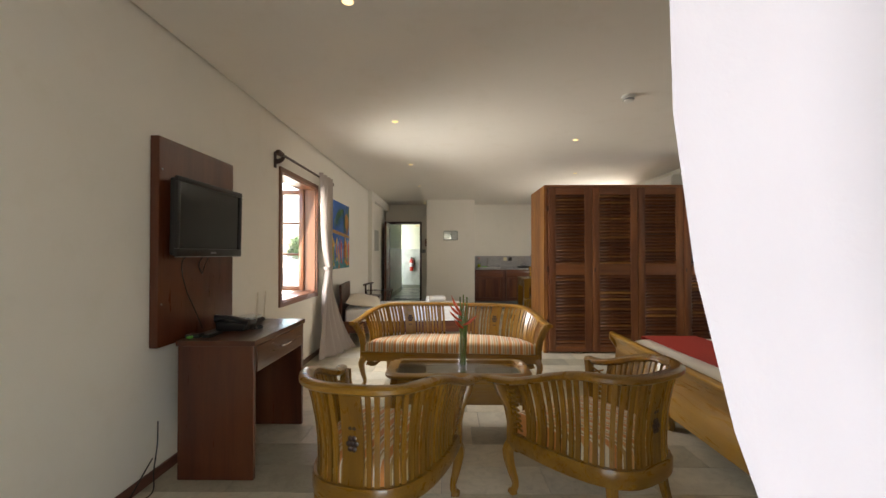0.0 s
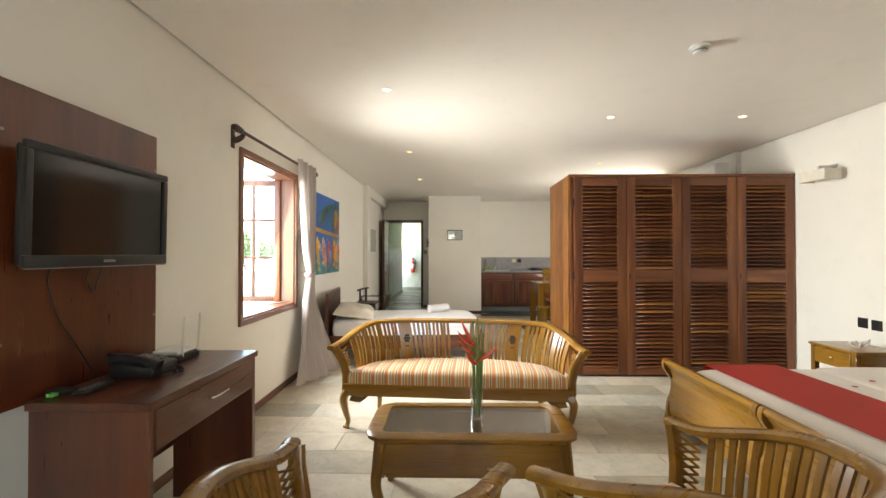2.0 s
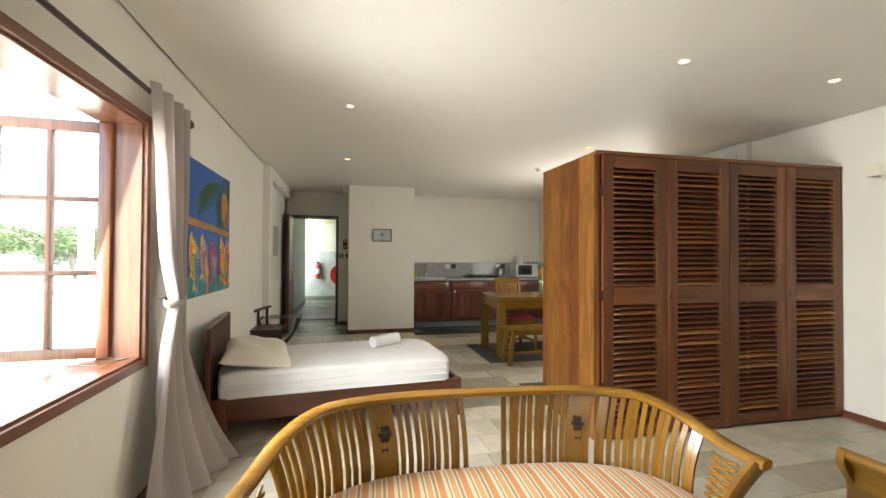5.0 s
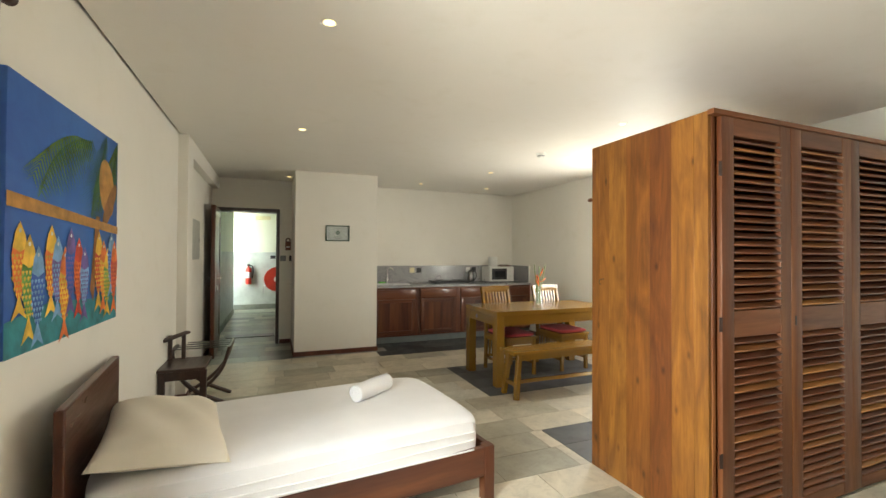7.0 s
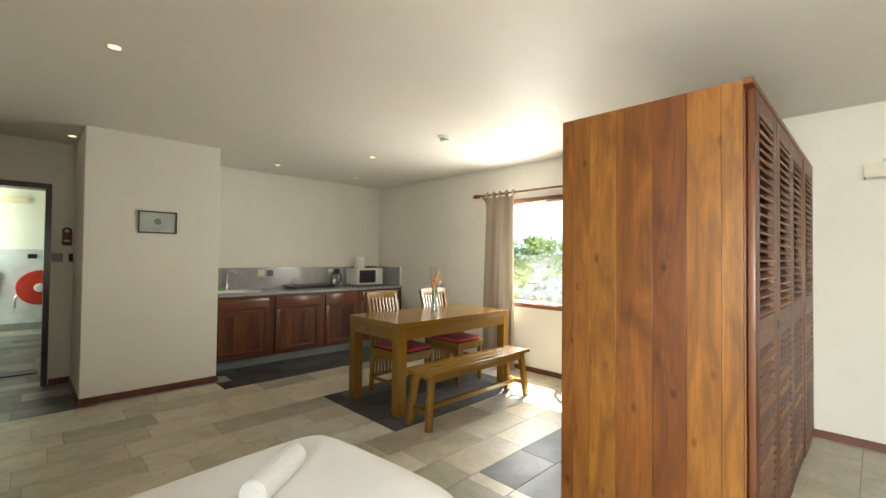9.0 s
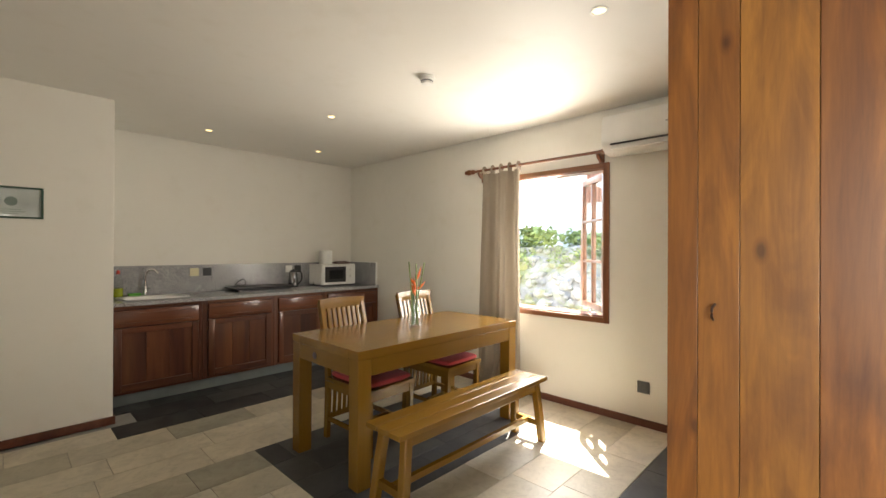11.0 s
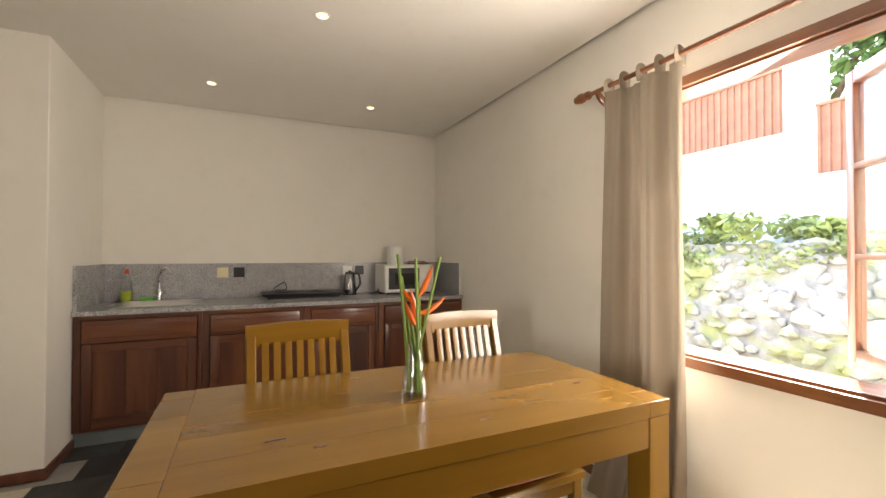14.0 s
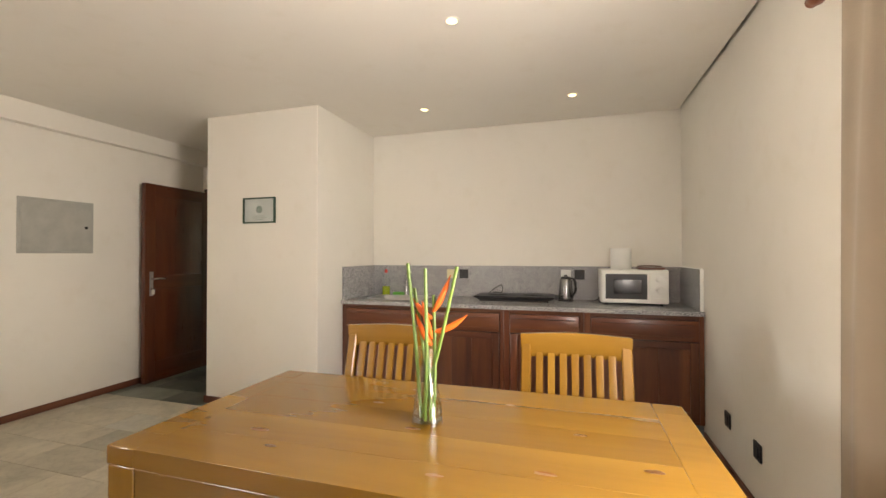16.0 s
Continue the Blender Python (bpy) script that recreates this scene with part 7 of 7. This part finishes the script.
    part("cap", lathe(bmesh.new(), [(0.015, 0.22), (0.016, 0.235), (0.009, 0.255), (0.0, 0.257)], 14), M["redpaint"], b, "red cap")
    sp = thing("sponge", pose(0.96, 10.935, ZT), "green washing-up sponge on the worktop", "sponge")
    bx("pad", (-0.05, 0.05, -0.03, 0.03, 0.0, 0.03), M["greenplastic"], sp, 0.006)
    ho = thing("hotplate", pose(2.12, 10.80, ZT), "low black two-ring electric hotplate with a cable", "hotplate")
    bm = bmesh.new()
    rows = [(0.29, 0.14, 0.0), (0.29, 0.14, 0.012), (0.335, 0.16, 0.034), (0.335, 0.16, 0.044), (0.31, 0.145, 0.046)]
    rgs = [[bm.verts.new((sx_ * a_, sy_ * b_, z_)) for sx_, sy_ in ((-1, -1), (1, -1), (1, 1), (-1, 1))] for a_, b_, z_ in rows]
    for r0, r1 in zip(rgs, rgs[1:]):
        for q in range(4):
            bm.faces.new((r0[q], r0[(q + 1) % 4], r1[(q + 1) % 4], r1[q]))
    bm.faces.new(rgs[-1])
    bm.faces.new(rgs[0][::-1])
    part("housing", bm, M["black"], ho)
    for x in (-0.155, 0.155):
        part("ring", lathe(bmesh.new(), [(0.0, 0.047), (0.085, 0.047), (0.09, 0.05), (0.085, 0.054), (0.0, 0.054)], 28, x, 0, 0), M["black"], ho)
    part("cable", tube(bmesh.new(), smooth_path([(-0.25, 0.1, 0.048), (-0.2, 0.13, 0.09), (-0.14, 0.12, 0.12), (-0.13, 0.1, 0.06), (-0.22, 0.12, 0.055)], 6), 0.0045, 6), M["black"], ho)
    ke = thing("kettle", pose(2.545, 10.86, ZT), "brushed steel electric kettle with black handle", "kettle")
    part("jug", lathe(bmesh.new(), [(0.0, 0.012), (0.060, 0.014), (0.062, 0.03), (0.054, 0.12), (0.046, 0.185), (0.042, 0.19)], 24), M["darksteel"], ke)
    part("base", lathe(bmesh.new(), [(0.0, 0.0), (0.068, 0.001), (0.068, 0.012), (0.0, 0.013)], 24), M["black"], ke)
    part("lid", lathe(bmesh.new(), [(0.043, 0.19), (0.04, 0.205), (0.015, 0.212), (0.012, 0.222), (0.0, 0.224)], 20), M["black"], ke, "black lid")
    part("handle", sweep(bmesh.new(), smooth_path([(0.03, -0.025, 0.195), (0.07, -0.055, 0.185), (0.08, -0.06, 0.1), (0.05, -0.04, 0.04)], 5), 0.012, 0.009, n=8), M["black"], ke, "black handle")
    kc = thing("kettle_cable", pose(2.78, 10.88, ZT), "loose black appliance cable on the worktop", "cable")
    part("cord", tube(bmesh.new(), smooth_path([(-0.06, 0.0, 0.006), (-0.02, -0.05, 0.006), (0.03, -0.04, 0.03), (0.05, 0.04, 0.09), (0.06, 0.05, 0.07), (0.03, -0.06, 0.006), (0.09, -0.07, 0.006)], 6), 0.0045, 6), M["black"], kc)
    m = thing("microwave", pose(3.06, 10.80, ZT), "cream-white microwave oven with two dials", "microwave")
    bx("case", (-0.245, 0.245, -0.14, 0.17, 0.015, 0.275), M["white"], m, 0.008)
    bx("fascia", (-0.24, 0.24, -0.152, -0.141, 0.018, 0.272), M["white"], m, 0.004)
    do = bx("door", (-0.235, 0.115, -0.163, -0.153, 0.022, 0.268), M["white"], m, 0.004)
    bx("window", (-0.21, 0.09, -0.1655, -0.163, 0.05, 0.245), M["black"], do, 0.002, "black door window")
    bx("mesh_view", (-0.15, 0.05, -0.167, -0.1656, 0.09, 0.2), M["screen"], do, 0.0)
    for z in (0.205, 0.12):
        part("dial", lathe(bmesh.new(), [(0.034, -0.152), (0.034, -0.158), (0.022, -0.16), (0.02, -0.172), (0.0, -0.173)], 20, 0.18, 0, z, "y"), M["white"], m, "white dial")
    bx("button", (0.15, 0.21, -0.158, -0.152, 0.035, 0.06), M["white"], m, 0.003)
    for x in (-0.2, 0.2):
        for y in (-0.1, 0.12):
            part("foot", lathe(bmesh.new(), [(0.012, 0.0), (0.014, 0.015)], 10, x, y, 0), M["black"], m)
    to = thing("paper_roll", pose(2.985, 10.85, ZT + 0.275), "white kitchen paper roll standing on the microwave", "paper roll")
    part("roll", lathe(bmesh.new(), [(0.02, 0.0), (0.078, 0.0), (0.081, 0.004), (0.081, 0.165), (0.076, 0.172), (0.02, 0.172)], 24), M["white"], to)
    tr = thing("wooden_tray", pose(3.2, 10.82, ZT + 0.275), "small reddish wooden tray on the microwave", "tray")
    bm = bulge(bmesh.new(), -0.1, 0.1, -0.07, 0.07, 0.0, 0.02, 0.0, 6.0)
    part("board", bm, M["kitx"], tr)
    part("spoon", sweep(bmesh.new(), smooth_path([(-0.09, 0.02, 0.026), (-0.02, 0.0, 0.03), (0.08, -0.02, 0.027)], 4), lambda q: 0.018 - 0.012 * q, 0.005, n=6), M["kitx"], tr)
    socket("wall_socket", pose(1.49, 10.978, 1.095, 0, 0, 180), 0.085, 0.085, M["cream"], "cream wall switch on the splashback")
    socket("wall_socket", pose(1.615, 10.978, 1.095, 0, 0, 180), 0.085, 0.085, M["black"], "black wall socket on the splashback")
    socket("wall_socket", pose(2.545, 10.978, 1.10, 0, 0, 180), 0.085, 0.085, M["white"], "white wall socket on the splashback")
    socket("wall_socket", pose(2.66, 10.978, 1.10, 0, 0, 180), 0.085, 0.085, M["black"], "black wall socket on the splashback")
    sl = thing("slippers_rag", pose(3.36, 10.30, 0), "small grey bundle on the floor beside the kitchen units", "rag")
    part("bundle", bulge(bmesh.new(), -0.07, 0.05, -0.05, 0.05, 0.0, 0.06, 0.02, 2.6), M["grey"], sl)


kitchen()


def air_conditioner():
    a = thing("air_conditioner", pose(XK, 6.34, 2.09), "white split air conditioner high on the wall", "air conditioner")
    L = 0.985
    prof = [(0.0, 0.0), (-0.10, 0.0), (-0.165, 0.03), (-0.195, 0.075), (-0.2, 0.12), (-0.195, 0.24), (-0.17, 0.288), (-0.13, 0.297), (0.0, 0.297)]
    bm = bmesh.new()
    f0 = bm.faces.new([bm.verts.new((x, 0, z)) for x, z in prof])
    r = bmesh.ops.extrude_face_region(bm, geom=[f0])
    bmesh.ops.translate(bm, verts=[v for v in r["geom"] if isinstance(v, bmesh.types.BMVert)], vec=(0, L, 0))
    bmesh.ops.bevel(bm, geom=[e for e in bm.edges if abs(e.verts[0].co.y - e.verts[1].co.y) < 1e-6], offset=0.008, segments=2, affect="EDGES")
    part("casing", bm, M["white"], a)
    bm = bmesh.new()
    tilt = sweep(bm, [(-0.193, 0.06, 0.062), (-0.193, L - 0.07, 0.062)], 0.004, 0.007, n=6)
    part("air_slot", bm, M["black"], a, "dark outlet slot")
    part("flap", sweep(bmesh.new(), [(-0.165, 0.06, 0.026), (-0.165, L - 0.07, 0.026)], 0.03, 0.004, n=6), M["white"], a)
    bx("badge", (-0.2035, -0.2, L / 2 - 0.03, L / 2 + 0.03, 0.16, 0.168), M["grey"], a, 0.0005)
    bx("display", (-0.2035, -0.199, 0.05, 0.1, 0.1, 0.135), M["grey"], a, 0.001)


air_conditioner()
s = thing("wall_controls", pose(XK, 6.36, 0), "grey switches beside the wardrobe", "wall switch")
bx("upper_plate", (-0.012, 0.0, -0.045, 0.045, 0.78, 0.86), M["black"], s, 0.002)
bx("lower_plate", (-0.02, 0.0, -0.05, 0.05, 0.45, 0.66), M["grey"], s, 0.003)

# ---- floor, piece by piece ----


def floors():
    rng = random.Random(21)
    fl = structure("floor", [(XL - 0.1, XR + 0.1, 0.1, 11.2, -0.1, -0.008)], M["grout"], "stone tile floor with pale marble and dark slate tiles", "floor")
    L, P, phase = 0.56, 0.28, 6.84
    cache = {}
    rest = bmesh.new()

    def tile(x0, x1, y0, y1, mat, parent, solo):
        g = 0.0016
        if not solo:
            box(rest, x0 + g, x1 - g, y0 + g, y1 - g, -0.008, 0.0)
            return
        key = (round(x1 - x0, 3), round(y1 - y0, 3), mat)
        if key not in cache:
            bm = box(bmesh.new(), g, x1 - x0 - g, g, y1 - y0 - g, -0.008, 0.0, 0.0009, 1)
            cache[key] = mesh_of("floor_tile", bm, M[mat])
        o = new("floor_tile", cache[key])
        o.parent = parent
        o.location = (x0, y0, -0.0003 * rng.random())

    def zone(x, y):
        if y > 9.92 and x < -0.2:
            return "halltile"
        if 9.63 < y and x > 0.64:
            return "slate"
        if 7.67 < y < 8.80 and 1.24 < x < 3.0:
            return "slate"
        if 6.27 < y < 6.85 and x > 1.22:
            return "slate"
        return "tile"

    # running rows along x
    y = phase - P * 24
    while y < 11.0:
        y0, y1 = max(y, 0.1), min(y + P, 11.0)
        yc = (y0 + y1) / 2
        if y1 - y0 > 0.02:
            edges = [XL]
            x = XL - rng.uniform(0.05, 0.5)
            breaks = [1.24] if 7.67 < yc < 8.80 or 6.27 < yc < 6.85 else []
            if 7.67 < yc < 8.80:
                breaks.append(3.0)
            while True:
                x += L
                if x >= XR - 0.06:
                    break
                if x > XL + 0.06 and all(abs(x - b) > 0.07 for b in breaks):
                    edges.append(x)
            edges = sorted(edges + breaks + [XR])
            for x0, x1 in zip(edges, edges[1:]):
                xc = (x0 + x1) / 2
                if yc > 10.0 and -0.40 < xc < 0.6:
                    continue
                solo = yc > 1.9 and not (xc > 1.75 and 2.3 < yc < 4.2) and not (xc > 1.4 and 5.5 < yc < 6.2)
                tile(x0, x1, y0, y1, zone(xc, yc), fl, solo)
        y += P
    p = part("floor_tiles_joined", rest, M["tile"], fl, "pale marble tiles", smooth=False)
    p["kind"] = "stuff"
    y = 11.2
    corr = bpy.data.objects["corridor_floor"]
    while y < 15.45:
        x = -1.55 - rng.uniform(0, 0.5)
        while x < 2.2:
            if x < 0.3:
                tile(x, x + L, y, min(y + P, 15.45), "halltile", corr, True)
            x += L
        y += P
    for yy in (11.0,):
        for k in range(2):
            tile(-1.5 + k * 0.43, -1.5 + k * 0.43 + 0.43, 11.0, 11.2, "halltile", fl, True)


floors()
